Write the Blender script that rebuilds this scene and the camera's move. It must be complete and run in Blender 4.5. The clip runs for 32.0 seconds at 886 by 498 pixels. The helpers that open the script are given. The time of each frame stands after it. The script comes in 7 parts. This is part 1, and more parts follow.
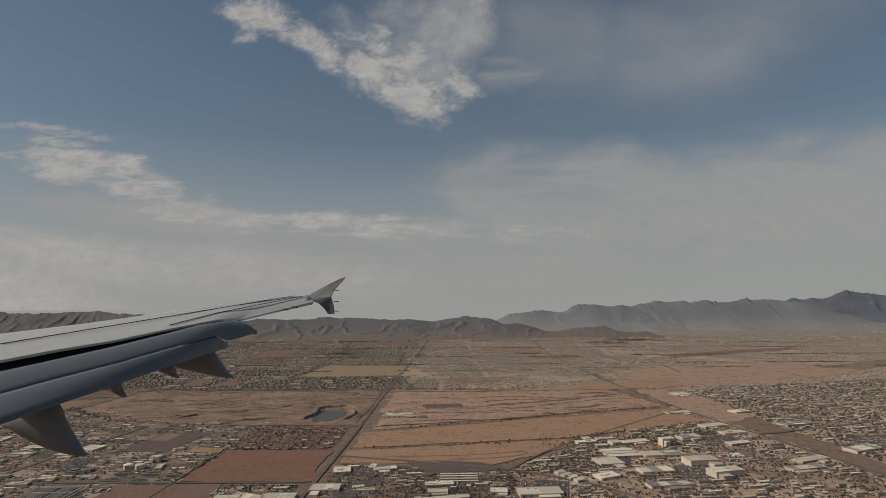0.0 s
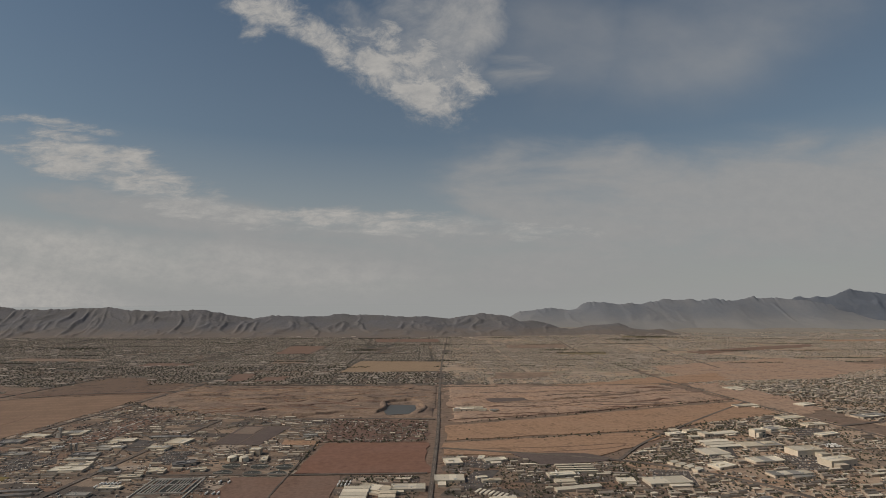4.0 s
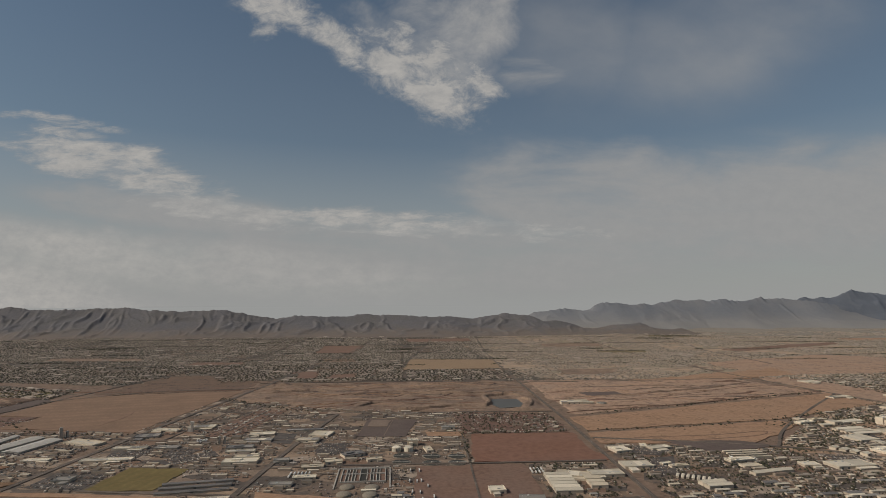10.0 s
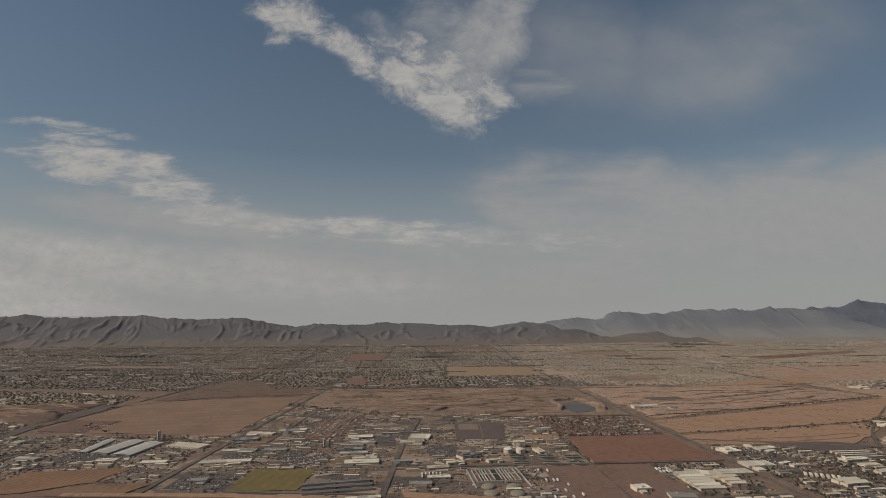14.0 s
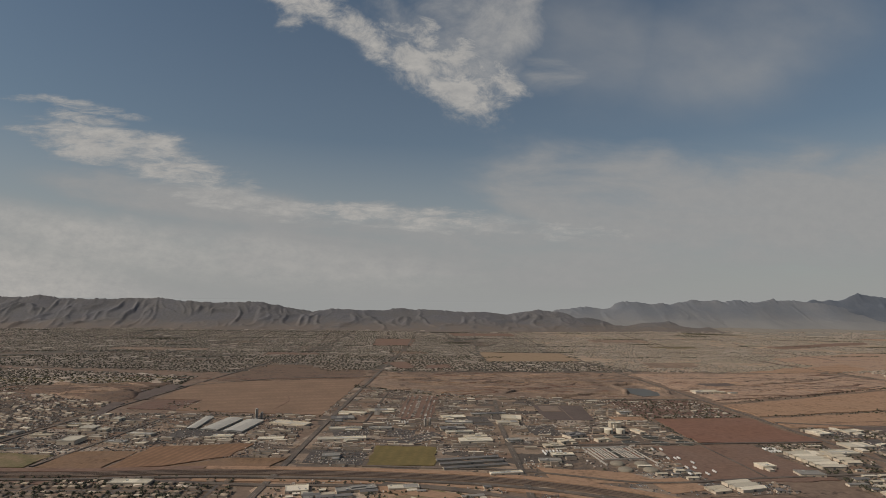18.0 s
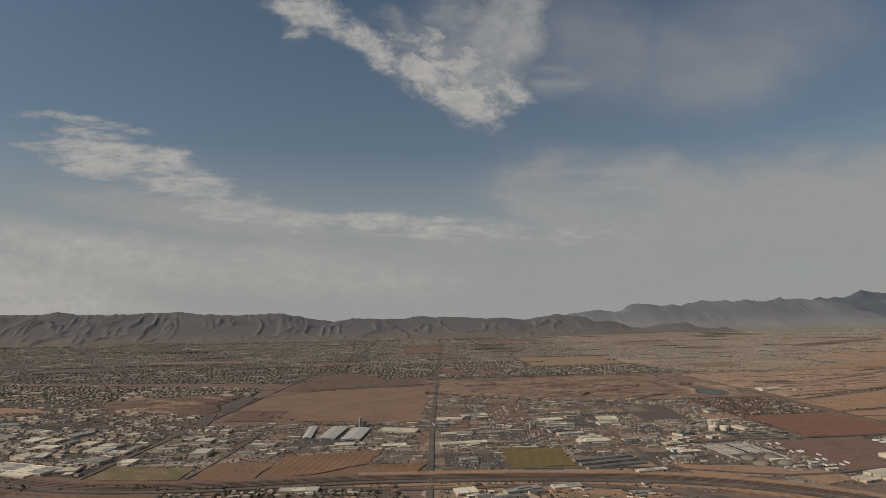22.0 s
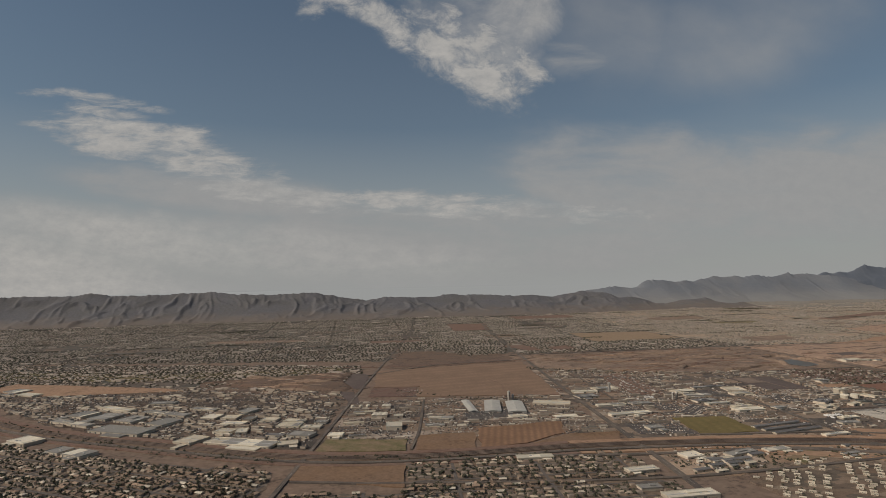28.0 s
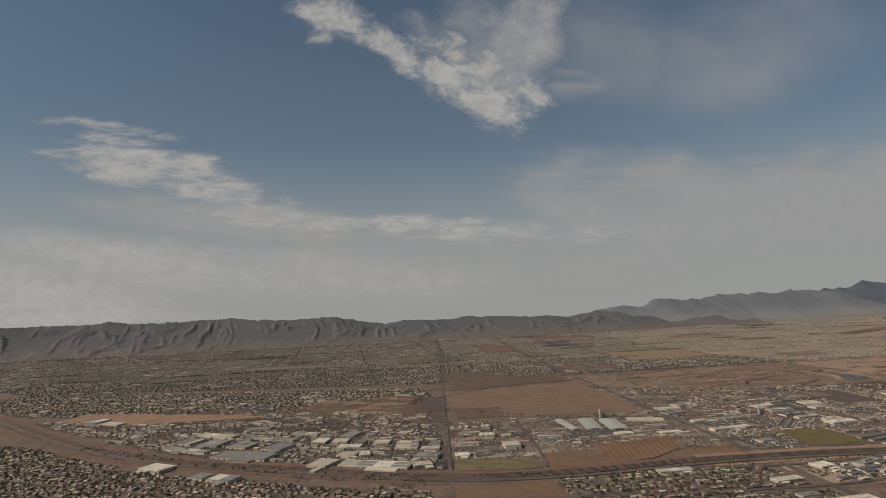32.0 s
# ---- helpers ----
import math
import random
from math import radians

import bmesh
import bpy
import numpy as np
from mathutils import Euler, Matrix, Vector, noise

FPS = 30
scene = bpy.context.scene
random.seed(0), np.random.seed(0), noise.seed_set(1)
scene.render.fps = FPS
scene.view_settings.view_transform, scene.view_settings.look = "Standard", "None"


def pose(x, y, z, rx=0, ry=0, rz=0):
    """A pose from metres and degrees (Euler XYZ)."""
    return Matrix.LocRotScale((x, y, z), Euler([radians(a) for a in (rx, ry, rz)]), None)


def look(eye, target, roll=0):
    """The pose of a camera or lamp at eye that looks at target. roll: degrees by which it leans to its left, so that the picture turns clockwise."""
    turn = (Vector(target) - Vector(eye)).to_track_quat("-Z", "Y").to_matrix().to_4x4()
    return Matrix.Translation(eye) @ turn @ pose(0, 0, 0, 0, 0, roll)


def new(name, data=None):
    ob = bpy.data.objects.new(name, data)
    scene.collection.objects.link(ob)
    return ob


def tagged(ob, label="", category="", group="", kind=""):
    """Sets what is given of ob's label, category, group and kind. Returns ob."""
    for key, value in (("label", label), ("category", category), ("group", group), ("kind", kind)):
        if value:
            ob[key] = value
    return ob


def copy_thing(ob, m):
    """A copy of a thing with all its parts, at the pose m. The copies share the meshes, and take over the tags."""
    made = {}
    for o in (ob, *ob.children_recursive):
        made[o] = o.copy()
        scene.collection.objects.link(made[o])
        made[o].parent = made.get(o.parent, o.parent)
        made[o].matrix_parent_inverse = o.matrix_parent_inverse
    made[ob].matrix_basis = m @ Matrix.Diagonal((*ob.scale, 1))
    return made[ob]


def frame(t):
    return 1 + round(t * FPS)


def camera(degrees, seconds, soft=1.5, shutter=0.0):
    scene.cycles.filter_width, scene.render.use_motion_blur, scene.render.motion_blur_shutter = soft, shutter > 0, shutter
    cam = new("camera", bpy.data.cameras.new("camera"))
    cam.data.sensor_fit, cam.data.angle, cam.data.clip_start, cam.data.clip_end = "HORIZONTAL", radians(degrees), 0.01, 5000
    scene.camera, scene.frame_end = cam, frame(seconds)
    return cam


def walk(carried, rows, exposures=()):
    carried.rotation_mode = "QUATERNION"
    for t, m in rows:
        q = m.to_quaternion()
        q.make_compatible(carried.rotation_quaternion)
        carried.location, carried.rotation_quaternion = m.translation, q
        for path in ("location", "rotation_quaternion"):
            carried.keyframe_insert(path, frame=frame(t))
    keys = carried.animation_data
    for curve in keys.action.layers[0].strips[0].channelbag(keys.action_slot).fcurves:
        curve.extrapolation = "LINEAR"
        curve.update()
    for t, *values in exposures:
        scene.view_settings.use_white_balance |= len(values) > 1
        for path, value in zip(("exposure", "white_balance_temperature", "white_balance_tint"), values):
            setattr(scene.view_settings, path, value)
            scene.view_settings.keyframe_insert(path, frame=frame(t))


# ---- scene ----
import collections
import itertools

cam = camera(78.0, 32.0, soft=0.8)
ROWS = [
    (0.0, 0.06, 0.01, 190.98, 95.41, 0.44, 1.15),
    (0.5, -17.37, 0.46, 189.94, 95.49, 0.54, 1.00),
    (1.0, -34.84, 0.90, 188.88, 95.58, 0.54, 0.84),
    (1.5, -52.35, 1.34, 187.80, 95.57, 0.35, 0.62),
    (2.0, -69.91, 1.76, 186.69, 95.25, 0.39, 0.46),
    (2.5, -87.50, 2.17, 185.55, 95.19, 0.26, 0.31),
    (3.0, -105.13, 2.58, 184.38, 95.30, 0.20, 0.15),
    (3.5, -122.81, 2.97, 183.19, 95.35, 0.23, -0.02),
    (5.5, -193.82, 4.47, 178.18, 95.11, 0.50, -0.82),
    (6.0, -211.57, 4.81, 176.92, 95.12, 0.58, -1.01),
    (6.5, -229.30, 5.13, 175.66, 95.08, 0.61, -1.22),
    (7.0, -247.02, 5.44, 174.40, 94.99, 0.67, -1.42),
    (7.5, -264.74, 5.73, 173.13, 94.90, 0.72, -1.61),
    (8.0, -282.44, 6.01, 171.87, 94.90, 0.68, -1.78),
    (8.5, -300.14, 6.27, 170.61, 94.99, 0.57, -1.93),
    (9.0, -317.81, 6.50, 169.36, 95.20, 0.44, -2.09),
    (9.5, -335.44, 6.71, 168.12, 95.42, 0.35, -2.25),
    (10.0, -353.04, 6.90, 166.91, 95.66, 0.31, -2.39),
    (10.5, -370.59, 7.05, 165.73, 95.77, 0.34, -2.56),
    (11.0, -388.11, 7.17, 164.57, 95.81, 0.34, -2.71),
    (11.5, -405.59, 7.25, 163.45, 95.74, 0.39, -2.87),
    (12.0, -423.04, 7.31, 162.36, 95.65, 0.43, -2.96),
    (12.5, -440.46, 7.34, 161.29, 95.90, 0.43, -3.07),
    (13.0, -457.85, 7.34, 160.25, 96.48, 0.40, -3.13),
    (13.5, -475.20, 7.30, 159.24, 96.69, 0.33, -3.29),
    (15.5, -544.38, 6.92, 155.37, 96.75, -0.31, -3.98),
    (16.0, -561.71, 6.76, 154.53, 96.55, -0.60, -4.13),
    (16.5, -579.07, 6.58, 153.75, 96.24, -0.80, -4.32),
    (17.0, -596.45, 6.38, 153.05, 95.92, -0.87, -4.50),
    (17.5, -613.84, 6.14, 152.41, 95.66, -0.82, -4.65),
    (18.0, -631.26, 5.88, 151.83, 95.49, -0.69, -4.78),
    (18.5, -648.70, 5.60, 151.33, 95.44, -0.48, -4.91),
    (19.0, -666.17, 5.29, 150.92, 95.54, -0.17, -5.01),
    (19.5, -683.69, 4.95, 150.60, 95.72, 0.06, -5.13),
    (20.0, -701.25, 4.60, 150.38, 96.04, 0.28, -5.27),
    (20.5, -718.86, 4.23, 150.27, 96.28, 0.49, -5.44),
    (21.0, -736.51, 3.84, 150.26, 96.61, 0.56, -5.58),
    (21.5, -754.21, 3.44, 150.34, 96.41, 0.66, -5.69),
    (22.0, -771.96, 3.02, 150.54, 96.26, 0.82, -5.79),
    (22.5, -789.78, 2.59, 150.83, 96.38, 0.87, -5.86),
    (23.0, -807.66, 2.12, 151.21, 96.48, 0.97, -5.92),
    (23.5, -825.61, 1.63, 151.67, 96.31, 1.17, -6.01),
    (24.0, -843.64, 1.11, 152.19, 95.74, 1.40, -6.08),
    (24.5, -861.74, 0.55, 152.78, 95.45, 1.62, -6.17),
    (25.0, -879.91, -0.04, 153.44, 95.29, 1.68, -6.23),
    (25.5, -898.16, -0.67, 154.17, 95.47, 1.60, -6.33),
    (27.5, -971.91, -3.49, 157.58, 94.55, 1.35, -7.16),
    (28.0, -990.45, -4.30, 158.41, 93.86, 1.31, -7.37),
    (28.5, -1009.01, -5.15, 159.22, 93.55, 1.36, -7.51),
    (29.0, -1027.60, -6.04, 160.01, 93.60, 1.49, -7.68),
    (29.5, -1046.21, -6.96, 160.79, 93.98, 1.50, -7.78),
    (30.0, -1064.85, -7.93, 161.57, 94.91, 1.52, -7.88),
    (30.5, -1083.51, -8.94, 162.34, 95.59, 1.64, -8.05),
    (31.0, -1102.18, -9.98, 163.09, 95.97, 1.87, -8.25),
    (31.5, -1120.84, -11.06, 163.84, 96.15, 2.11, -8.47),
    (32.0, -1139.48, -12.16, 164.58, 96.10, 2.30, -8.68),
]
walk(cam, [(t, pose(x, y, z, rx, ry, rz)) for t, x, y, z, rx, ry, rz in ROWS])

# ---- light ----
SUN_EL, SUN_AZ = 38.0, -102.0         # height, and turn from straight ahead (minus: towards the aircraft's nose)
world = bpy.data.worlds.new("desert_sky")
scene.world = world
world.use_nodes = True
wn, wl = world.node_tree.nodes, world.node_tree.links
wn.clear()
sky = wn.new("ShaderNodeTexSky")
sky.sky_type, sky.sun_disc = "NISHITA", False
sky.sun_elevation, sky.sun_rotation = radians(SUN_EL), radians(SUN_AZ)
sky.air_density, sky.dust_density, sky.ozone_density, sky.altitude = 1.2, 1.5, 2.0, 600
dimmed = wn.new("ShaderNodeVectorMath"); dimmed.operation = "SCALE"; dimmed.inputs["Scale"].default_value = 0.05
wl.new(sky.outputs[0], dimmed.inputs[0])
way = wn.new("ShaderNodeTexCoord")
parts_of = wn.new("ShaderNodeSeparateXYZ"); wl.new(way.outputs["Generated"], parts_of.inputs[0])
low = wn.new("ShaderNodeValToRGB")          # how far the dusty veil reaches up from the horizon
low.color_ramp.elements[0].position, low.color_ramp.elements[0].color = 0.0, (0.96, 0.96, 0.96, 1)
low.color_ramp.elements[1].position, low.color_ramp.elements[1].color = 0.55, (0.10, 0.10, 0.10, 1)
e = low.color_ramp.elements.new(0.12); e.color = (0.70, 0.70, 0.70, 1)
e = low.color_ramp.elements.new(0.28); e.color = (0.22, 0.22, 0.22, 1)
wl.new(parts_of.outputs[2], low.inputs[0])
veil = wn.new("ShaderNodeMix"); veil.data_type = "RGBA"
wl.new(low.outputs[0], veil.inputs["Factor"])
tinted = wn.new("ShaderNodeVectorMath"); tinted.operation = "MULTIPLY"; tinted.inputs[1].default_value = (0.735, 0.91, 0.945)
wl.new(dimmed.outputs[0], tinted.inputs[0]); wl.new(tinted.outputs[0], veil.inputs["A"])
veil.inputs["B"].default_value = (0.315, 0.318, 0.312, 1)
back = wn.new("ShaderNodeBackground"); wl.new(veil.outputs["Result"], back.inputs[0]); back.inputs[1].default_value = 1.0
out = wn.new("ShaderNodeOutputWorld"); wl.new(back.outputs[0], out.inputs[0])

lamp = bpy.data.lights.new("sun", "SUN")
lamp.energy, lamp.angle, lamp.color = 3.1, radians(1.0), (1.0, 0.885, 0.74)
sun = new("sun", lamp)
az, el = radians(SUN_AZ), radians(SUN_EL)
sun.matrix_world = look((0, 0, 900), (-900 * math.sin(az) / math.tan(el) * 1.0, -900 * math.cos(az) / math.tan(el), 0))
scene.view_settings.exposure = 0.0


# ---- materials ----
def mat(name, colour, rough=0.9, spread=0.25, size=20.0, fine=0.0, bump=0.0, metal=0.0, per_object=0.0, per_island=None, tint=None, speck=0.0, lots=None):
    """A worn surface: base colour broken up at two scales. tint: a second colour mixed in by large patches."""
    m = bpy.data.materials.new(name)
    m.use_nodes = True
    n, l = m.node_tree.nodes, m.node_tree.links
    b = n["Principled BSDF"]
    b.inputs["Roughness"].default_value, b.inputs["Metallic"].default_value = rough, metal
    b.inputs["Specular IOR Level"].default_value = 0.25
    tc = n.new("ShaderNodeNewGeometry")
    def cloud(scale, detail):
        t = n.new("ShaderNodeTexNoise")
        t.inputs["Scale"].default_value, t.inputs["Detail"].default_value, t.inputs["Roughness"].default_value = scale, detail, 0.6
        l.new(tc.outputs["Position"], t.inputs["Vector"])
        return t
    if per_island:
        ramp = n.new("ShaderNodeValToRGB"); ramp.color_ramp.interpolation = "CONSTANT"
        els = ramp.color_ramp.elements
        for i, c in enumerate(per_island):
            el_ = els[i] if i < 2 else els.new(i / len(per_island))
            el_.position, el_.color = i / len(per_island), (*c, 1)
        l.new(tc.outputs["Random Per Island"], ramp.inputs[0])
        source = ramp.outputs[0]
    elif lots:                               # plots of different soil and paving: (size, turn, colours)
        mp = n.new("ShaderNodeMapping"); mp.inputs["Rotation"].default_value[2] = radians(lots[1]); mp.inputs["Scale"].default_value = (1, 1.7, 1)
        l.new(tc.outputs["Position"], mp.inputs[0])
        vo = n.new("ShaderNodeTexVoronoi"); vo.voronoi_dimensions, vo.distance = "2D", "CHEBYCHEV"
        vo.inputs["Scale"].default_value, vo.inputs["Randomness"].default_value = 1 / lots[0], 0.75
        l.new(mp.outputs[0], vo.inputs["Vector"])
        one = n.new("ShaderNodeSeparateColor"); l.new(vo.outputs["Color"], one.inputs[0])
        ramp = n.new("ShaderNodeValToRGB"); ramp.color_ramp.interpolation = "CONSTANT"
        els = ramp.color_ramp.elements
        for i, c in enumerate(lots[2]):
            el_ = els[i] if i < 2 else els.new(i / len(lots[2]))
            el_.position, el_.color = i / len(lots[2]), (*c, 1)
        l.new(one.outputs[0], ramp.inputs[0])
        source = ramp.outputs[0]
    else:
        rgb = n.new("ShaderNodeRGB"); rgb.outputs[0].default_value = (*colour, 1)
        source = rgb.outputs[0]
    big = cloud(1 / size, 5)
    if tint:
        mx = n.new("ShaderNodeMix"); mx.data_type = "RGBA"
        rmp = n.new("ShaderNodeMapRange"); rmp.inputs[1].default_value, rmp.inputs[2].default_value = 0.4, 0.62
        l.new(big.outputs[0], rmp.inputs[0]); l.new(rmp.outputs[0], mx.inputs["Factor"])
        l.new(source, mx.inputs["A"]); mx.inputs["B"].default_value = (*tint, 1)
        source = mx.outputs["Result"]
    small = cloud(1 / (size * 0.09), 3)
    add = n.new("ShaderNodeMath"); l.new(big.outputs[0], add.inputs[0]); l.new(small.outputs[0], add.inputs[1])
    value = n.new("ShaderNodeMapRange")
    value.inputs[1].default_value, value.inputs[2].default_value = 0.72, 1.28
    value.inputs[3].default_value, value.inputs[4].default_value = 1 - spread, 1 + spread
    l.new(add.outputs[0], value.inputs[0])
    fac = value.outputs[0]
    if speck:                                # scattered dark blotches: bushes, damp and litter too small to build
        blot = cloud(1 / 5.0, 4)
        band = cloud(1 / 28.0, 3)
        both = n.new("ShaderNodeMath"); both.operation = "MULTIPLY"; l.new(blot.outputs[0], both.inputs[0]); l.new(band.outputs[0], both.inputs[1])
        cut_ = n.new("ShaderNodeMapRange"); cut_.inputs[1].default_value, cut_.inputs[2].default_value = 0.27, 0.40
        cut_.inputs[3].default_value, cut_.inputs[4].default_value = 1.0, 1 - speck
        l.new(both.outputs[0], cut_.inputs[0])
        mu2 = n.new("ShaderNodeMath"); mu2.operation = "MULTIPLY"; l.new(fac, mu2.inputs[0]); l.new(cut_.outputs[0], mu2.inputs[1])
        fac = mu2.outputs[0]
    if per_object:
        oi = n.new("ShaderNodeObjectInfo")
        pr = n.new("ShaderNodeMapRange"); pr.inputs[3].default_value, pr.inputs[4].default_value = 1 - per_object, 1 + per_object
        l.new(oi.outputs["Random"], pr.inputs[0])
        mu = n.new("ShaderNodeMath"); mu.operation = "MULTIPLY"; l.new(fac, mu.inputs[0]); l.new(pr.outputs[0], mu.inputs[1])
        fac = mu.outputs[0]
    sc = n.new("ShaderNodeVectorMath"); sc.operation = "SCALE"
    l.new(source, sc.inputs[0]); l.new(fac, sc.inputs["Scale"])
    l.new(sc.outputs[0], b.inputs["Base Color"])
    if bump:
        bp = n.new("ShaderNodeBump"); bp.inputs["Strength"].default_value, bp.inputs["Distance"].default_value = bump, 0.3
        l.new(small.outputs[0], bp.inputs["Height"]); l.new(bp.outputs[0], b.inputs["Normal"])
    return m


def furrowed(name, colour, dark, gap, turn):
    """Ploughed or mown ground: soft parallel lines over a worn base."""
    m = mat(name, colour, 0.95, 0.22, 45.0, bump=0.2)
    n, l = m.node_tree.nodes, m.node_tree.links
    b = n["Principled BSDF"]
    source = b.inputs["Base Color"].links[0].from_socket
    g = n.new("ShaderNodeNewGeometry")
    mp = n.new("ShaderNodeMapping"); mp.inputs["Rotation"].default_value[2] = radians(turn); l.new(g.outputs["Position"], mp.inputs[0])
    w = n.new("ShaderNodeTexWave"); w.inputs["Scale"].default_value = 0.314 / gap; w.inputs["Distortion"].default_value = 0.8; w.inputs["Detail"].default_value = 2
    w.inputs["Detail Scale"].default_value = 0.3
    l.new(mp.outputs[0], w.inputs[0])
    mx = n.new("ShaderNodeMix"); mx.data_type = "RGBA"
    r = n.new("ShaderNodeMapRange"); r.inputs[4].default_value = 0.55; l.new(w.outputs["Fac"], r.inputs[0])
    l.new(r.outputs[0], mx.inputs["Factor"]); l.new(source, mx.inputs["A"]); mx.inputs["B"].default_value = (*dark, 1)
    l.new(mx.outputs["Result"], b.inputs["Base Color"])
    return m


DIRT = mat("desert_dirt", (0.391, 0.259, 0.182), 0.95, 0.3, 90.0, bump=0.2, tint=(0.276, 0.194, 0.144), speck=0.55)
GROUND = mat("plain_soil", (0.215, 0.148, 0.11), 0.95, 0.3, 90.0, bump=0.2, tint=(0.165, 0.118, 0.09), speck=0.55)
SAND = mat("bare_sand", (0.352, 0.218, 0.139), 0.95, 0.22, 70.0, bump=0.15, tint=(0.29, 0.184, 0.121), speck=0.4)
PIT = mat("quarry_sand", (0.286, 0.2, 0.145), 0.95, 0.3, 55.0, bump=0.2, tint=(0.162, 0.117, 0.0918), speck=0.5)
REDSOIL = mat("red_soil", (0.213, 0.112, 0.0784), 0.95, 0.2, 80.0, tint=(0.185, 0.101, 0.0739), speck=0.15)
BROWNSOIL = mat("brown_soil", (0.203, 0.125, 0.0928), 0.95, 0.24, 50.0, tint=(0.168, 0.109, 0.0847), speck=0.2)
GREYLOT = mat("grey_yard", (0.118, 0.09, 0.08), 0.95, 0.2, 25.0)
PALEDUST = mat("pale_dust", (0.2, 0.15, 0.118), 0.95, 0.2, 20.0)
YARD = mat("yard_ground", (0, 0, 0), 0.95, 0.25, 12.0, speck=0.5, lots=(30.0, 4, [(0.102, 0.0842, 0.0729), (0.164, 0.121, 0.0927), (0.218, 0.157, 0.114), (0.126, 0.0996, 0.0828), (0.282, 0.205, 0.148), (0.192, 0.126, 0.0906), (0.151, 0.114, 0.0906), (0.235, 0.175, 0.131), (0.321, 0.257, 0.203)]))
TANYARD = mat("tan_yard_ground", (0, 0, 0), 0.95, 0.25, 14.0, speck=0.5, lots=(40.0, 12, [(0.338, 0.247, 0.179), (0.278, 0.198, 0.144), (0.389, 0.285, 0.206), (0.218, 0.164, 0.124), (0.329, 0.223, 0.152), (0.408, 0.319, 0.246)]))
BADLAND = mat("badland_soil", (0.185, 0.122, 0.088), 0.95, 0.32, 22.0, bump=0.2, tint=(0.12, 0.085, 0.067), speck=0.6)
DARKYARD = mat("dark_yard_ground", (0, 0, 0), 0.95, 0.25, 12.0, speck=0.5, lots=(30.0, -28, [(0.072, 0.06, 0.053), (0.105, 0.08, 0.063), (0.13, 0.096, 0.073), (0.085, 0.068, 0.058), (0.155, 0.116, 0.087), (0.115, 0.08, 0.061)]))
REDYARD = mat("red_yard_ground", (0.179, 0.106, 0.0818), 0.95, 0.3, 15.0, tint=(0.14, 0.0952, 0.0762), speck=0.4)
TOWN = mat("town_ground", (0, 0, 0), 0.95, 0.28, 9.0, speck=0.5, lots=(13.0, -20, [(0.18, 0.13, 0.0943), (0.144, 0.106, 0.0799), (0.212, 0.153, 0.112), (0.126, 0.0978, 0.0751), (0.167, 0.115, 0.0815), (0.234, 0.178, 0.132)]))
# far plots are lightened so that their colour holds some haze
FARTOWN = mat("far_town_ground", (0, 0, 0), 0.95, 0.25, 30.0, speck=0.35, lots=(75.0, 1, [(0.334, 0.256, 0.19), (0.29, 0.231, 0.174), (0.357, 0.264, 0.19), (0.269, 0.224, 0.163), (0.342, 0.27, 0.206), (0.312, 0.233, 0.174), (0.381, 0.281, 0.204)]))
# darker copy of the far ground: the west's dimmer light is put into the colour
GREYTOWN = mat("dimmed_town_ground", (0, 0, 0), 0.95, 0.25, 30.0, speck=0.4, lots=(60.0, 1, [(0.133, 0.106, 0.0867), (0.106, 0.0909, 0.076), (0.146, 0.111, 0.0875), (0.096, 0.0845, 0.0695), (0.126, 0.106, 0.0892), (0.116, 0.0909, 0.0734), (0.166, 0.123, 0.0944)]))
# pale tan carries the bright haze over the far plain
HAZED_PLAIN = mat("hazed_plain", (0.263, 0.232, 0.198), 0.95, 0.2, 200.0, tint=(0.217, 0.19, 0.158), speck=0.3)
LANE = mat("street", (0.125, 0.105, 0.093), 0.9, 0.2, 20.0)
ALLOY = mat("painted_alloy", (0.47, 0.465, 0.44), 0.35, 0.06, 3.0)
# flaps, fairings and lower winglet are darker greys than the skin
FLAPGREY = mat("flap_grey", (0.128, 0.137, 0.148), 0.45, 0.07, 2.0)
FAIRING = mat("fairing_grey", (0.17, 0.16, 0.15), 0.5, 0.06, 2.0)
GAP = mat("seal_and_shade_dark", (0.03, 0.03, 0.03), 0.8, 0.1, 1.0)
ASPHALT = mat("asphalt", (0.11, 0.09, 0.077), 0.9, 0.25, 30.0, tint=(0.14, 0.112, 0.092))
BALLAST = mat("rail_ballast", (0.17, 0.125, 0.097), 0.95, 0.25, 14.0)
RUST = mat("rail_steel", (0.12, 0.085, 0.07), 0.5, 0.2, 5.0, metal=0.6)
PAINT = mat("road_paint", (0.22, 0.20, 0.175), 0.8, 0.2, 3.0)
PLOUGH = furrowed("ploughed_field", (0.235, 0.135, 0.08), (0.14, 0.083, 0.057), 7.0, 14)
BIGFIELD = furrowed("fallow_field", (0.228, 0.148, 0.101), (0.19, 0.124, 0.088), 26.0, 78)
STRAW = mat("straw_field", (0.3, 0.212, 0.138), 0.95, 0.2, 50.0, tint=(0.25, 0.175, 0.115), speck=0.2)
ORANGESOIL = mat("orange_soil", (0.225, 0.138, 0.085), 0.95, 0.25, 30.0, tint=(0.18, 0.115, 0.077), speck=0.3)
MOWN = furrowed("dry_grass_field", (0.165, 0.124, 0.05), (0.135, 0.107, 0.045), 11.0, 12)
GRASS = mat("thin_grass", (0.155, 0.135, 0.065), 0.95, 0.3, 18.0, tint=(0.2, 0.14, 0.09))
DARKWATER = mat("settling_water", (0.045, 0.042, 0.034), 0.6, 0.15, 6.0)
WATER = mat("pond_water", (0.07, 0.068, 0.062), 0.35, 0.1, 20.0)
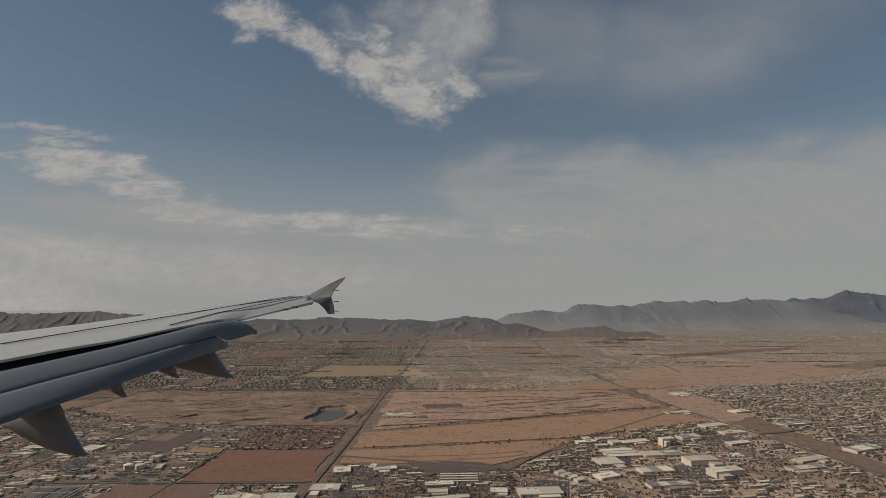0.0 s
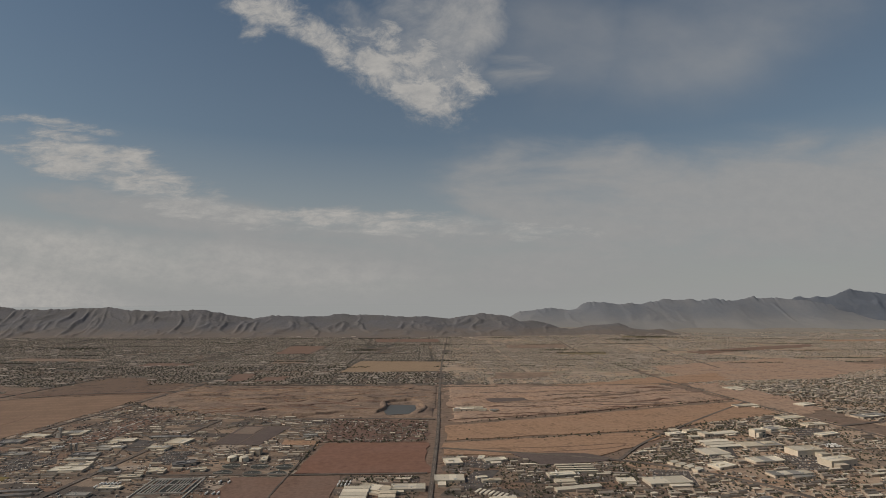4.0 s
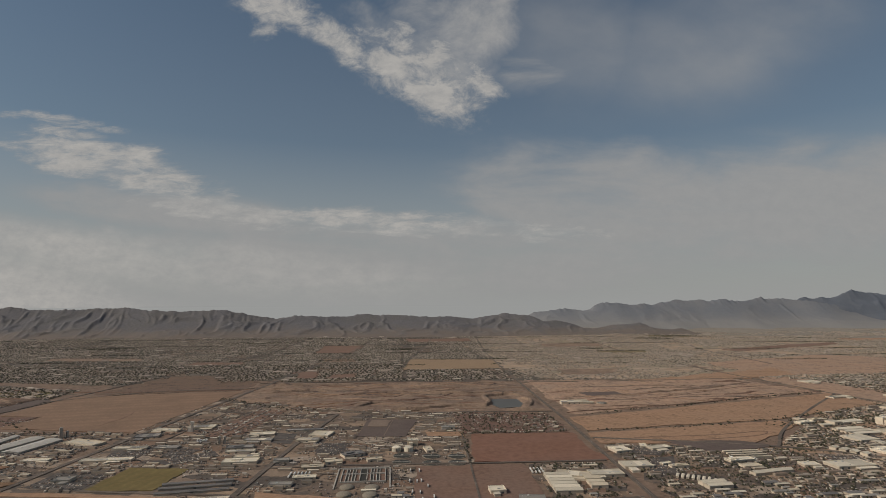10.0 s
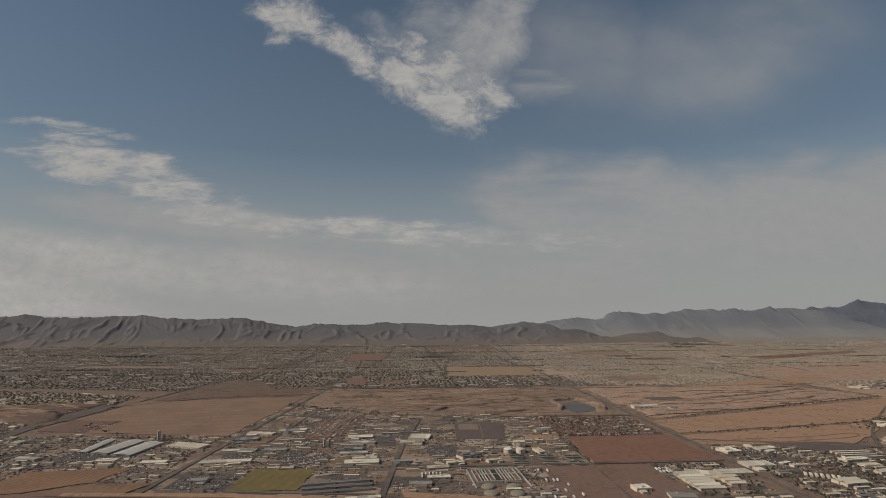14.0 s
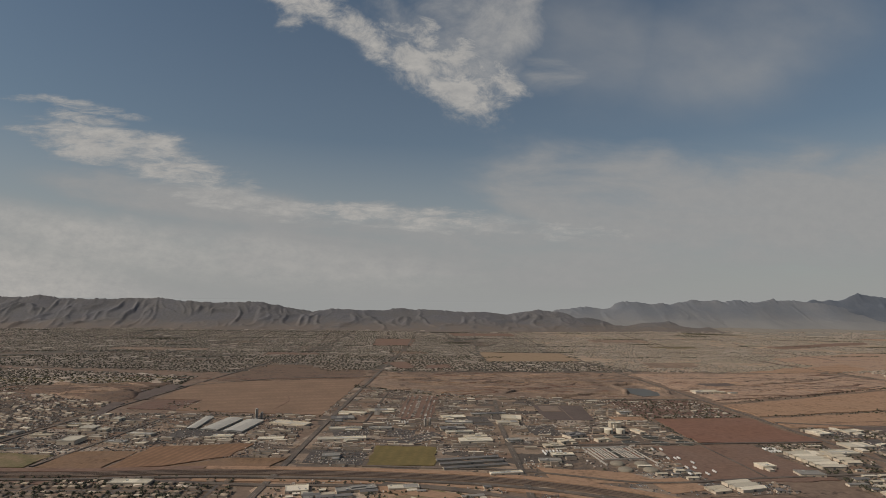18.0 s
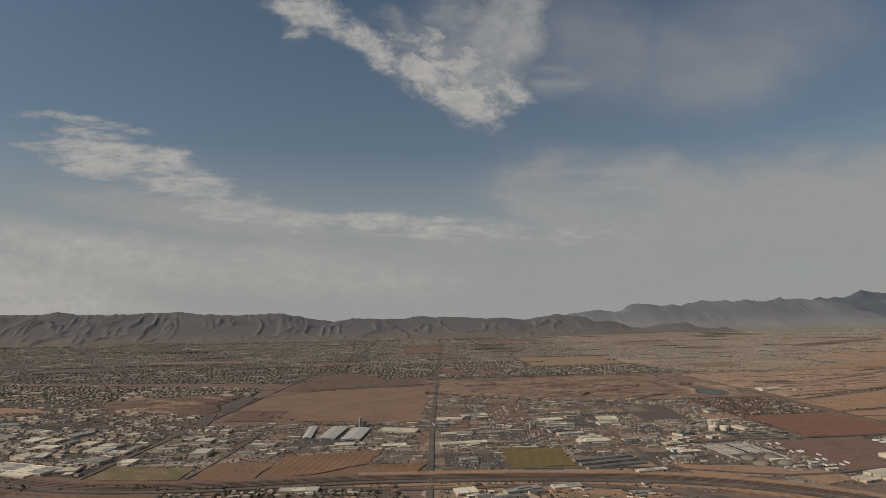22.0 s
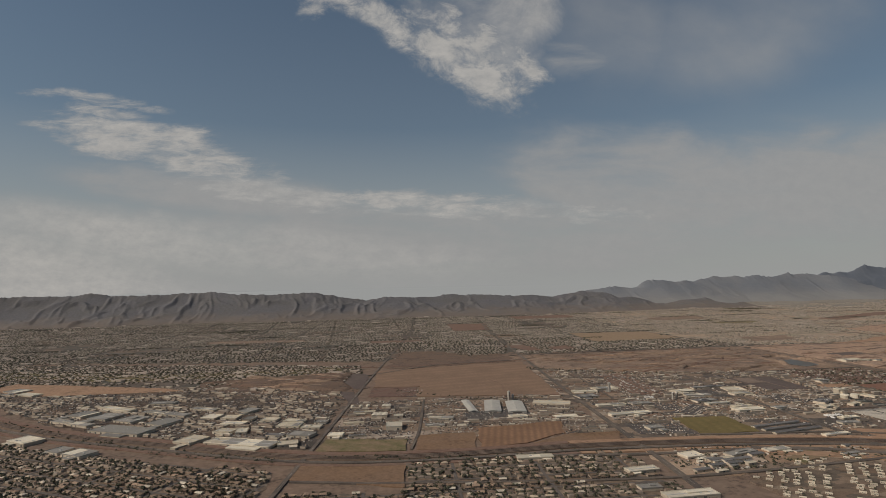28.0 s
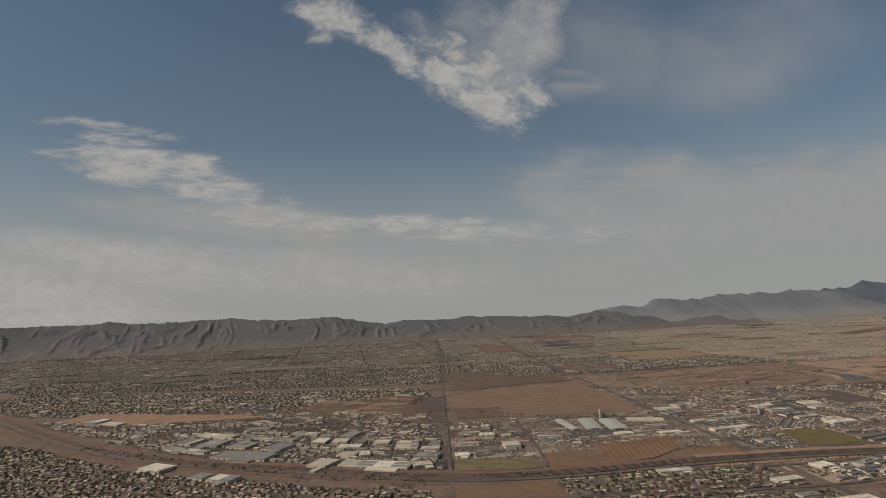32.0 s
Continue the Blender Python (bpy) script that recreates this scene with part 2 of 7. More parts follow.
SCRUB = mat("scrub", (0.1, 0.09, 0.055), 0.95, 0.3, 3.0, per_island=[(0.085, 0.075, 0.052), (0.1, 0.088, 0.06), (0.065, 0.062, 0.042), (0.12, 0.1, 0.07)])
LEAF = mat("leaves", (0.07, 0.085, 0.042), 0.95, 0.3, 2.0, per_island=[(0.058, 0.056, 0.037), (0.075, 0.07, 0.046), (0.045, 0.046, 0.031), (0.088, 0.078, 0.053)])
# leaves of distant trees, lightened in colour for the haze
HAZED_LEAF = mat("hazed_leaves", (0.0909, 0.0891, 0.0611), 0.95, 0.2, 4.0, per_island=[(0.142, 0.131, 0.1), (0.17, 0.153, 0.118), (0.124, 0.116, 0.0885), (0.189, 0.164, 0.127)])
BARK = mat("bark", (0.13, 0.1, 0.075), 0.95, 0.3, 0.6)
# a blue-grey cast stands in for distance haze in all three rock colours
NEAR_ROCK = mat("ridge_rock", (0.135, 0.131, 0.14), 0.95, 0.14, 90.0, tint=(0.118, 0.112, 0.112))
FAR_ROCK = mat("hazed_range_rock", (0.16, 0.171, 0.194), 0.95, 0.05, 150.0, tint=(0.175, 0.18, 0.194))
HAZE_BLUE_ROCK = mat("hazed_dark_range_rock", (0.118, 0.134, 0.165), 0.95, 0.05, 150.0, tint=(0.132, 0.144, 0.168))
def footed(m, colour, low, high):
    """Rock that gives way to soil at the foot of the slope, paled to hold the haze there."""
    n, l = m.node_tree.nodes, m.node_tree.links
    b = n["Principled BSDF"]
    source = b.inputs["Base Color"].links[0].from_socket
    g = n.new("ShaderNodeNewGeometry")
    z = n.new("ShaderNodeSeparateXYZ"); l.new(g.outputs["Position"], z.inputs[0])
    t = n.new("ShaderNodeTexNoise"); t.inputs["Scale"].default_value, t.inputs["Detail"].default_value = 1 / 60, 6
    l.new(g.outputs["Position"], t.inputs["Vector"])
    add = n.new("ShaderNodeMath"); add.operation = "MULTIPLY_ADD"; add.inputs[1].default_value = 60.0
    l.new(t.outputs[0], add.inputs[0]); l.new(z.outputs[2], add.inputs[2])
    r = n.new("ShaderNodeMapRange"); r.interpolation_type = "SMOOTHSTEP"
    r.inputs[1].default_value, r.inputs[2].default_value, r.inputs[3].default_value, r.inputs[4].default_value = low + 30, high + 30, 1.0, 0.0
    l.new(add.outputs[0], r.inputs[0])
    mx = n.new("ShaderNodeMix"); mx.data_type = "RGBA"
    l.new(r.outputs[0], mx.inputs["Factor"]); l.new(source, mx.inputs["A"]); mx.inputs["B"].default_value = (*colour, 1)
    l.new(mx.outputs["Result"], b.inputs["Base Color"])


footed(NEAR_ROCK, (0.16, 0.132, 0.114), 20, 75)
# this far foot is lightened in colour to act as haze at the base
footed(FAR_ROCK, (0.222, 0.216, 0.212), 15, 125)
WHITE = mat("white_roof", (0.64, 0.57, 0.455), 0.7, 0.14, 10.0, per_object=0.22, tint=(0.56, 0.5, 0.405))
GREY = mat("grey_roof", (0.27, 0.25, 0.222), 0.7, 0.16, 12.0, per_object=0.2, tint=(0.22, 0.205, 0.186))
TAN = mat("tan_roof", (0.5, 0.43, 0.33), 0.8, 0.16, 10.0, per_object=0.14)
DARK = mat("dark_roof", (0.16, 0.15, 0.145), 0.8, 0.2, 12.0, per_object=0.15)
WALL = mat("stucco_wall", (0.5, 0.425, 0.335), 0.9, 0.15, 6.0, per_object=0.25)
METAL = mat("ribbed_steel", (0.44, 0.41, 0.365), 0.55, 0.15, 5.0, metal=0.1, per_object=0.1)
DOOR = mat("dock_door", (0.12, 0.115, 0.11), 0.7, 0.2, 2.0, per_object=0.3)
GLASS = mat("dark_window", (0.05, 0.055, 0.06), 0.15, 0.1, 3.0)
UNIT = mat("roof_unit", (0.45, 0.44, 0.42), 0.6, 0.15, 2.0)
DUSTY_CONCRETE = mat("dusty_concrete", (0.27, 0.235, 0.185), 0.9, 0.3, 5.0, tint=(0.2, 0.175, 0.14))
CONCRETE = mat("concrete", (0.38, 0.35, 0.31), 0.85, 0.2, 8.0)
HOUSEROOF = mat("house_roof", (0.257, 0.18, 0.127), 0.9, 0.2, 3.0, per_object=0.5, tint=(0.202, 0.146, 0.108))
PALE_ROOF = mat("pale_house_roof", (0.5, 0.435, 0.345), 0.8, 0.15, 3.0, per_object=0.3)
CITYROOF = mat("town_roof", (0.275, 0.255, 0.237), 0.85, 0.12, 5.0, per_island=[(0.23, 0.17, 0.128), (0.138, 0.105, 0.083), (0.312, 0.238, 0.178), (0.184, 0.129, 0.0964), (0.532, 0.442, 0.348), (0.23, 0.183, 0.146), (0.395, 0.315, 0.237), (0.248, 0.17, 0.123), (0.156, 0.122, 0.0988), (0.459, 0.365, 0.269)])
# far roofs and walls: paler, evened colours stand in for haze
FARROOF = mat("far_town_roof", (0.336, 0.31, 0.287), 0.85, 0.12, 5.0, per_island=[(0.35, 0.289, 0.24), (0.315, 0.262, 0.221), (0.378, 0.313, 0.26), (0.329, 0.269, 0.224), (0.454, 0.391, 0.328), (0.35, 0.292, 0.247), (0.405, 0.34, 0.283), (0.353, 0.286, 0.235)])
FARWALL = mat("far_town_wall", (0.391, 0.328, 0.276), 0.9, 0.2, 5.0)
YARDROOF = mat("works_roof", (0.3, 0.3, 0.3), 0.8, 0.15, 5.0, per_island=[(0.62, 0.545, 0.43), (0.26, 0.22, 0.18), (0.4, 0.34, 0.26), (0.14, 0.12, 0.1), (0.54, 0.47, 0.37), (0.4, 0.345, 0.275), (0.22, 0.165, 0.125), (0.18, 0.15, 0.125)])
CITYWALL = mat("town_wall", (0.33, 0.27, 0.215), 0.9, 0.2, 5.0)
JUNK = mat("yard_goods", (0.3, 0.3, 0.3), 0.8, 0.15, 5.0, per_island=[(0.14, 0.115, 0.1), (0.27, 0.22, 0.18), (0.55, 0.5, 0.44), (0.1, 0.088, 0.08), (0.3, 0.21, 0.155), (0.36, 0.32, 0.28), (0.18, 0.15, 0.13)])
CARPAINT = mat("car_paint", (0.4, 0.4, 0.4), 0.4, 0.1, 2.0, per_object=0.7)
TRUCKWHITE = mat("white_trailer", (0.62, 0.6, 0.57), 0.6, 0.12, 2.0, per_object=0.2)
RUBBER = mat("tyre", (0.03, 0.03, 0.03), 0.9, 0.1, 0.5)


# ---- building blocks ----
RNG = np.random.default_rng(11)


def from_arrays(name, verts, faces, sizes, material, slots=None, indices=None):
    """A mesh from number arrays: verts (n, 3), face corners in one row, and the corners of each face."""
    me = bpy.data.meshes.new(name)
    me.vertices.add(len(verts)); me.vertices.foreach_set("co", np.asarray(verts, np.float32).ravel())
    me.loops.add(len(faces)); me.loops.foreach_set("vertex_index", np.asarray(faces, np.int32))
    sizes = np.asarray(sizes, np.int32)
    me.polygons.add(len(sizes)); me.polygons.foreach_set("loop_start", np.concatenate([[0], np.cumsum(sizes)[:-1]]).astype(np.int32))
    for m in (slots or [material]):
        me.materials.append(m)
    if indices is not None:
        me.polygons.foreach_set("material_index", np.asarray(indices, np.int32))
    me.polygons.foreach_set("use_smooth", np.zeros(len(sizes), bool))
    me.update(calc_edges=True); me.validate()
    return me


def part(name, bm, material, parent=None, label=""):
    """Links a bmesh (or a ready mesh) as one object under its thing."""
    if isinstance(bm, bpy.types.Mesh):
        me = bm
    else:
        me = bpy.data.meshes.new(name)
        bm.to_mesh(me); bm.free()
        me.materials.append(material)
    ob = new(name, me)
    if parent:
        ob.parent = parent
    if label:
        tagged(ob, label)
    return ob


def thing(name, x, y, z, turn, label, category, group="", kind=""):
    ob = new(name)
    ob.empty_display_size = 0.5
    ob.matrix_world = pose(x, y, z, 0, 0, turn)
    return tagged(ob, label, category, group, kind)


def box(bm, x0, x1, y0, y1, z0, z1, top=1.0):
    v = [bm.verts.new(p) for p in ((x0, y0, z0), (x1, y0, z0), (x1, y1, z0), (x0, y1, z0))]
    cx, cy = (x0 + x1) / 2, (y0 + y1) / 2
    w = [bm.verts.new((cx + (p.co.x - cx) * top, cy + (p.co.y - cy) * top, z1)) for p in v]
    bm.faces.new(v[::-1]); bm.faces.new(w)
    for i in range(4):
        bm.faces.new((v[i], v[(i + 1) % 4], w[(i + 1) % 4], w[i]))
    return bm


def gable(bm, w, d, z0, rise, over=0.3, along_x=True):
    """A pitched roof with eaves and thickness over a w by d plan."""
    a, b = w / 2 + over, d / 2 + over
    t = 0.18
    if along_x:
        prof = [(-b, z0), (0, z0 + rise), (b, z0), (b, z0 - t), (0, z0 + rise - t), (-b, z0 - t)]
        ends = [[bm.verts.new((s * a, p, z)) for p, z in prof] for s in (-1, 1)]
    else:
        prof = [(-a, z0), (0, z0 + rise), (a, z0), (a, z0 - t), (0, z0 + rise - t), (-a, z0 - t)]
        ends = [[bm.verts.new((p, s * b, z)) for p, z in prof] for s in (1, -1)]
    for i in range(6):
        bm.faces.new((ends[0][i], ends[1][i], ends[1][(i + 1) % 6], ends[0][(i + 1) % 6]))
    bm.faces.new((ends[0][0], ends[0][1], ends[0][4], ends[0][5])); bm.faces.new((ends[0][1], ends[0][2], ends[0][3], ends[0][4]))
    bm.faces.new((ends[1][5], ends[1][4], ends[1][1], ends[1][0])); bm.faces.new((ends[1][4], ends[1][3], ends[1][2], ends[1][1]))
    bmesh.ops.recalc_face_normals(bm, faces=bm.faces)
    return bm


def tube(bm, x, y, z0, z1, r0, r1=None, n=16, cap=True):
    r1 = r0 if r1 is None else r1
    a = [bm.verts.new((x + r0 * math.cos(2 * math.pi * i / n), y + r0 * math.sin(2 * math.pi * i / n), z0)) for i in range(n)]
    b = [bm.verts.new((x + r1 * math.cos(2 * math.pi * i / n), y + r1 * math.sin(2 * math.pi * i / n), z1)) for i in range(n)]
    for i in range(n):
        bm.faces.new((a[i], a[(i + 1) % n], b[(i + 1) % n], b[i]))
    if cap:
        bm.faces.new(b); bm.faces.new(a[::-1])
    return bm


LAYER = collections.defaultdict(itertools.count)          # within a kind of ground, every sheet lies a little above the one before
KEEP_OFF = []           # outlines on the ground that loose fill stays off


def inside(px, py, poly):
    hit = np.zeros(len(px), bool)
    q = list(poly)
    for (x0, y0), (x1, y1) in zip(q, q[1:] + q[:1]):
        cross = ((y0 > py) != (y1 > py)) & (px < (x1 - x0) * (py - y0) / ((y1 - y0) if y1 != y0 else 1e-9) + x0)
        hit ^= cross
    return hit


def rect(x, y, w, d, turn, margin=2.0):
    c, s = math.cos(radians(turn)), math.sin(radians(turn))
    return [(x + c * a - s * b, y + s * a + c * b) for a, b in ((-w / 2 - margin, -d / 2 - margin), (w / 2 + margin, -d / 2 - margin), (w / 2 + margin, d / 2 + margin), (-w / 2 - margin, d / 2 + margin))]


def sheet(name, outline, z, material, label, category, keep=True, ragged=2.5, kind="structure"):
    """A patch of ground with slightly ragged edges, laid just above what is under it."""
    z = 3 * z + next(LAYER[z]) * 0.0045
    rng = random.Random(name + str(outline[0]))
    pts = []
    for (x0, y0), (x1, y1) in zip(outline, outline[1:] + outline[:1]):
        k = max(1, int(math.hypot(x1 - x0, y1 - y0) / 14))
        for i in range(k):
            f = i / k
            off = rng.uniform(-ragged, ragged) / math.hypot(x1 - x0, y1 - y0) if i else 0
            pts.append((x0 + (x1 - x0) * f - (y1 - y0) * off, y0 + (y1 - y0) * f + (x1 - x0) * off))
    bm = bmesh.new()
    f = bm.faces.new([bm.verts.new((x, y, z)) for x, y in pts])
    if f.calc_area() and (f.normal_update() or f.normal.z < 0):
        f.normal_flip()
    ext = bmesh.ops.extrude_face_region(bm, geom=[f])
    for v in [g for g in ext["geom"] if isinstance(g, bmesh.types.BMVert)]:
        v.co.z = z
    for v in f.verts:
        v.co.z = -0.3
    bmesh.ops.triangulate(bm, faces=[q for q in bm.faces if len(q.verts) > 4])
    bmesh.ops.recalc_face_normals(bm, faces=bm.faces)
    ob = part(name, bm, material)
    if keep:
        KEEP_OFF.append(outline)
    return tagged(ob, label, category, kind=kind)


def smooth_line(pts, step=12.0):
    """A Catmull-Rom line through the points."""
    P = [Vector(p).to_3d() if len(p) == 2 else Vector(p) for p in pts]
    P = [2 * P[0] - P[1]] + P + [2 * P[-1] - P[-2]]
    line = []
    for a, b, c, d in zip(P, P[1:], P[2:], P[3:]):
        k = max(2, int((c - b).length / step))
        for i in range(k):
            t = i / k
            line.append(0.5 * (2 * b + (c - a) * t + (2 * a - 5 * b + 4 * c - d) * t * t + (3 * b - a - 3 * c + d) * t ** 3))
    line.append(P[-2])
    return line


def ribbon(name, pts, width, z, material, label="", category="", shift=0.0, keep=0.0, parent=None, kind="structure", thick=0.25, dash=None):
    z = z + 0.55 + next(LAYER["way"]) * 0.0045
    thick = thick + (0.9 if thick > 0.1 and not parent else 0.0)
    line = smooth_line(pts)
    side = []
    for i, p in enumerate(line):
        d = (line[min(i + 1, len(line) - 1)] - line[max(i - 1, 0)]).normalized()
        side.append(Vector((-d.y, d.x, 0)))
    bm = bmesh.new()
    rows_ = [[bm.verts.new((p + s * (shift + width / 2 * k)).to_tuple()[:2] + (zz,)) for k, zz in ((-1, z - thick), (-1, z), (1, z), (1, z - thick))] for p, s in zip(line, side)]
    for i, (a, b) in enumerate(zip(rows_, rows_[1:])):
        if dash and i % dash:
            continue
        for j in range(3):
            bm.faces.new((a[j], a[j + 1], b[j + 1], b[j]))
    bmesh.ops.recalc_face_normals(bm, faces=bm.faces)
    if keep:
        L_ = [(p + s * (keep / 2)).to_tuple()[:2] for p, s in zip(line[::3] + [line[-1]], side[::3] + [side[-1]])]
        R_ = [(p - s * (keep / 2)).to_tuple()[:2] for p, s in zip(line[::3] + [line[-1]], side[::3] + [side[-1]])]
        KEEP_OFF.append(L_ + R_[::-1])
    ob = part(name, bm, material, parent)
    return tagged(ob, label, category, kind=kind) if not parent else ob


# ---- ground ----
def ground():
    n = 60
    xs = np.concatenate([np.linspace(-7000, -2000, 8)[:-1], np.linspace(-2000, 1200, n), np.linspace(1200, 7000, 8)[1:]])
    ys = np.concatenate([np.linspace(-2500, 200, 6)[:-1], np.linspace(200, 3000, n), np.linspace(3000, 4990, 6)[1:]])
    X, Y = np.meshgrid(xs, ys)
    v = np.stack([X.ravel(), Y.ravel(), 0 * X.ravel()], 1)
    i, j = np.meshgrid(np.arange(len(xs) - 1), np.arange(len(ys) - 1))
    a = (j * len(xs) + i).ravel()
    f = np.stack([a, a + 1, a + 1 + len(xs), a + len(xs)], 1)
    ob = new("ground", from_arrays("ground", v, f.ravel(), np.full(len(f), 4), GROUND))
    tagged(ob, "flat brown desert plain with dusty soil", "ground", kind="structure")


ground()

# fields and bare land
sheet("field", [(-984, 1052), (-690, 1097), (-728, 758), (-929, 796), (-918, 872), (-990, 884)], 0.25, BIGFIELD, "large fallow brown field with faint tractor lines", "field")
sheet("field", [(-288, 722), (-157, 722), (-160, 650), (-150, 600), (-296, 600)], 0.25, REDSOIL, "bare red-brown field with straight edges", "field")
sheet("field", [(-358, 588), (-246, 590), (-242, 470), (-358, 470)], 0.2, BROWNSOIL, "empty dull brown earth lot", "field")
sheet("field", [(-136, 814), (386, 990), (392, 884), (156, 784), (-134, 734)], 0.25, SAND, "long strip of bare orange sand", "field")
sheet("field", [(-138, 720), (150, 774), (158, 746), (46, 660), (-138, 668)], 0.25, SAND, "strip of bare orange sand with tracks", "field")
sheet("field", [(-384, 1670), (-133, 1640), (-148, 1430), (-396, 1410)], 0.25, STRAW, "pale straw-coloured field among houses", "field")
sheet("field", [(-650, 600), (-588, 592), (-594, 528), (-657, 530)], 0.3, MOWN, "yellow-green mown field with stripes", "field")
sheet("field", [(-990, 878), (-922, 868), (-930, 798), (-998, 808)], 0.24, REDYARD, "dark red-brown scrap lot beside a road", "field", keep=False, ragged=1.5)
sheet("field", [(-787, 561), (-732, 559), (-746, 528), (-838, 533)], 0.28, ORANGESOIL, "bare orange strip beside the railway", "field", ragged=1)
sheet("field", [(-877, 604), (-778, 612), (-790, 566), (-840, 537), (-887, 533)], 0.3, PLOUGH, "ploughed orange-brown field with furrows", "field")
sheet("field", [(-942, 588), (-884, 586), (-892, 532), (-950, 537)], 0.28, ORANGESOIL, "bare orange-brown field", "field")
sheet("field", [(-1040, 592), (-956, 575), (-960, 538), (-1048, 548)], 0.28, GRASS, "thin green grass field beside the railway", "field")
sheet("field", [(-1056, 514), (-962, 494), (-967, 440), (-1064, 474)], 0.28, ORANGESOIL, "empty orange-brown lot beside a street", "field")
sheet("field", [(-700, 1190), (-140, 1180), (-140, 870), (-240, 860), (-470, 880), (-690, 1000)], 0.12, PIT, "quarried sandy land with tracks", "field", keep=False, ragged=12)
sheet("field", [(-130, 1200), (330, 1180), (380, 1010), (-120, 840)], 0.12, DIRT, "rough desert land with scrub", "field", keep=False, ragged=10)
sheet("field", [(-60, 672), (30, 668), (60, 640), (-30, 622)], 0.3, GREYLOT, "dark grey settling lot", "field")
sheet("field", [(-428, 822), (-357, 816), (-371, 716), (-433, 720)], 0.22, GREYLOT, "grey levelled lot with a pale patch", "field", ragged=0.8)
sheet("field", [(-422, 814), (-394, 812), (-398, 772), (-425, 774)], 0.3, PALEDUST, "pale dusty patch on the grey lot", "field", keep=False, ragged=1.5)
ribbon("service_track", [(-392, 814), (-399, 722)], 1.2, 0.32, PALEDUST, "pale narrow track across the grey lot", "track")
sheet("field", [(-346, 738), (-299, 734), (-296, 711), (-343, 715)], 0.24, SAND, "bare tan lot behind the water works", "field", ragged=1.5)
sheet("field", [(-414, 480), (-380, 484), (-372, 452), (-408, 444)], 0.24, SAND, "bare orange lot with bushes beside a street", "field", ragged=2)
sheet("field", [(-1620, 1075), (-1330, 960), (-1290, 925), (-1500, 935), (-1640, 1010)], 0.25, SAND, "pale bare field beyond the warehouses", "field")
sheet("field", [(-2200, 1420), (-1400, 1120), (-1050, 1120), (-1050, 1060), (-1420, 1050), (-2200, 1300)], 0.15, GRASS, "green brush along a dry wash", "field", keep=False, ragged=9)
sheet("field", [(-1300, 1000), (-1020, 1050), (-1000, 900), (-1030, 800), (-1200, 880)], 0.15, BADLAND, "eroded brown badland beside a road", "field", keep=False, ragged=9)
sheet("field", [(-500, 520), (-420, 500), (-400, 470), (-500, 470)], 0.2, SAND, "orange dirt lot beside the highway", "field", ragged=4)
sheet("field", [(-560, 1330), (-505, 1345), (-500, 1270), (-565, 1262)], 0.25, BROWNSOIL, "brown bare lot among houses", "field", ragged=4)
sheet("field", [(420, 1500), (900, 1700), (1100, 1500), (700, 1250), (430, 1230)], 0.15, DIRT, "open brown desert beside the town", "field", ragged=14)
sheet("pond", [(-228, 975), (-186, 972), (-182, 930), (-194, 898), (-226, 890), (-236, 930)], 0.35, WATER, "small grey pond in a quarry pit", "pond", kind="structure")
# two flat dark sheets: the shade in the ditches is put into their colour
sheet("field", [(-1020, 874), (-1003, 878), (-998, 1010), (-1027, 1030), (-1040, 940)], 0.28, GREYLOT, "flat sheet painted dark grey as a shaded ditch beside a road", "field")
sheet("field", [(-1026, 768), (-1010, 763), (-1020, 850), (-1039, 858)], 0.28, GREYLOT, "flat sheet painted dark grey as a shaded ditch beside a road", "field")
sheet("pond", [(-60, 1030), (10, 1040), (20, 1000), (-50, 990)], 0.35, GREYLOT, "grey silted quarry basin", "basin", kind="structure")


sheet("field", [(-612, 900), (-562, 898), (-584, 730), (-628, 730)], 0.24, BROWNSOIL, "bare brown storage lot with rows of goods", "field", ragged=1.5)

# roads and the railway
ROAD_LINES = (
    ("A", [(-752, 330), (-735, 500), (-718, 690), (-702, 850), (-681, 1050), (-650, 1350), (-620, 1622), (-568, 2120), (-530, 2480)], 6.0),
    ("B", [(-1078, 380), (-1064, 470), (-1040, 640), (-1026, 745), (-997, 960), (-938, 1363), (-860, 1900), (-800, 2480)], 4.2),
    ("C", [(-154, 400), (-152, 510), (-146, 770), (-145, 1000), (-143, 1300), (-138, 1655), (-128, 2000), (-110, 2480)], 4.6),
    ("D", [(490, 450), (462, 615), (430, 790), (395, 980), (355, 1344), (340, 1700), (330, 2300)], 4.6),
    ("E", [(-530, 400), (-518, 490), (-500, 700), (-486, 800), (-478, 860)], 6.0),
)
for key, pts, width in ROAD_LINES:
    road = ribbon("road", pts, width, 0.42, ASPHALT, "straight grey asphalt avenue with a faint centre line", "road", keep=width + 9)
    ribbon("centre_line", pts, 0.35, 0.47, PAINT, parent=road, dash=2, thick=0.02)
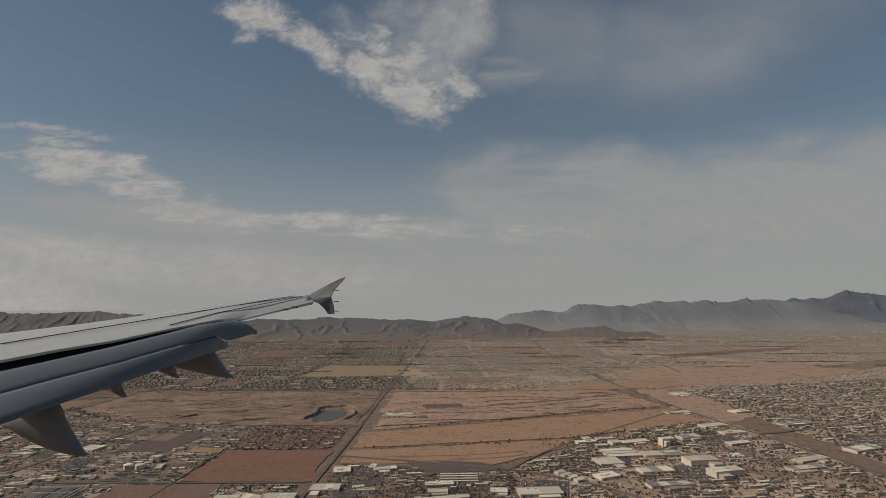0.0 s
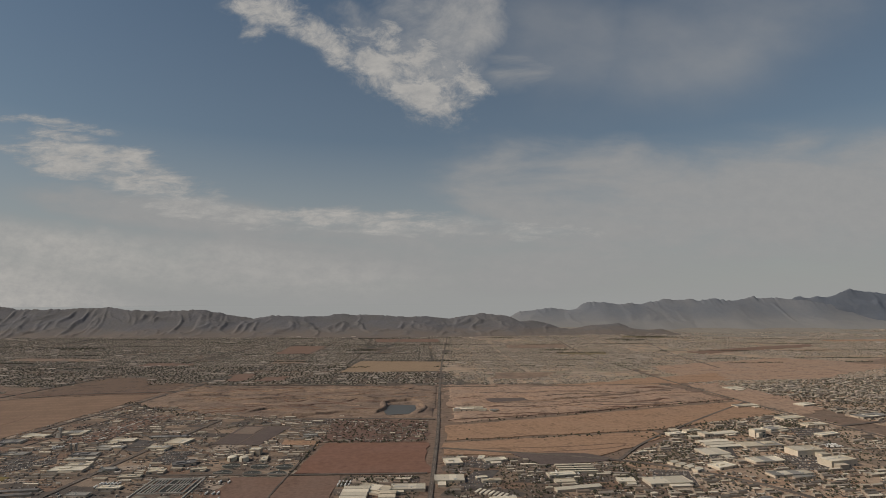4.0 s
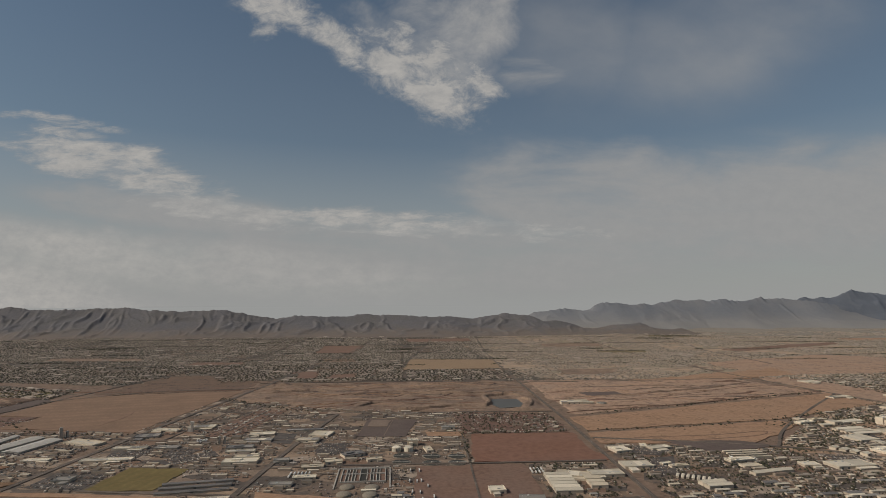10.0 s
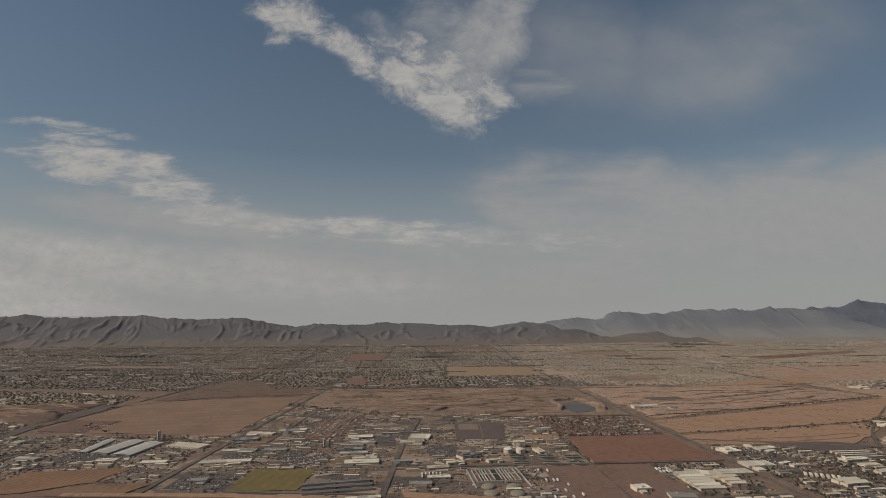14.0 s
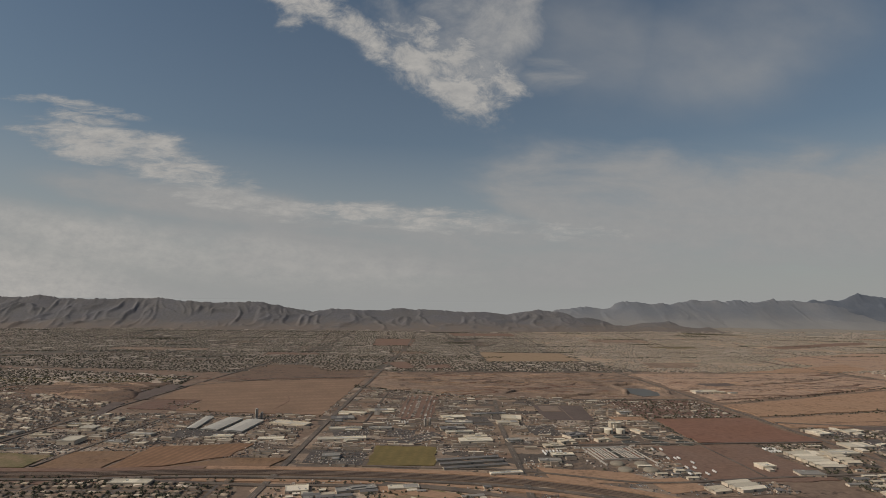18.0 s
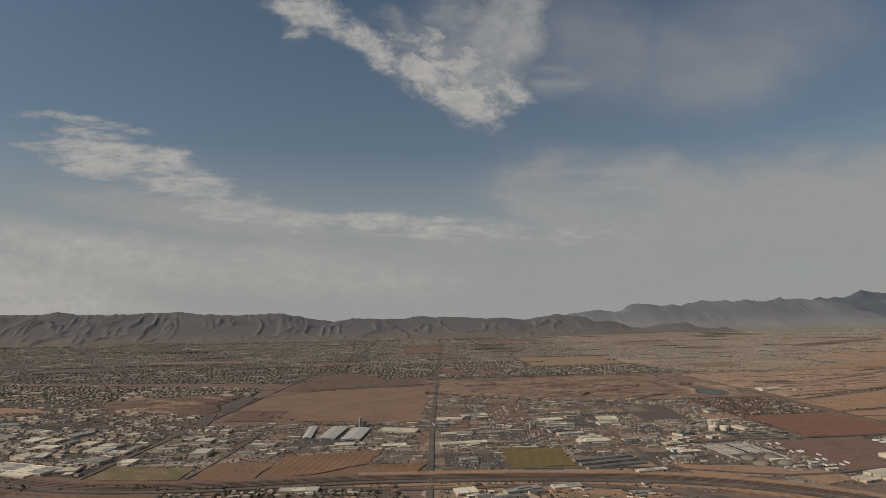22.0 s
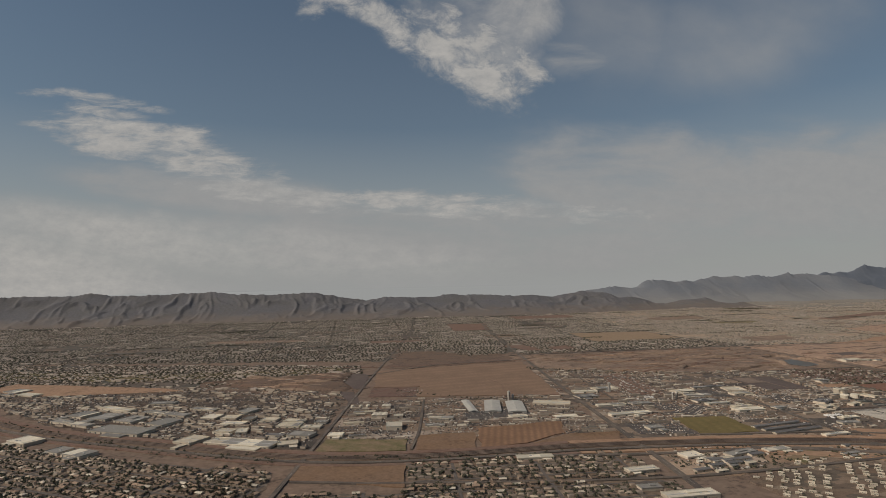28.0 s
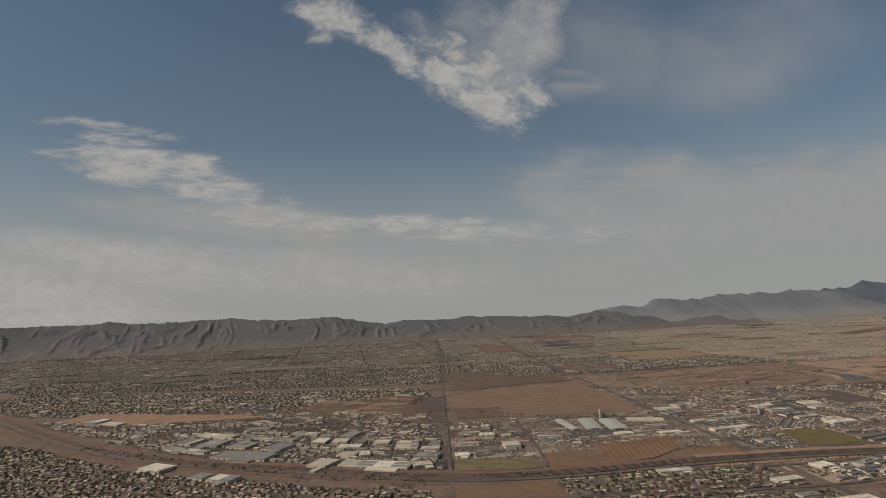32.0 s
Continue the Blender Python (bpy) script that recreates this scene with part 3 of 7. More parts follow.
for pts, width in (([(-1033, 700), (-919, 738), (-829, 756), (-716, 722), (-654, 709), (-577, 701), (-497, 712)], 4.0), ([(-955, 540), (-941, 611), (-921, 770)], 3.0), ([(-668, 716), (-650, 879), (-642, 950)], 3.0), ([(-700, 905), (-560, 860), (-476, 862)], 5.0), ([(-140, 695), (60, 640), (170, 560), (240, 440)], 6.0),
                   ([(-150, 860), (-250, 866), (-390, 866), (-470, 872)], 4.0), ([(395, 985), (250, 850), (120, 720), (60, 640)], 4.0), ([(355, 1200), (150, 1180), (-150, 1177), (-420, 1205), (-690, 1200)], 6.0),
                   ([(-156, 598), (-290, 596), (-420, 596), (-510, 590)], 4.0)) + (
                   ([(-150, 862), (-200, 866)], 3.0), ([(-300, 730), (-301, 600), (-302, 480)], 2.0), ([(430, 800), (620, 870), (900, 1010)], 6.0),
                   ([(-1004, 1000), (-860, 1100), (-690, 1130), (-400, 1250), (-150, 1330)], 5.0), ([(-1060, 470), (-960, 448), (-745, 420), (-530, 430)], 4.0)):
    ribbon("road", pts, width, 0.36, ASPHALT, "narrow worn grey street", "road", keep=width + 4)
CORRIDOR = [(-1900, 1230), (-1530, 825), (-1366, 690), (-1220, 612), (-1058, 536), (-935, 516), (-800, 518), (-680, 508), (-600, 496), (-530, 480), (-470, 456), (-415, 420), (-360, 365)]
bed = ribbon("railway", CORRIDOR, 12.0, 0.5, BALLAST, "wide brown railway corridor with several tracks", "railway", keep=40, thick=0.6)
for k in (-4.4, -3.6, -0.9, -0.1, 2.4, 3.2):
    ribbon("rail", CORRIDOR, 0.28, 0.72, RUST, shift=k, parent=bed, thick=0.22)
high = ribbon("highway", CORRIDOR, 5.0, 0.62, ASPHALT, "grey highway running beside the railway", "road", shift=-14.0, thick=0.6)
ribbon("lane_line", CORRIDOR, 0.4, 0.66, PAINT, shift=-14.0, parent=high, dash=2, thick=0.02)
ribbon("verge", CORRIDOR[6:], 9.0, 0.33, SAND, "bare sandy verge along the tracks", "verge", shift=12.5)
ribbon("verge", CORRIDOR[:7], 9.0, 0.33, BROWNSOIL, "dull brown verge along the tracks", "verge", shift=12.5)
ribbon("verge", CORRIDOR[6:], 6.0, 0.3, SAND, "bare sandy verge along the highway", "verge", shift=-21.5)
ribbon("verge", CORRIDOR[:7], 6.0, 0.3, BROWNSOIL, "dull brown verge along the highway", "verge", shift=-21.5)
RAMP = [(-860, 500), (-740, 480), (-600, 470), (-520, 425), (-470, 360)]
ribbon("road", RAMP, 5.0, 0.4, ASPHALT, "curving grey frontage road", "road", keep=9)
ribbon("road", [(-660, 530), (-590, 520), (-530, 512), (-480, 494), (-430, 474), (-385, 470), (-335, 476), (-250, 482), (-165, 486)], 3.6, 0.38, ASPHALT, "narrow worn grey street", "road", keep=8)
ribbon("road", [(-640, 480), (-560, 452), (-510, 424), (-470, 380), (-440, 330)], 6.0, 0.4, ASPHALT, "wide curving grey highway ramp", "road", keep=10)
ribbon("verge", [(-650, 470), (-570, 440), (-525, 412), (-490, 370), (-465, 325)], 14.0, 0.2, SAND, "bare sandy verge inside the curve", "verge")


# ---- buildings ----
def warehouse(x, y, w, d, h, turn, roof):
    """A flat-roofed industrial building: walls, roof with a parapet, dock doors, a window band and plant on the roof."""
    tone = {WHITE.name: "white", GREY.name: "grey", TAN.name: "tan", DARK.name: "dark grey"}[roof.name]
    rng = random.Random(int(x * 31 + y * 17))
    long_ = "long " if w > 2.6 * d else ("tall " if h > 8 else "")
    t = thing("warehouse", x, y, 0, turn, f"{long_}flat-roofed warehouse with a {tone} roof and pale walls", "warehouse")
    part("wall", box(bmesh.new(), -w / 2, w / 2, -d / 2, d / 2, -0.3, h), WALL, t)
    bm = bmesh.new()
    box(bm, -w / 2 - 0.15, w / 2 + 0.15, -d / 2 - 0.15, d / 2 + 0.15, h, h + 0.22)
    lip = 0.45
    for a in ((-w / 2 - 0.15, w / 2 + 0.15, -d / 2 - 0.15, -d / 2 + 0.25), (-w / 2 - 0.15, w / 2 + 0.15, d / 2 - 0.25, d / 2 + 0.15), (-w / 2 - 0.15, -w / 2 + 0.25, -d / 2 + 0.25, d / 2 - 0.25), (w / 2 - 0.25, w / 2 + 0.15, -d / 2 + 0.25, d / 2 - 0.25)):
        box(bm, *a, h + 0.22, h + 0.22 + lip)
    top = part("roof", bm, roof, t)
    k = max(1, min(9, int(w / 7)))
    for i in range(k):
        cx = -w / 2 + w * (i + 0.5) / k
        if rng.random() < 0.75:
            part("dock_door", box(bmesh.new(), cx - 1.1, cx + 1.1, -d / 2 - 0.12, -d / 2 + 0.1, 0.2, min(2.4, h - 0.6)), DOOR, t)
    for i in range(rng.randint(1, max(2, min(6, int(w * d / 160))))):
        a, b, s = rng.uniform(-w / 2 + 1.5, w / 2 - 1.5), rng.uniform(-d / 2 + 1.5, d / 2 - 1.5), rng.uniform(0.5, 1.0)
        part("roof_unit", box(bmesh.new(), a - s, a + s, b - s * 0.8, b + s * 0.8, h + 0.2, h + 0.2 + s), UNIT, top)
    if h > 8:
        for z in range(int((h - 2) / 3)):
            part("window_band", box(bmesh.new(), -w / 2 + 0.8, w / 2 - 0.8, -d / 2 - 0.08, -d / 2 + 0.1, 2 + 3 * z, 3.3 + 3 * z), GLASS, t)
    elif rng.random() < 0.5 and w > 20:
        part("skylight_strip", box(bmesh.new(), -w / 2 + 2, w / 2 - 2, -0.5, 0.5, h + 0.2, h + 0.42), UNIT, top)
    if rng.random() < 0.6 and w > 12:
        s, q, r = rng.choice((-1, 1)), w * rng.uniform(0.25, 0.5), d * rng.uniform(0.3, 0.6)
        a = s * (w / 2 - q / 2 - rng.uniform(0, w * 0.2))
        part("annex_wall", box(bmesh.new(), a - q / 2, a + q / 2, -d / 2 - r, -d / 2 - 0.2, -0.3, h * 0.72), WALL, t)
        part("annex_roof", box(bmesh.new(), a - q / 2 - 0.15, a + q / 2 + 0.15, -d / 2 - r - 0.15, -d / 2 - 0.2, h * 0.72, h * 0.72 + 0.3), roof, t)
    elif rng.random() < 0.5 and w > 16:
        a, q = rng.uniform(-w * 0.25, w * 0.25), w * rng.uniform(0.12, 0.2)
        part("penthouse", box(bmesh.new(), a - q, a + q, -d * 0.1, d * 0.3, h + 0.2, h * 1.35 + 0.4), roof, top)
    if w > 24:
        k = rng.randint(2, 4)
        for i in range(k):
            if rng.random() < 0.5:
                a, b = -w / 2 + 0.35 + (w - 0.7) * i / k, -w / 2 + 0.35 + (w - 0.7) * (i + 1) / k
                tone_ = rng.choice((GREY, TAN, WHITE)) if roof is not DARK else GREY
                part("roof_section", box(bmesh.new(), a, b - 0.15, -d / 2 + 0.35, d / 2 - 0.35, h + 0.2, h + 0.27), tone_, top, "patched roof membrane")
    for i in range(int(w * d / 220)):
        a, b, q = rng.uniform(-w / 2 + 1, w / 2 - 1), rng.uniform(-d / 2 + 1, d / 2 - 1), rng.uniform(0.25, 0.5)
        part("roof_vent", tube(bmesh.new(), a, b, h + 0.2, h + 0.3 + q, q, q * 0.8, n=8), UNIT, top)
    KEEP_OFF.append(rect(x, y, w, d, turn, 3.0))
    return t


def barn(x, y, w, d, h, turn, roof):
    """A steel shed with a low pitched roof running away from the road."""
    t = thing("steel_shed", x, y, 0, turn, "long grey steel shed with a pitched ribbed roof", "shed", "row of steel sheds")
    part("wall", box(bmesh.new(), -w / 2, w / 2, -d / 2, d / 2, -0.3, h * 0.7), METAL, t)
    part("roof", gable(bmesh.new(), w, d, h * 0.7 + 0.1, h * 0.35, 0.5, along_x=False), roof, t)
    bm = bmesh.new()
    for s in (-1, 1):
        v = [bm.verts.new(p) for p in ((-w / 2, s * d / 2, h * 0.7), (w / 2, s * d / 2, h * 0.7), (0, s * d / 2, h * 1.03))]
        bm.faces.new(v if s < 0 else v[::-1])
    part("gable_end", bm, METAL, t)
    for i in range(6):
        b = -d / 2 + d * (i + 0.5) / 6
        part("roof_seam", box(bmesh.new(), -0.3, 0.3, b - 0.6, b + 0.6, h * 1.03, h * 1.03 + 0.5), UNIT, t)
    part("door", box(bmesh.new(), -w * 0.25, w * 0.25, -d / 2 - 0.12, -d / 2 + 0.1, 0, h * 0.55), DOOR, t)
    KEEP_OFF.append(rect(x, y, w, d, turn, 3.0))


warehouse(-1126, 594, 78, 21, 2.6, -24, WHITE)
warehouse(-1078, 583, 20, 16, 2.2, 8, TAN)
warehouse(-1182, 616, 24, 27, 2.8, -31, TAN)
warehouse(-1276, 676, 73, 27, 2.8, -26, GREY)
warehouse(-1354, 726, 72, 11, 2.8, -33, GREY)
warehouse(-1288, 732, 30, 28, 2.4, -30, GREY)
warehouse(-1242, 708, 29, 30, 2.4, -32, GREY)
warehouse(-1328, 755, 29, 30, 2.4, -25, GREY)
warehouse(-1365, 776, 29, 28, 2.4, -29, GREY)
warehouse(-1257, 758, 75, 12, 2.2, -30, GREY)
warehouse(-1336, 803, 63, 14, 2.2, -33, TAN)
warehouse(-1362, 650, 33, 21, 3.2, -34, WHITE)
warehouse(-1304, 603, 20, 17, 2.8, -31, GREY)
warehouse(-1278, 588, 29, 19, 2.8, -32, GREY)
warehouse(-1191, 724, 19, 20, 2.2, -20, WHITE)
warehouse(-1166, 716, 20, 17, 2.2, -14, TAN)
warehouse(-1155, 684, 29, 12, 2, -19, WHITE)
warehouse(-1156, 648, 22, 16, 2.2, -24, TAN)
warehouse(-1137, 644, 12, 19, 2.2, 4, WHITE)
warehouse(-1087, 660, 27, 17, 2.2, -14, WHITE)
warehouse(-1084, 680, 26, 12, 2, -21, TAN)
warehouse(-1061, 646, 22, 12, 2, -12, WHITE)
warehouse(-1052, 668, 14, 12, 2, -16, GREY)
warehouse(-1068, 614, 28, 17, 2.6, -24, GREY)
warehouse(-1152, 751, 19, 22, 2.2, -33, GREY)
warehouse(-1214, 774, 40, 12, 2, -28, TAN)
warehouse(-1286, 830, 36, 16, 2, -9, GREY)
warehouse(-1096, 620, 21, 7, 1.8, -20, DARK)
warehouse(-1115, 694, 20, 15, 2, -17, TAN)
warehouse(-1141, 704, 13, 14, 2, -17, GREY)
warehouse(-1569, 990, 34, 26, 2.1, -30, GREY)
warehouse(-1530, 951, 40, 17, 2.1, -30, WHITE)
warehouse(-961, 675, 11, 9, 2.8, -2, WHITE)
warehouse(-968, 626, 18, 21, 4.2, -3, WHITE)
warehouse(-1002, 705, 27, 9, 2.4, -2, TAN)
warehouse(-820, 644, 22, 10, 1.7, -3, WHITE)
warehouse(-758, 705, 48, 19, 2.1, -22, TAN)
warehouse(-765, 632, 27, 10, 1.7, 2, WHITE)
warehouse(-689, 676, 38, 9, 2.1, 2, WHITE)
warehouse(-688, 626, 52, 10, 2.5, 5, WHITE)
warehouse(-846, 490, 33, 10, 2.1, -3, WHITE)
warehouse(-769, 440, 27, 10, 2.1, 4, WHITE)
warehouse(-782, 402, 17, 9, 2.1, 0, GREY)
warehouse(-708, 467, 18, 14, 2.1, 9, WHITE)
warehouse(-505, 756, 48, 9, 2.1, 3, DARK)
warehouse(-479, 732, 26, 25, 2.1, -11, TAN)
warehouse(-556, 654, 32, 8, 2.1, 4, WHITE)
warehouse(-688, 767, 36, 11, 2.1, -13, WHITE)
warehouse(-661, 465, 32, 10, 2.1, 16, GREY)
warehouse(-692, 561, 17, 12, 2.6, 4, GREY)
warehouse(-543, 614, 36, 15, 2.6, 3, WHITE)
warehouse(-541, 628, 26, 9, 3.0, 3, TAN)
warehouse(-490, 702, 27, 15, 2.5, 0, TAN)
warehouse(-562, 672, 30, 13, 2.4, 4, DARK)
warehouse(-464, 556, 22, 8, 2.1, 2, WHITE)
warehouse(-532, 500, 30, 6, 2.1, 7, WHITE)
warehouse(-648, 678, 27, 13, 1.7, 0, GREY)
warehouse(-427, 632, 24, 14, 3.2, 28, DARK)
warehouse(-444, 606, 18, 9, 2.6, 12, TAN)
warehouse(-362, 675, 13, 9, 6.4, 0, WHITE)
warehouse(-344, 650, 8, 20, 2.2, 12, TAN)
warehouse(-402, 612, 16, 8, 2.6, 18, TAN)
warehouse(-316, 756, 18, 9, 3.2, 4, GREY)
warehouse(-555, 737, 31, 16, 2.1, 7, TAN)
warehouse(-482, 537, 21, 9, 2.1, -3, GREY)
warehouse(-501, 616, 16, 9, 2.1, 7, GREY)
warehouse(-698, 735, 29, 19, 2.1, 8, DARK)
warehouse(-650, 786, 35, 17, 1.7, 8, TAN)
warehouse(-128, 635, 19, 20, 2.5, 10, WHITE)
warehouse(-80, 642, 26, 12, 2.1, 15, WHITE)
warehouse(-18, 567, 20, 10, 2.1, 5, TAN)
warehouse(43, 567, 17, 12, 2.5, -3, WHITE)
warehouse(83, 564, 43, 20, 2.9, 6, WHITE)
warehouse(174, 756, 26, 11, 2.6, 14, WHITE)
warehouse(203, 772, 24, 9, 2.6, 12, TAN)
warehouse(190, 738, 15, 9, 2.6, 6, WHITE)
warehouse(211, 751, 12, 16, 3.6, 9, WHITE)
warehouse(180, 776, 10, 12, 2.2, 10, TAN)
warehouse(238, 757, 41, 14, 2.5, 17, WHITE)
warehouse(387, 851, 41, 18, 2.5, 17, TAN)
warehouse(393, 806, 36, 16, 2.5, 12, TAN)
warehouse(179, 667, 29, 27, 2.5, 10, WHITE)
warehouse(254, 699, 51, 21, 2.5, 6, TAN)
warehouse(222, 634, 37, 18, 2.5, 9, WHITE)
warehouse(284, 661, 35, 21, 7.0, 8, TAN)
warehouse(219, 586, 45, 14, 2.5, 8, GREY)
warehouse(277, 745, 18, 10, 9.1, 17, WHITE)
warehouse(320, 779, 31, 16, 3.4, 19, WHITE)
warehouse(292, 619, 35, 17, 7.0, 14, TAN)
warehouse(392, 641, 45, 13, 2.5, 15, TAN)
warehouse(512, 719, 48, 18, 2.9, 22, WHITE)
warehouse(451, 1128, 32, 28, 2.1, 12, WHITE)
warehouse(480, 956, 33, 18, 2.1, 23, WHITE)
warehouse(374, 948, 43, 16, 2.1, 13, TAN)
warehouse(518, 862, 54, 21, 2.5, 16, GREY)
warehouse(-205, 549, 33, 16, 2.5, -21, TAN)
warehouse(-285, 508, 14, 12, 3.4, 5, WHITE)
warehouse(-258, 486, 22, 13, 2.4, -8, GREY)
warehouse(-173, 551, 33, 16, 2.5, 2, WHITE)
warehouse(-133, 576, 30, 19, 2.8, 2, WHITE)
warehouse(-95, 650, 7, 13, 2.2, -12, WHITE)
warehouse(-91, 570, 19, 7, 2.4, 6, TAN)
warehouse(-100, 580, 12, 5, 2.0, 20, WHITE)
warehouse(-104, 924, 34, 11, 3.6, 4, WHITE)
warehouse(-78, 923, 24, 9, 2.8, 4, TAN)
warehouse(-94, 940, 46, 10, 2.4, 4, TAN)
warehouse(-54, 920, 14, 8, 2.2, 8, GREY)
warehouse(-761, 382, 40, 12, 2.5, 1, WHITE)
warehouse(-551, 706, 34, 12, 2.1, -5, GREY)
warehouse(-463, 590, 22, 10, 2.1, 6, TAN)
warehouse(-623, 468, 25, 9, 1.7, 7, WHITE)
warehouse(-1014, 653, 24, 6, 2.2, -3, TAN)
warehouse(-1009, 598, 17, 5, 1.8, 8, GREY)
warehouse(-1031, 602, 16, 13, 3.0, -8, WHITE)
warehouse(-911, 656, 30, 10, 2.1, -14, GREY)
warehouse(-922, 624, 22, 9, 1.7, -10, GREY)
warehouse(-17, 589, 29, 11, 2.1, 10, WHITE)
warehouse(372, 749, 32, 12, 2.5, 18, WHITE)
warehouse(163, 614, 25, 16, 2.5, 24, WHITE)
warehouse(420, 676, 46, 14, 2.1, 22, TAN)
barn(-867, 712, 10, 65, 2.9, 0, METAL)
barn(-838, 703, 20, 63, 3.4, -11, METAL)
barn(-810, 693, 22, 61, 3.4, -10, METAL)


def silo(x, y, h, r, label):
    t = thing("grain_silo", x, y, 0, 0, label, "silo", "grain silos")
    part("shaft", tube(bmesh.new(), 0, 0, -0.3, h, r, n=20), CONCRETE, t)
    part("cap", tube(bmesh.new(), 0, 0, h, h + 1.0, r * 1.05, r * 0.3, n=20), METAL, t)
    part("ladder", box(bmesh.new(), -0.25, 0.25, -r - 0.3, -r + 0.05, 0, h), RUST, t)
    KEEP_OFF.append(rect(x, y, 2 * r, 2 * r, 0, 2))


silo(-807, 738, 12.5, 2.0, "tall pale concrete grain silo")
silo(-801, 741, 7.5, 1.7, "shorter pale concrete grain silo")
silo(-594, 693, 9, 1.6, "white twin storage silo")
silo(-588, 694, 9, 1.6, "white twin storage silo")


def tower(x, y, h):
    t = thing("process_tower", x, y, 0, 0, "pale concrete plant tower with a stepped top", "tower")
    part("shaft", box(bmesh.new(), -1.6, 1.6, -1.6, 1.6, -0.3, h, 0.7), CONCRETE, t)
    part("head_house", box(bmesh.new(), -1.9, 1.9, -1.6, 1.6, h, h + 2.6), METAL, t)
    part("chute", box(bmesh.new(), -6, -1.2, -0.5, 0.5, 0, h * 0.55, 0.5), METAL, t)
    KEEP_OFF.append(rect(x, y, 6, 6, 0, 3))


tower(-653, 760, 11)


def tank(x, y, r, h, dome, label, skin=WHITE):
    t = thing("storage_tank", x, y, 0, 0, label, "tank", "storage tanks")
    part("shell", tube(bmesh.new(), 0, 0, -0.3, h, r, n=28), skin, t)
    bm = bmesh.new()
    rings = [[bm.verts.new((r * math.cos(a) * math.cos(2 * math.pi * i / 28), r * math.cos(a) * math.sin(2 * math.pi * i / 28), h + dome * math.sin(a))) for i in range(28)] for a in (0, 0.35, 0.7, 1.05, 1.4)]
    for a, b in zip(rings, rings[1:]):
        for i in range(28):
            bm.faces.new((a[i], a[(i + 1) % 28], b[(i + 1) % 28], b[i]))
    bm.faces.new(rings[-1])
    part("roof", bm, skin, t)
    part("stair", box(bmesh.new(), -0.3, 0.3, -r - 0.4, -r + 0.1, 0, h), RUST, t)
    KEEP_OFF.append(rect(x, y, 2 * r, 2 * r, 0, 2))


tank(-380, 649, 5.2, 4.5, 1.2, "round white steel storage tank")
tank(-366, 648, 5.2, 4.5, 1.2, "round white steel storage tank")
for tx, ty in ((-420, 526), (-397, 524), (-420, 507), (-397, 505)):
    tank(tx, ty, 6.8, 0.8, 2.4, "low domed pale digester tank", DUSTY_CONCRETE)


def basin(x, y, w, d, turn):
    """Treatment basins: a grid of low concrete walls with dark water between."""
    t = thing("treatment_basin", x, y, 0, turn, "concrete water treatment basins in a grid of walls", "basin", "treatment basins")
    part("floor", box(bmesh.new(), -w / 2, w / 2, -d / 2, d / 2, -0.3, 0.5), BROWNSOIL, t)
    across = (0, 0.1, 0.17, 0.24, 0.31, 0.42, 0.58, 0.66, 0.73, 0.8, 0.87, 1)
    for i, k in enumerate(across):
        a = -w / 2 + w * k
        part("long_wall", box(bmesh.new(), a - 0.4, a + 0.4, -d / 2 + (d * 0.12 if i in (5, 6) else 0), d / 2, 0.3, 1.5), CONCRETE, t)
        if i % 2 and i < 11:
            e = -w / 2 + w * across[i + 1]
            part("water", box(bmesh.new(), a + 0.45, e - 0.45, -d / 2 + 0.6, d / 2 - 0.6, 0.45, 0.8), DARKWATER, t)
    for b in (-d / 2, d * 0.1, d / 2):
        part("cross_wall", box(bmesh.new(), -w / 2 - 0.5, w / 2 + 0.5, b - 0.45, b + 0.45, 0.3, 1.6), CONCRETE, t)
    for a in (-w / 2 - 4.5, w / 2 + 4.5):
        part("pipe_rack", box(bmesh.new(), a - 0.6, a + 0.6, -d * 0.95, d / 2 + 3, 0.0, 1.3), CONCRETE, t)
    part("pipe_rack", box(bmesh.new(), -w / 2 - 4, w / 2 + 4, d / 2 + 3, d / 2 + 4.2, 0.0, 1.3), CONCRETE, t)
    KEEP_OFF.append(rect(x, y, w, d, turn, 3))


basin(-408, 561, 42, 40, 3)


def clarifier(x, y, r):
    t = thing("clarifier", x, y, 0, 0, "round concrete settling tank with dark water and a bridge", "tank", "settling tanks")
    part("wall", tube(bmesh.new(), 0, 0, -0.3, 0.9, r, n=32), DUSTY_CONCRETE, t)
    part("water", tube(bmesh.new(), 0, 0, 0.9, 0.94, r - 0.7, n=32), DARKWATER, t)
    part("bridge", box(bmesh.new(), -r, r, -0.35, 0.35, 1.0, 1.4), METAL, t)
    part("drive_hub", tube(bmesh.new(), 0, 0, 1.0, 1.9, 0.8, n=12), METAL, t)
    KEEP_OFF.append(rect(x, y, 2 * r, 2 * r, 0, 1.5))


for cx_, cy_ in ((-373, 628), (-373, 603), (-341, 625), (-341, 600), (-313, 623), (-314, 599)):
    clarifier(cx_, cy_, 10.0)


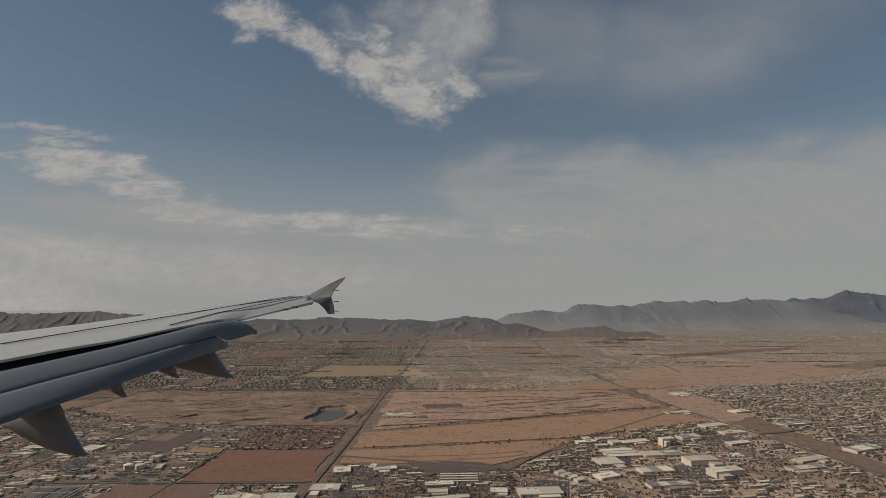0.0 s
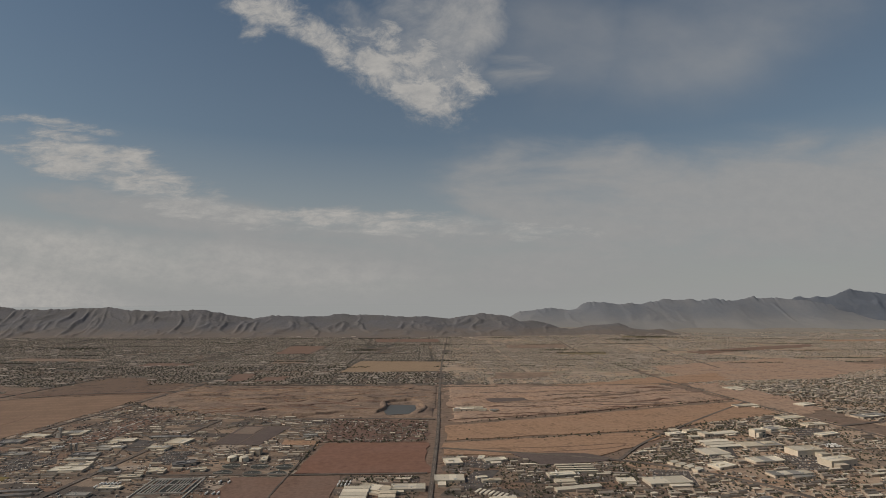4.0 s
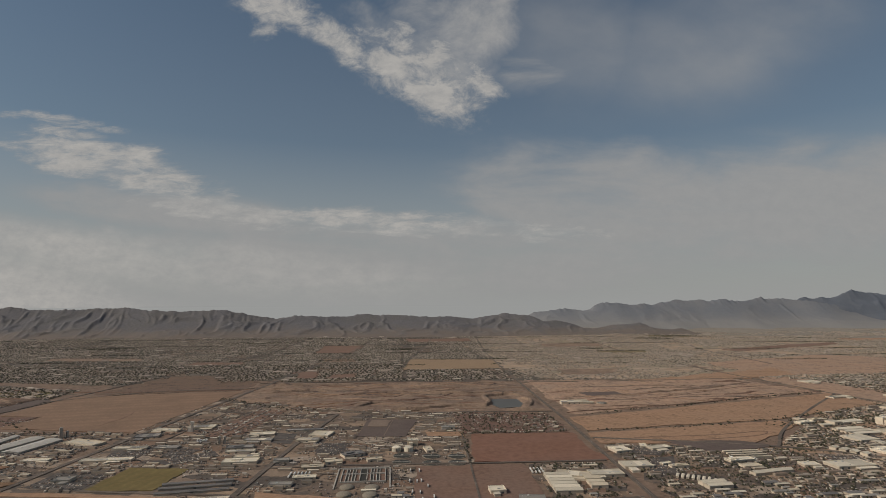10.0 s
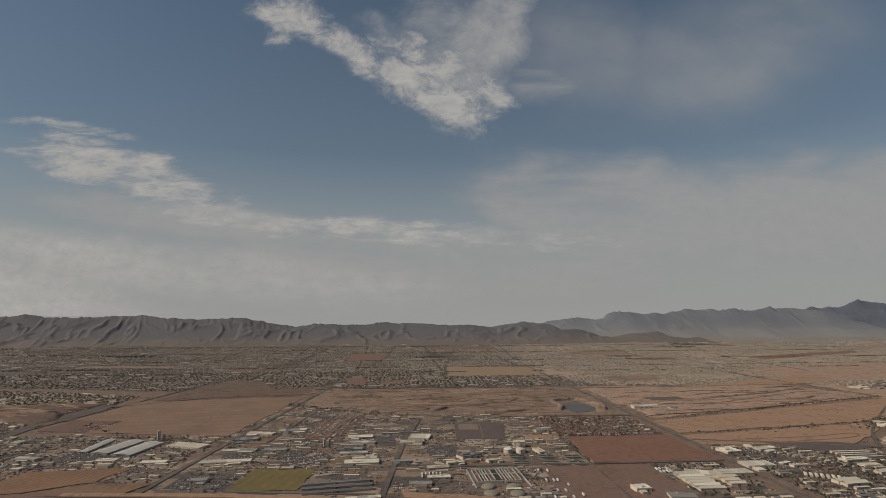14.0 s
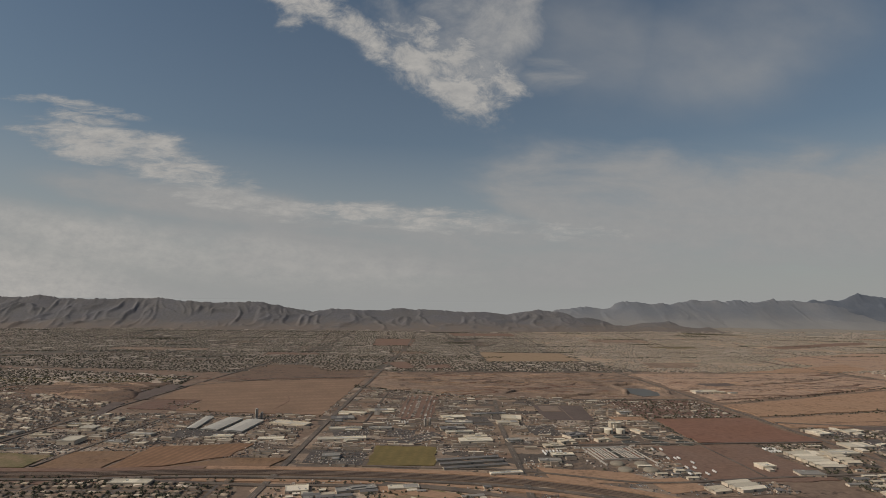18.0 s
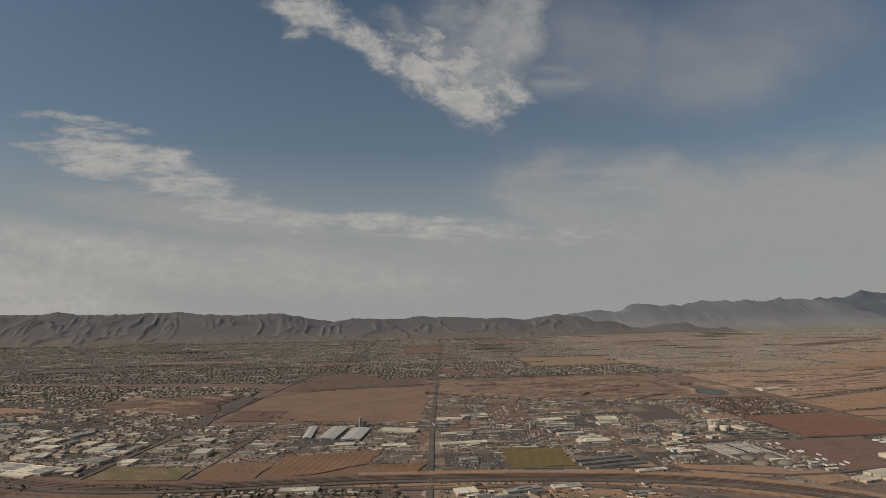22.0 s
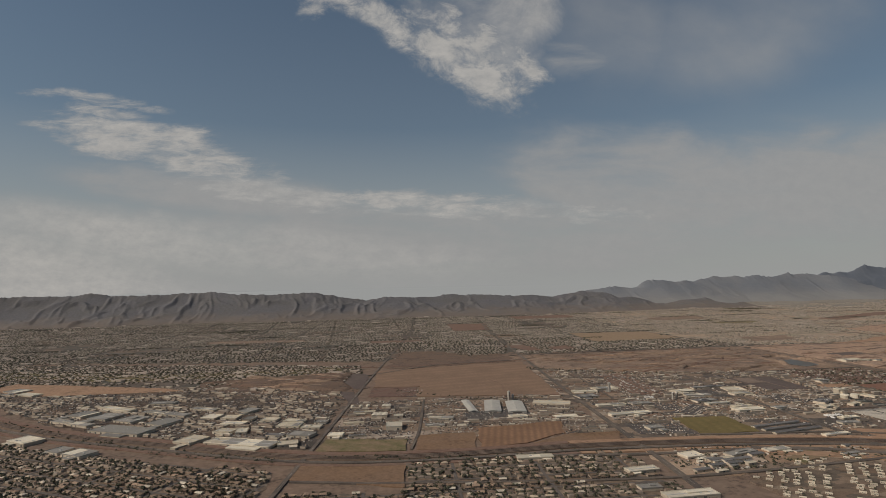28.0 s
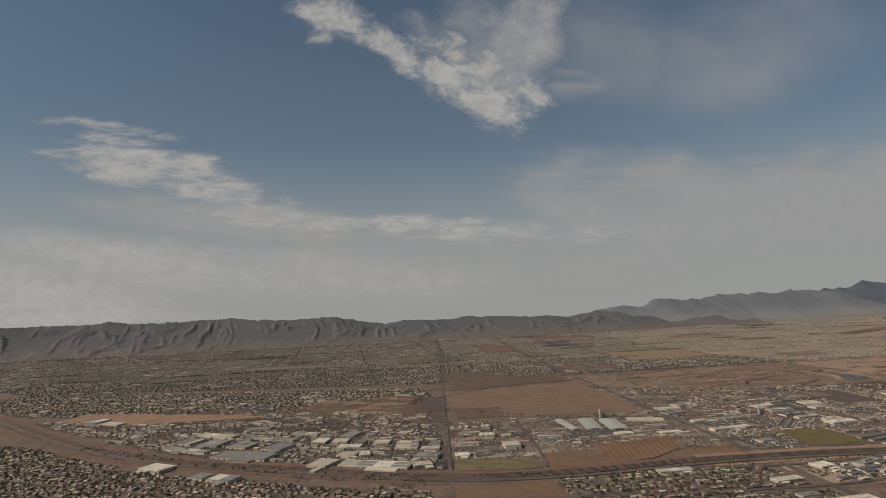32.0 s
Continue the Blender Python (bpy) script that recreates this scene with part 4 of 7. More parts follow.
def row_of_roofs(x, y, w, d, h, turn, count, step, roof, label):
    """Parallel long sheds standing side by side, as on a packing yard."""
    c, s = math.cos(radians(turn)), math.sin(radians(turn))
    for i in range(count):
        t = thing("long_shed", x - s * step * i, y + c * step * i, 0, turn, label, "shed", "row of long sheds")
        part("wall", box(bmesh.new(), -w / 2, w / 2, -d / 2, d / 2, -0.3, h), WALL, t)
        part("roof", gable(bmesh.new(), w, d, h + 0.05, d * 0.16, 0.3), roof, t)
        part("door", box(bmesh.new(), -1.2, 1.2, -d / 2 - 0.1, -d / 2 + 0.1, 0, h * 0.75), DOOR, t)
    KEEP_OFF.append(rect(x - s * step * (count - 1) / 2, y + c * step * (count - 1) / 2, w, d + step * (count - 1), turn, 3))


row_of_roofs(-222, 504, 24, 7.5, 3.0, 0, 6, 9.0, WHITE, "long pale-roofed shed in a row")
row_of_roofs(-191, 516, 15, 8.0, 3.0, 0, 3, 10.0, TAN, "tan-roofed shed in a row")
row_of_roofs(-977, 685, 15, 6.0, 3.0, 82, 3, 6.2, WHITE, "white gabled packing shed")
row_of_roofs(-971, 733, 12, 5.5, 3.0, 82, 2, 5.8, WHITE, "white gabled packing shed")
for tx in (-1018, -1007, -998):
    tank(tx, 741, 2.6, 2.6, 1.4, "small white domed tank")
row_of_roofs(-82, 528, 11, 2.2, 1.8, 60, 7, 4.6, WHITE, "low white-roofed parking canopy")
row_of_roofs(4, 598, 40, 3.0, 2.0, 2, 4, 8.0, TAN, "low tan storage row")
row_of_roofs(-84, 508, 24, 8.0, 3.4, 8, 2, 9.0, WHITE, "white vaulted workshop with arched front")
row_of_roofs(-10, 546, 46, 8.0, 3.0, 13, 1, 9.0, WHITE, "long white-walled building with arched openings")
row_of_roofs(205, 690, 40, 9.0, 3.0, 8, 3, 12.0, WHITE, "white school wing with a pitched roof")
row_of_roofs(-338, 449, 24, 7.0, 2.8, 12, 3, 8.0, WHITE, "white gabled warehouse joined in a row")
row_of_roofs(-366, 446, 16, 6.0, 2.4, 12, 2, 7.0, TAN, "tan gabled warehouse joined in a row")
row_of_roofs(-556, 522, 62, 5.5, 2.0, 10, 3, 13.0, DARK, "long dark-roofed carport in a row")
row_of_roofs(130, 600, 10, 7.0, 3.0, 30, 4, 10.0, WHITE, "white pavilion with a pitched roof")


# ---- loose fill: houses, sheds, yard goods, trees ----
def scatter(count, outline, clear=True):
    """Random places inside an outline, off the kept land."""
    ox, oy = np.array([p[0] for p in outline]), np.array([p[1] for p in outline])
    x, y = RNG.uniform(ox.min(), ox.max(), count), RNG.uniform(oy.min(), oy.max(), count)
    ok = inside(x, y, outline)
    if clear:
        ok &= ~blocked(x, y)
    return x[ok], y[ok]


def blocked(x, y):
    bad = np.zeros(len(x), bool)
    for poly in KEEP_OFF:
        px, py = [p[0] for p in poly], [p[1] for p in poly]
        near = (x > min(px)) & (x < max(px)) & (y > min(py)) & (y < max(py))
        if near.any():
            idx = np.where(near)[0]
            bad[idx] |= inside(x[idx], y[idx], poly)
    return bad


def blocks(outline, gx, gy, street_x, street_y, turn, jitter=0.25):
    """House plots on a street grid inside an outline: places and turns."""
    ox, oy = np.array([p[0] for p in outline]), np.array([p[1] for p in outline])
    cx, cy, R = ox.mean(), oy.mean(), math.hypot(np.ptp(ox), np.ptp(oy)) / 2 + 10
    a, b = np.meshgrid(np.arange(-R, R, gx), np.arange(-R, R, gy))
    a, b = a.ravel(), b.ravel()
    on_street = ((a // gx) % street_x == 0) | ((b // gy) % street_y == 0)
    a, b = a[~on_street], b[~on_street]
    a, b = a + RNG.uniform(-jitter, jitter, len(a)) * gx, b + RNG.uniform(-jitter, jitter, len(b)) * gy
    c, s = math.cos(radians(turn)), math.sin(radians(turn))
    x, y = cx + c * a - s * b, cy + s * a + c * b
    ok = inside(x, y, outline) & ~blocked(x, y)
    return x[ok], y[ok]


def box_crowd(name, x, y, w, d, h, turn, slots, label, category, peak=0.0):
    """Many small buildings or goods in one mesh: walls in the first material, the top in the second."""
    n = len(x)
    sx, sy = np.array([-1, 1, 1, -1]) / 2, np.array([-1, -1, 1, 1]) / 2
    c, s = np.cos(turn)[:, None], np.sin(turn)[:, None]
    def ring(k, z):
        a, b = sx[None] * w[:, None] * k, sy[None] * d[:, None] * k
        return np.stack([x[:, None] + c * a - s * b, y[:, None] + s * a + c * b, np.broadcast_to(z[:, None], a.shape)], 2)
    h = h + 0.3
    lo, hi = ring(1.0, np.full(n, -0.2)), ring(1.0, h)
    if peak:
        top = ring(0.25, h + peak * np.minimum(w, d))
        v = np.concatenate([lo, hi, top], 1).reshape(-1, 3)
        q = [[0, 1, 5, 4], [1, 2, 6, 5], [2, 3, 7, 6], [3, 0, 4, 7], [4, 5, 9, 8], [5, 6, 10, 9], [6, 7, 11, 10], [7, 4, 8, 11], [8, 9, 10, 11]]
        k, mi = 12, [0, 0, 0, 0, 1, 1, 1, 1, 1]
    else:
        v = np.concatenate([lo, hi], 1).reshape(-1, 3)
        q = [[0, 1, 5, 4], [1, 2, 6, 5], [2, 3, 7, 6], [3, 0, 4, 7], [4, 5, 6, 7]]
        k, mi = 8, [0, 0, 0, 0, 1]
    f = (np.array(q)[None] + k * np.arange(n)[:, None, None]).reshape(-1)
    me = from_arrays(name, v, f, np.full(n * len(q), 4), None, slots, np.tile(mi, n))
    return tagged(new(name, me), label, category, kind="stuff")


def tree_crowd(name, x, y, r, h, material, label, category):
    """Many small crowns: each three uneven leaf clumps."""
    n = len(x)
    base = np.array([(1, 0, 0), (0.3, 0.95, 0), (-0.8, 0.6, 0), (-0.8, -0.6, 0), (0.3, -0.95, 0), (0, 0, 0.9), (0, 0, -0.6)])
    tri = np.array([(0, 1, 5), (1, 2, 5), (2, 3, 5), (3, 4, 5), (4, 0, 5), (1, 0, 6), (2, 1, 6), (3, 2, 6), (4, 3, 6), (0, 4, 6)])
    vs, fs, k = [], [], 0
    for i in range(3):
        p = base[None] * RNG.uniform(0.65, 1.25, (n, 7, 1)) * (r * RNG.uniform(0.5, 0.85, n))[:, None, None]
        off = np.stack([x + RNG.uniform(-0.6, 0.6, n) * r, y + RNG.uniform(-0.6, 0.6, n) * r, h * RNG.uniform(0.45, 0.8, n)], 1)
        vs.append((p + off[:, None]).reshape(-1, 3))
        fs.append((tri[None] + 7 * np.arange(n)[:, None, None] + k).reshape(-1))
        k += 7 * n
    f = np.concatenate(fs)
    me = from_arrays(name, np.concatenate(vs), f, np.full(len(f) // 3, 3), material)
    return tagged(new(name, me), label, category, kind="stuff")


# houses that stand nearest, each a thing of its own
def house_kind(i):
    rng = random.Random(40 + i)
    w, d, h = rng.uniform(4.6, 6.4), rng.uniform(3.4, 4.4), rng.uniform(1.3, 1.6)
    pale = i % 6 == 2
    t = thing("house", 0, 0, -50, 0, "single-storey stucco house with a " + ("pale gravel" if pale else "brown shingle") + " pitched roof", "house", "houses of the neighbourhood")
    part("wall", box(bmesh.new(), -w / 2, w / 2, -d / 2, d / 2, -0.3, h), CITYWALL, t)
    part("roof", gable(bmesh.new(), w, d, h + 0.05, rng.uniform(0.6, 0.9), 0.35), PALE_ROOF if pale else HOUSEROOF, t)
    part("door", box(bmesh.new(), -0.3, 0.3, -d / 2 - 0.06, -d / 2 + 0.05, 0, 1.0), DOOR, t)
    for s in (-1, 1):
        part("window", box(bmesh.new(), s * w * 0.3 - 0.45, s * w * 0.3 + 0.45, -d / 2 - 0.05, -d / 2 + 0.05, 0.5, 1.05), GLASS, t)
    return t


def tree_kind(i):
    rng = random.Random(70 + i)
    h, r = rng.uniform(2.6, 3.8), rng.uniform(1.2, 1.8)
    t = thing("tree", 0, 0, -50, 0, "small dusty green shade tree", "tree", "street trees")
    bm = tube(bmesh.new(), 0, 0, -0.3, h * 0.55, 0.16, 0.08, n=7)
    for k in range(3):
        a = rng.uniform(0, 6.28)
        m = Matrix.Translation((0, 0, h * 0.4)) @ Matrix.Rotation(a, 4, "Z") @ Matrix.Rotation(0.7, 4, "Y")
        b2 = tube(bmesh.new(), 0, 0, 0, h * 0.4, 0.08, 0.03, n=5)
        b2.transform(m)
        me = bpy.data.meshes.new("limb"); b2.to_mesh(me); b2.free(); bm.from_mesh(me); bpy.data.meshes.remove(me)
    part("trunk", bm, BARK, t)
    bm = bmesh.new()
    for k in range(46):
        a, b, q = rng.uniform(0, 6.28), rng.uniform(-0.5, 1.3), rng.uniform(0.45, 1.0) * r
        c = Vector((q * math.cos(a) * math.cos(b), q * math.sin(a) * math.cos(b), h * 0.62 + q * 0.75 * math.sin(b)))
        s = rng.uniform(0.25, 0.5)
        p = [bm.verts.new(c + Vector((rng.uniform(-s, s), rng.uniform(-s, s), rng.uniform(-s, s)))) for _ in range(4)]
        for f in ((0, 1, 2), (0, 2, 3), (0, 3, 1), (1, 3, 2)):
            bm.faces.new([p[j] for j in f])
    part("crown", bm, LEAF, t)
    return t


def car_kind(i):
    t = thing("car", 0, 0, -50, 0, "parked car with dusty paint", "car", "parked cars")
    body = part("body", box(bmesh.new(), -1.0, 1.0, -0.42, 0.42, 0.14, 0.42, 0.95), CARPAINT, t)
    part("cabin", box(bmesh.new(), -0.55, 0.5, -0.38, 0.38, 0.42, 0.7, 0.78), GLASS, t)
    for a in (-0.62, 0.62):
        for b in (-0.4, 0.4):
            bm = tube(bmesh.new(), 0, 0, -0.08, 0.08, 0.17, n=10)
            bm.transform(Matrix.Translation((a, b, 0.17)) @ Matrix.Rotation(radians(90), 4, "X"))
            part("wheel", bm, RUBBER, t)
    return t


def trailer_kind(i):
    t = thing("semi_trailer", 0, 0, -50, 0, "parked white box trailer", "trailer", "parked trailers")
    part("box_body", box(bmesh.new(), -3.0, 3.0, -0.6, 0.6, 0.55, 1.9), TRUCKWHITE, t)
    part("chassis", box(bmesh.new(), -2.8, 2.8, -0.3, 0.3, 0.35, 0.55), RUBBER, t)
    for a in (-2.2, -1.7):
        bm = tube(bmesh.new(), 0, 0, -0.6, 0.6, 0.24, n=10)
        bm.transform(Matrix.Translation((a, 0, 0.24)) @ Matrix.Rotation(radians(90), 4, "X"))
        part("wheel", bm, RUBBER, t)
    part("landing_leg", box(bmesh.new(), 1.8, 2.0, -0.3, 0.3, 0, 0.4), RUST, t)
    return t


def place(kinds, x, y, turn, first=True):
    """Stands copies of the kinds at the places; the first copy of each kind is the model itself."""
    for i, (a, b, r) in enumerate(zip(x, y, turn)):
        m = pose(a, b, 0.3, 0, 0, r)
        if i < len(kinds):
            kinds[i].matrix_basis = m
        else:
            copy_thing(kinds[i % len(kinds)], m)


def towards(x, y, n, rng_seed=3):
    """Splits places into the n nearest to the flight line's foreground and the rest."""
    order = np.argsort(y + 0.05 * np.random.default_rng(rng_seed).uniform(0, 200, len(y)))
    return order[:n], order[n:]


#                outline                                                              plot w, plot d, streets, turn
SUBURBS = (
    ([(-2100, 1150), (-1560, 800), (-1380, 640), (-1230, 560), (-1080, 500), (-1085, 330), (-2100, 330)], 7.4, 7.0, 10, 4, -28),
    ([(-960, 500), (-760, 500), (-760, 330), (-1060, 330), (-1060, 440), (-970, 430)], 7.4, 6.8, 10, 4, -3),
    ([(-500, 400), (-380, 400), (-300, 330), (-500, 330)], 7.4, 7.0, 9, 4, 5),
)


def lanes(outline, gx, gy, street_x, street_y, turn):
    """The streets of a house grid, as one thin sheet of short pieces."""
    ox, oy = np.array([p[0] for p in outline]), np.array([p[1] for p in outline])
    cx, cy, R = ox.mean(), oy.mean(), math.hypot(np.ptp(ox), np.ptp(oy)) / 2 + 10
    c, s = math.cos(radians(turn)), math.sin(radians(turn))
    vs = []
    A, B = np.arange(-R, R, gx), np.arange(-R, R, gy)
    for along, lines, width in ((0, [b for b in B if (b // gy) % street_y == 0], 2.6), (1, [a for a in A if (a // gx) % street_x == 0], 2.8)):
        for q in lines:
            k = np.arange(-R, R, 6.0)
            mid = k + 3.0
            x, y = (cx + c * mid - s * q, cy + s * mid + c * q) if along == 0 else (cx + c * q - s * mid, cy + s * q + c * mid)
            ok = inside(x, y, outline) & ~blocked(x, y)
            for t in k[ok]:
                w = width / 2
                quad = ((t, q - w), (t + 6, q - w), (t + 6, q + w), (t, q + w)) if along == 0 else ((q - w, t), (q + w, t), (q + w, t + 6), (q - w, t + 6))
                vs += [(cx + c * a - s * b, cy + s * a + c * b, 0.52 if along else 0.53) for a, b in quad]
    f = np.arange(len(vs))
    tagged(new("street", from_arrays("street", np.array(vs), f, np.full(len(vs) // 4, 4), LANE)), "worn grey streets of a housing grid", "street", kind="structure")


hx, hy, ht = [], [], []
for outline, gx, gy, a, b, turn in SUBURBS:
    sheet("town_ground", outline, 0.08, TOWN, "dusty brown yards between houses", "ground", keep=False, ragged=5)
    lanes(outline, gx, gy, a, b, turn)
    x, y = blocks(outline, gx, gy, a, b, turn)
    hx.append(x); hy.append(y); ht.append(np.full(len(x), turn, float))
hx, hy, ht = np.concatenate(hx), np.concatenate(hy), np.concatenate(ht)
near_ = np.where((hy > 415) & (hy < 520) & (hx > -1250))[0][:300]
rest_ = np.setdiff1d(np.arange(len(hx)), near_)
place([house_kind(i) for i in range(6)], hx[near_], hy[near_], ht[near_] + 90 * (RNG.random(len(near_)) < 0.3))
n = len(rest_)
box_crowd("houses", hx[rest_], hy[rest_], RNG.uniform(4.2, 6.4, n), RNG.uniform(3.2, 4.6, n), RNG.uniform(1.2, 1.8, n), np.radians(ht[rest_]), [CITYWALL, CITYROOF], "many low stucco houses with brown and pale roofs", "houses", 0.16)
tx = np.repeat(hx, 3) + RNG.uniform(-5, 5, 3 * len(hx)); ty = np.repeat(hy, 3) + RNG.uniform(-5, 5, 3 * len(hx))
ok = ~blocked(tx, ty); tx, ty = tx[ok], ty[ok]
near_ = np.where((ty > 415) & (ty < 480) & (tx > -1150))[0][:260]
rest_ = np.setdiff1d(np.arange(len(tx)), near_)
place([tree_kind(i) for i in range(5)], tx[near_], ty[near_], RNG.uniform(0, 360, len(near_)))
n = len(rest_)
tree_crowd("trees", tx[rest_], ty[rest_], RNG.uniform(1.0, 2.1, n), RNG.uniform(1.8, 3.4, n), LEAF, "many small dusty green yard trees", "trees")

# the mobile-home park
def mobile_home():
    t = thing("mobile_home", 0, 0, -50, 0, "long white mobile home with a rounded pale roof", "house", "mobile homes in a park")
    part("body", box(bmesh.new(), -2.1, 2.1, -1.0, 1.0, 0.0, 1.2), WALL, t)
    part("roof", gable(bmesh.new(), 4.2, 2.0, 1.22, 0.5, 0.2), PALE_ROOF, t)
    part("door", box(bmesh.new(), 0.3, 0.7, -1.06, -0.95, 0.1, 1.0), DOOR, t)
    for a in (-1.4, -0.4, 1.4):
        part("window", box(bmesh.new(), a - 0.3, a + 0.3, -1.05, -0.95, 0.6, 1.0), GLASS, t)
    return t


PARK = [(-700, 402), (-612, 446), (-560, 430), (-560, 360), (-690, 350)]
sheet("lot", PARK, 0.14, TOWN, "sandy ground of a mobile-home park", "ground", keep=False, ragged=3)
mx_, my_ = blocks(PARK, 9.5, 7.6, 40, 6, -38, 0.2)
place([mobile_home()], mx_, my_, np.full(len(mx_), -38.0))
KEEP_OFF.append(PARK)
n = len(mx_)
tree_crowd("park_trees", mx_ + RNG.uniform(2.5, 5.5, n), my_ + RNG.uniform(2.5, 5, n), RNG.uniform(0.6, 1.5, n), RNG.uniform(1.2, 2.4, n), LEAF, "small trees between mobile homes", "trees")
sheet("lawn", [(-630, 446), (-596, 462), (-582, 450), (-628, 428)], 0.3, GRASS, "patch of green lawn", "lawn")

# works and yards: sheds, goods and small plant between the large buildings
WORKS = (
    [(-1700, 1000), (-1450, 1010), (-1200, 930), (-1030, 850), (-1046, 560), (-1230, 625), (-1400, 745), (-1600, 930)],
    [(-1028, 780), (-740, 760), (-735, 560), (-1040, 560)],
    [(-715, 1050), (-480, 880), (-500, 500), (-600, 500), (-735, 530)],
    [(-498, 900), (-300, 860), (-300, 440), (-515, 440)],
    [(-300, 880), (-160, 850), (-160, 726), (-300, 726)],
    [(-240, 590), (-165, 590), (-165, 430), (-240, 430)],
    [(-135, 660), (50, 640), (180, 430), (-140, 430)],
    [(60, 640), (180, 760), (400, 980), (440, 780), (480, 430), (180, 430)],
    [(480, 1180), (1100, 1350), (1300, 800), (900, 500), (500, 500)],
    [(-740, 500), (-540, 470), (-540, 420), (-740, 420)],
)
for k, outline in enumerate(WORKS):
    sheet("yard", outline, 0.1, REDYARD if k == 4 else TANYARD if k > 6 else DARKYARD if k == 0 else YARD, "worn red-brown ground of a salvage yard" if k == 4 else "worn grey-brown ground of work yards", "yard", keep=False, ragged=6)


# paved lots with rows of parked cars
PAVED = mat("lot_asphalt", (0.085, 0.075, 0.07), 0.9, 0.25, 10.0, tint=(0.11, 0.095, 0.086))
car_rows = []
for outline, full in (([(-717, 543), (-661, 532), (-658, 576), (-714, 588)], 0.55), ([(-612, 606), (-574, 640), (-588, 662), (-640, 622)], 0.7), ([(-535, 697), (-508, 688), (-511, 736), (-538, 747)], 0.05), ([(-698, 642), (-662, 636), (-662, 681), (-709, 696)], 0.6),
                      ([(-128, 553), (-102, 551), (-78, 609), (-106, 604)], 0.5), ([(-120, 625), (-92, 612), (-70, 640), (-100, 655)], 0.6), ([(-959, 804), (-928, 794), (-926, 856), (-962, 868)], 0.3), ([(-640, 640), (-610, 634), (-606, 668), (-638, 676)], 0.5)) + (
                      ([(70, 560), (110, 552), (120, 600), (84, 606)], 0.7), ([(150, 640), (200, 650), (214, 690), (170, 690)], 0.6), ([(240, 600), (300, 600), (310, 650), (250, 655)], 0.6), ([(330, 740), (380, 745), (386, 790), (344, 790)], 0.5), ([(520, 720), (600, 740), (610, 800), (530, 780)], 0.6), ([(-880, 640), (-800, 655), (-800, 690), (-880, 680)], 0.3), ([(-470, 640), (-440, 640), (-440, 690), (-470, 690)], 0.5)):
    sheet("parking_lot", outline, 0.18, PAVED, "dark asphalt parking lot with rows of cars", "parking lot", ragged=0.8)
    KEEP_OFF.pop()
    (ax, ay), (bx, by), (cx, cy), (dx, dy) = outline[:4]
    long_ = math.hypot(dx - ax, dy - ay) if len(outline) == 4 else 50.0
    turn_ = math.atan2(by - ay, bx - ax)
    for k in range(int(long_ / 3.4)):
        y_, x_ = (k + 0.7) * 3.4, 1.5
        while x_ < math.hypot(bx - ax, by - ay) - 1.5:
            if RNG.random() < full and k % 3 != 2:
                car_rows.append((ax + math.cos(turn_) * x_ - math.sin(turn_) * y_, ay + math.sin(turn_) * x_ + math.cos(turn_) * y_, turn_))
            x_ += 1.25
    KEEP_OFF.append(outline)
q = np.array(car_rows)
box_crowd("parked_cars", q[:, 0], q[:, 1], np.full(len(q), 0.8), np.full(len(q), 1.9), np.full(len(q), 0.75), q[:, 2], [JUNK, JUNK], "rows of parked cars on asphalt lots", "cars", 0.12)


rows_xy = []
for u0, gap in ((0.08, 0.25), (0.24, 0.5), (0.4, 0.15), (0.46, 0.35), (0.66, 0.3), (0.8, 0.2), (0.92, 0.45)):
    for k in range(46):
        f_ = (k + 0.5) / 46
        if RNG.random() > gap + 0.25 * math.sin(k * 0.6 + u0 * 9):
            rows_xy.append((-627 + 16 * f_ + (43 + 6 * f_) * u0, 733 + 165 * f_))
q = np.array(rows_xy)
n = len(q)
box_crowd("storage_rows", q[:, 0], q[:, 1], RNG.uniform(1.2, 3.4, n), RNG.uniform(1.2, 3.0, n), RNG.uniform(0.7, 1.8, n), np.full(n, -0.1), [JUNK, JUNK], "rows of containers and goods on a bare storage lot", "yard goods")


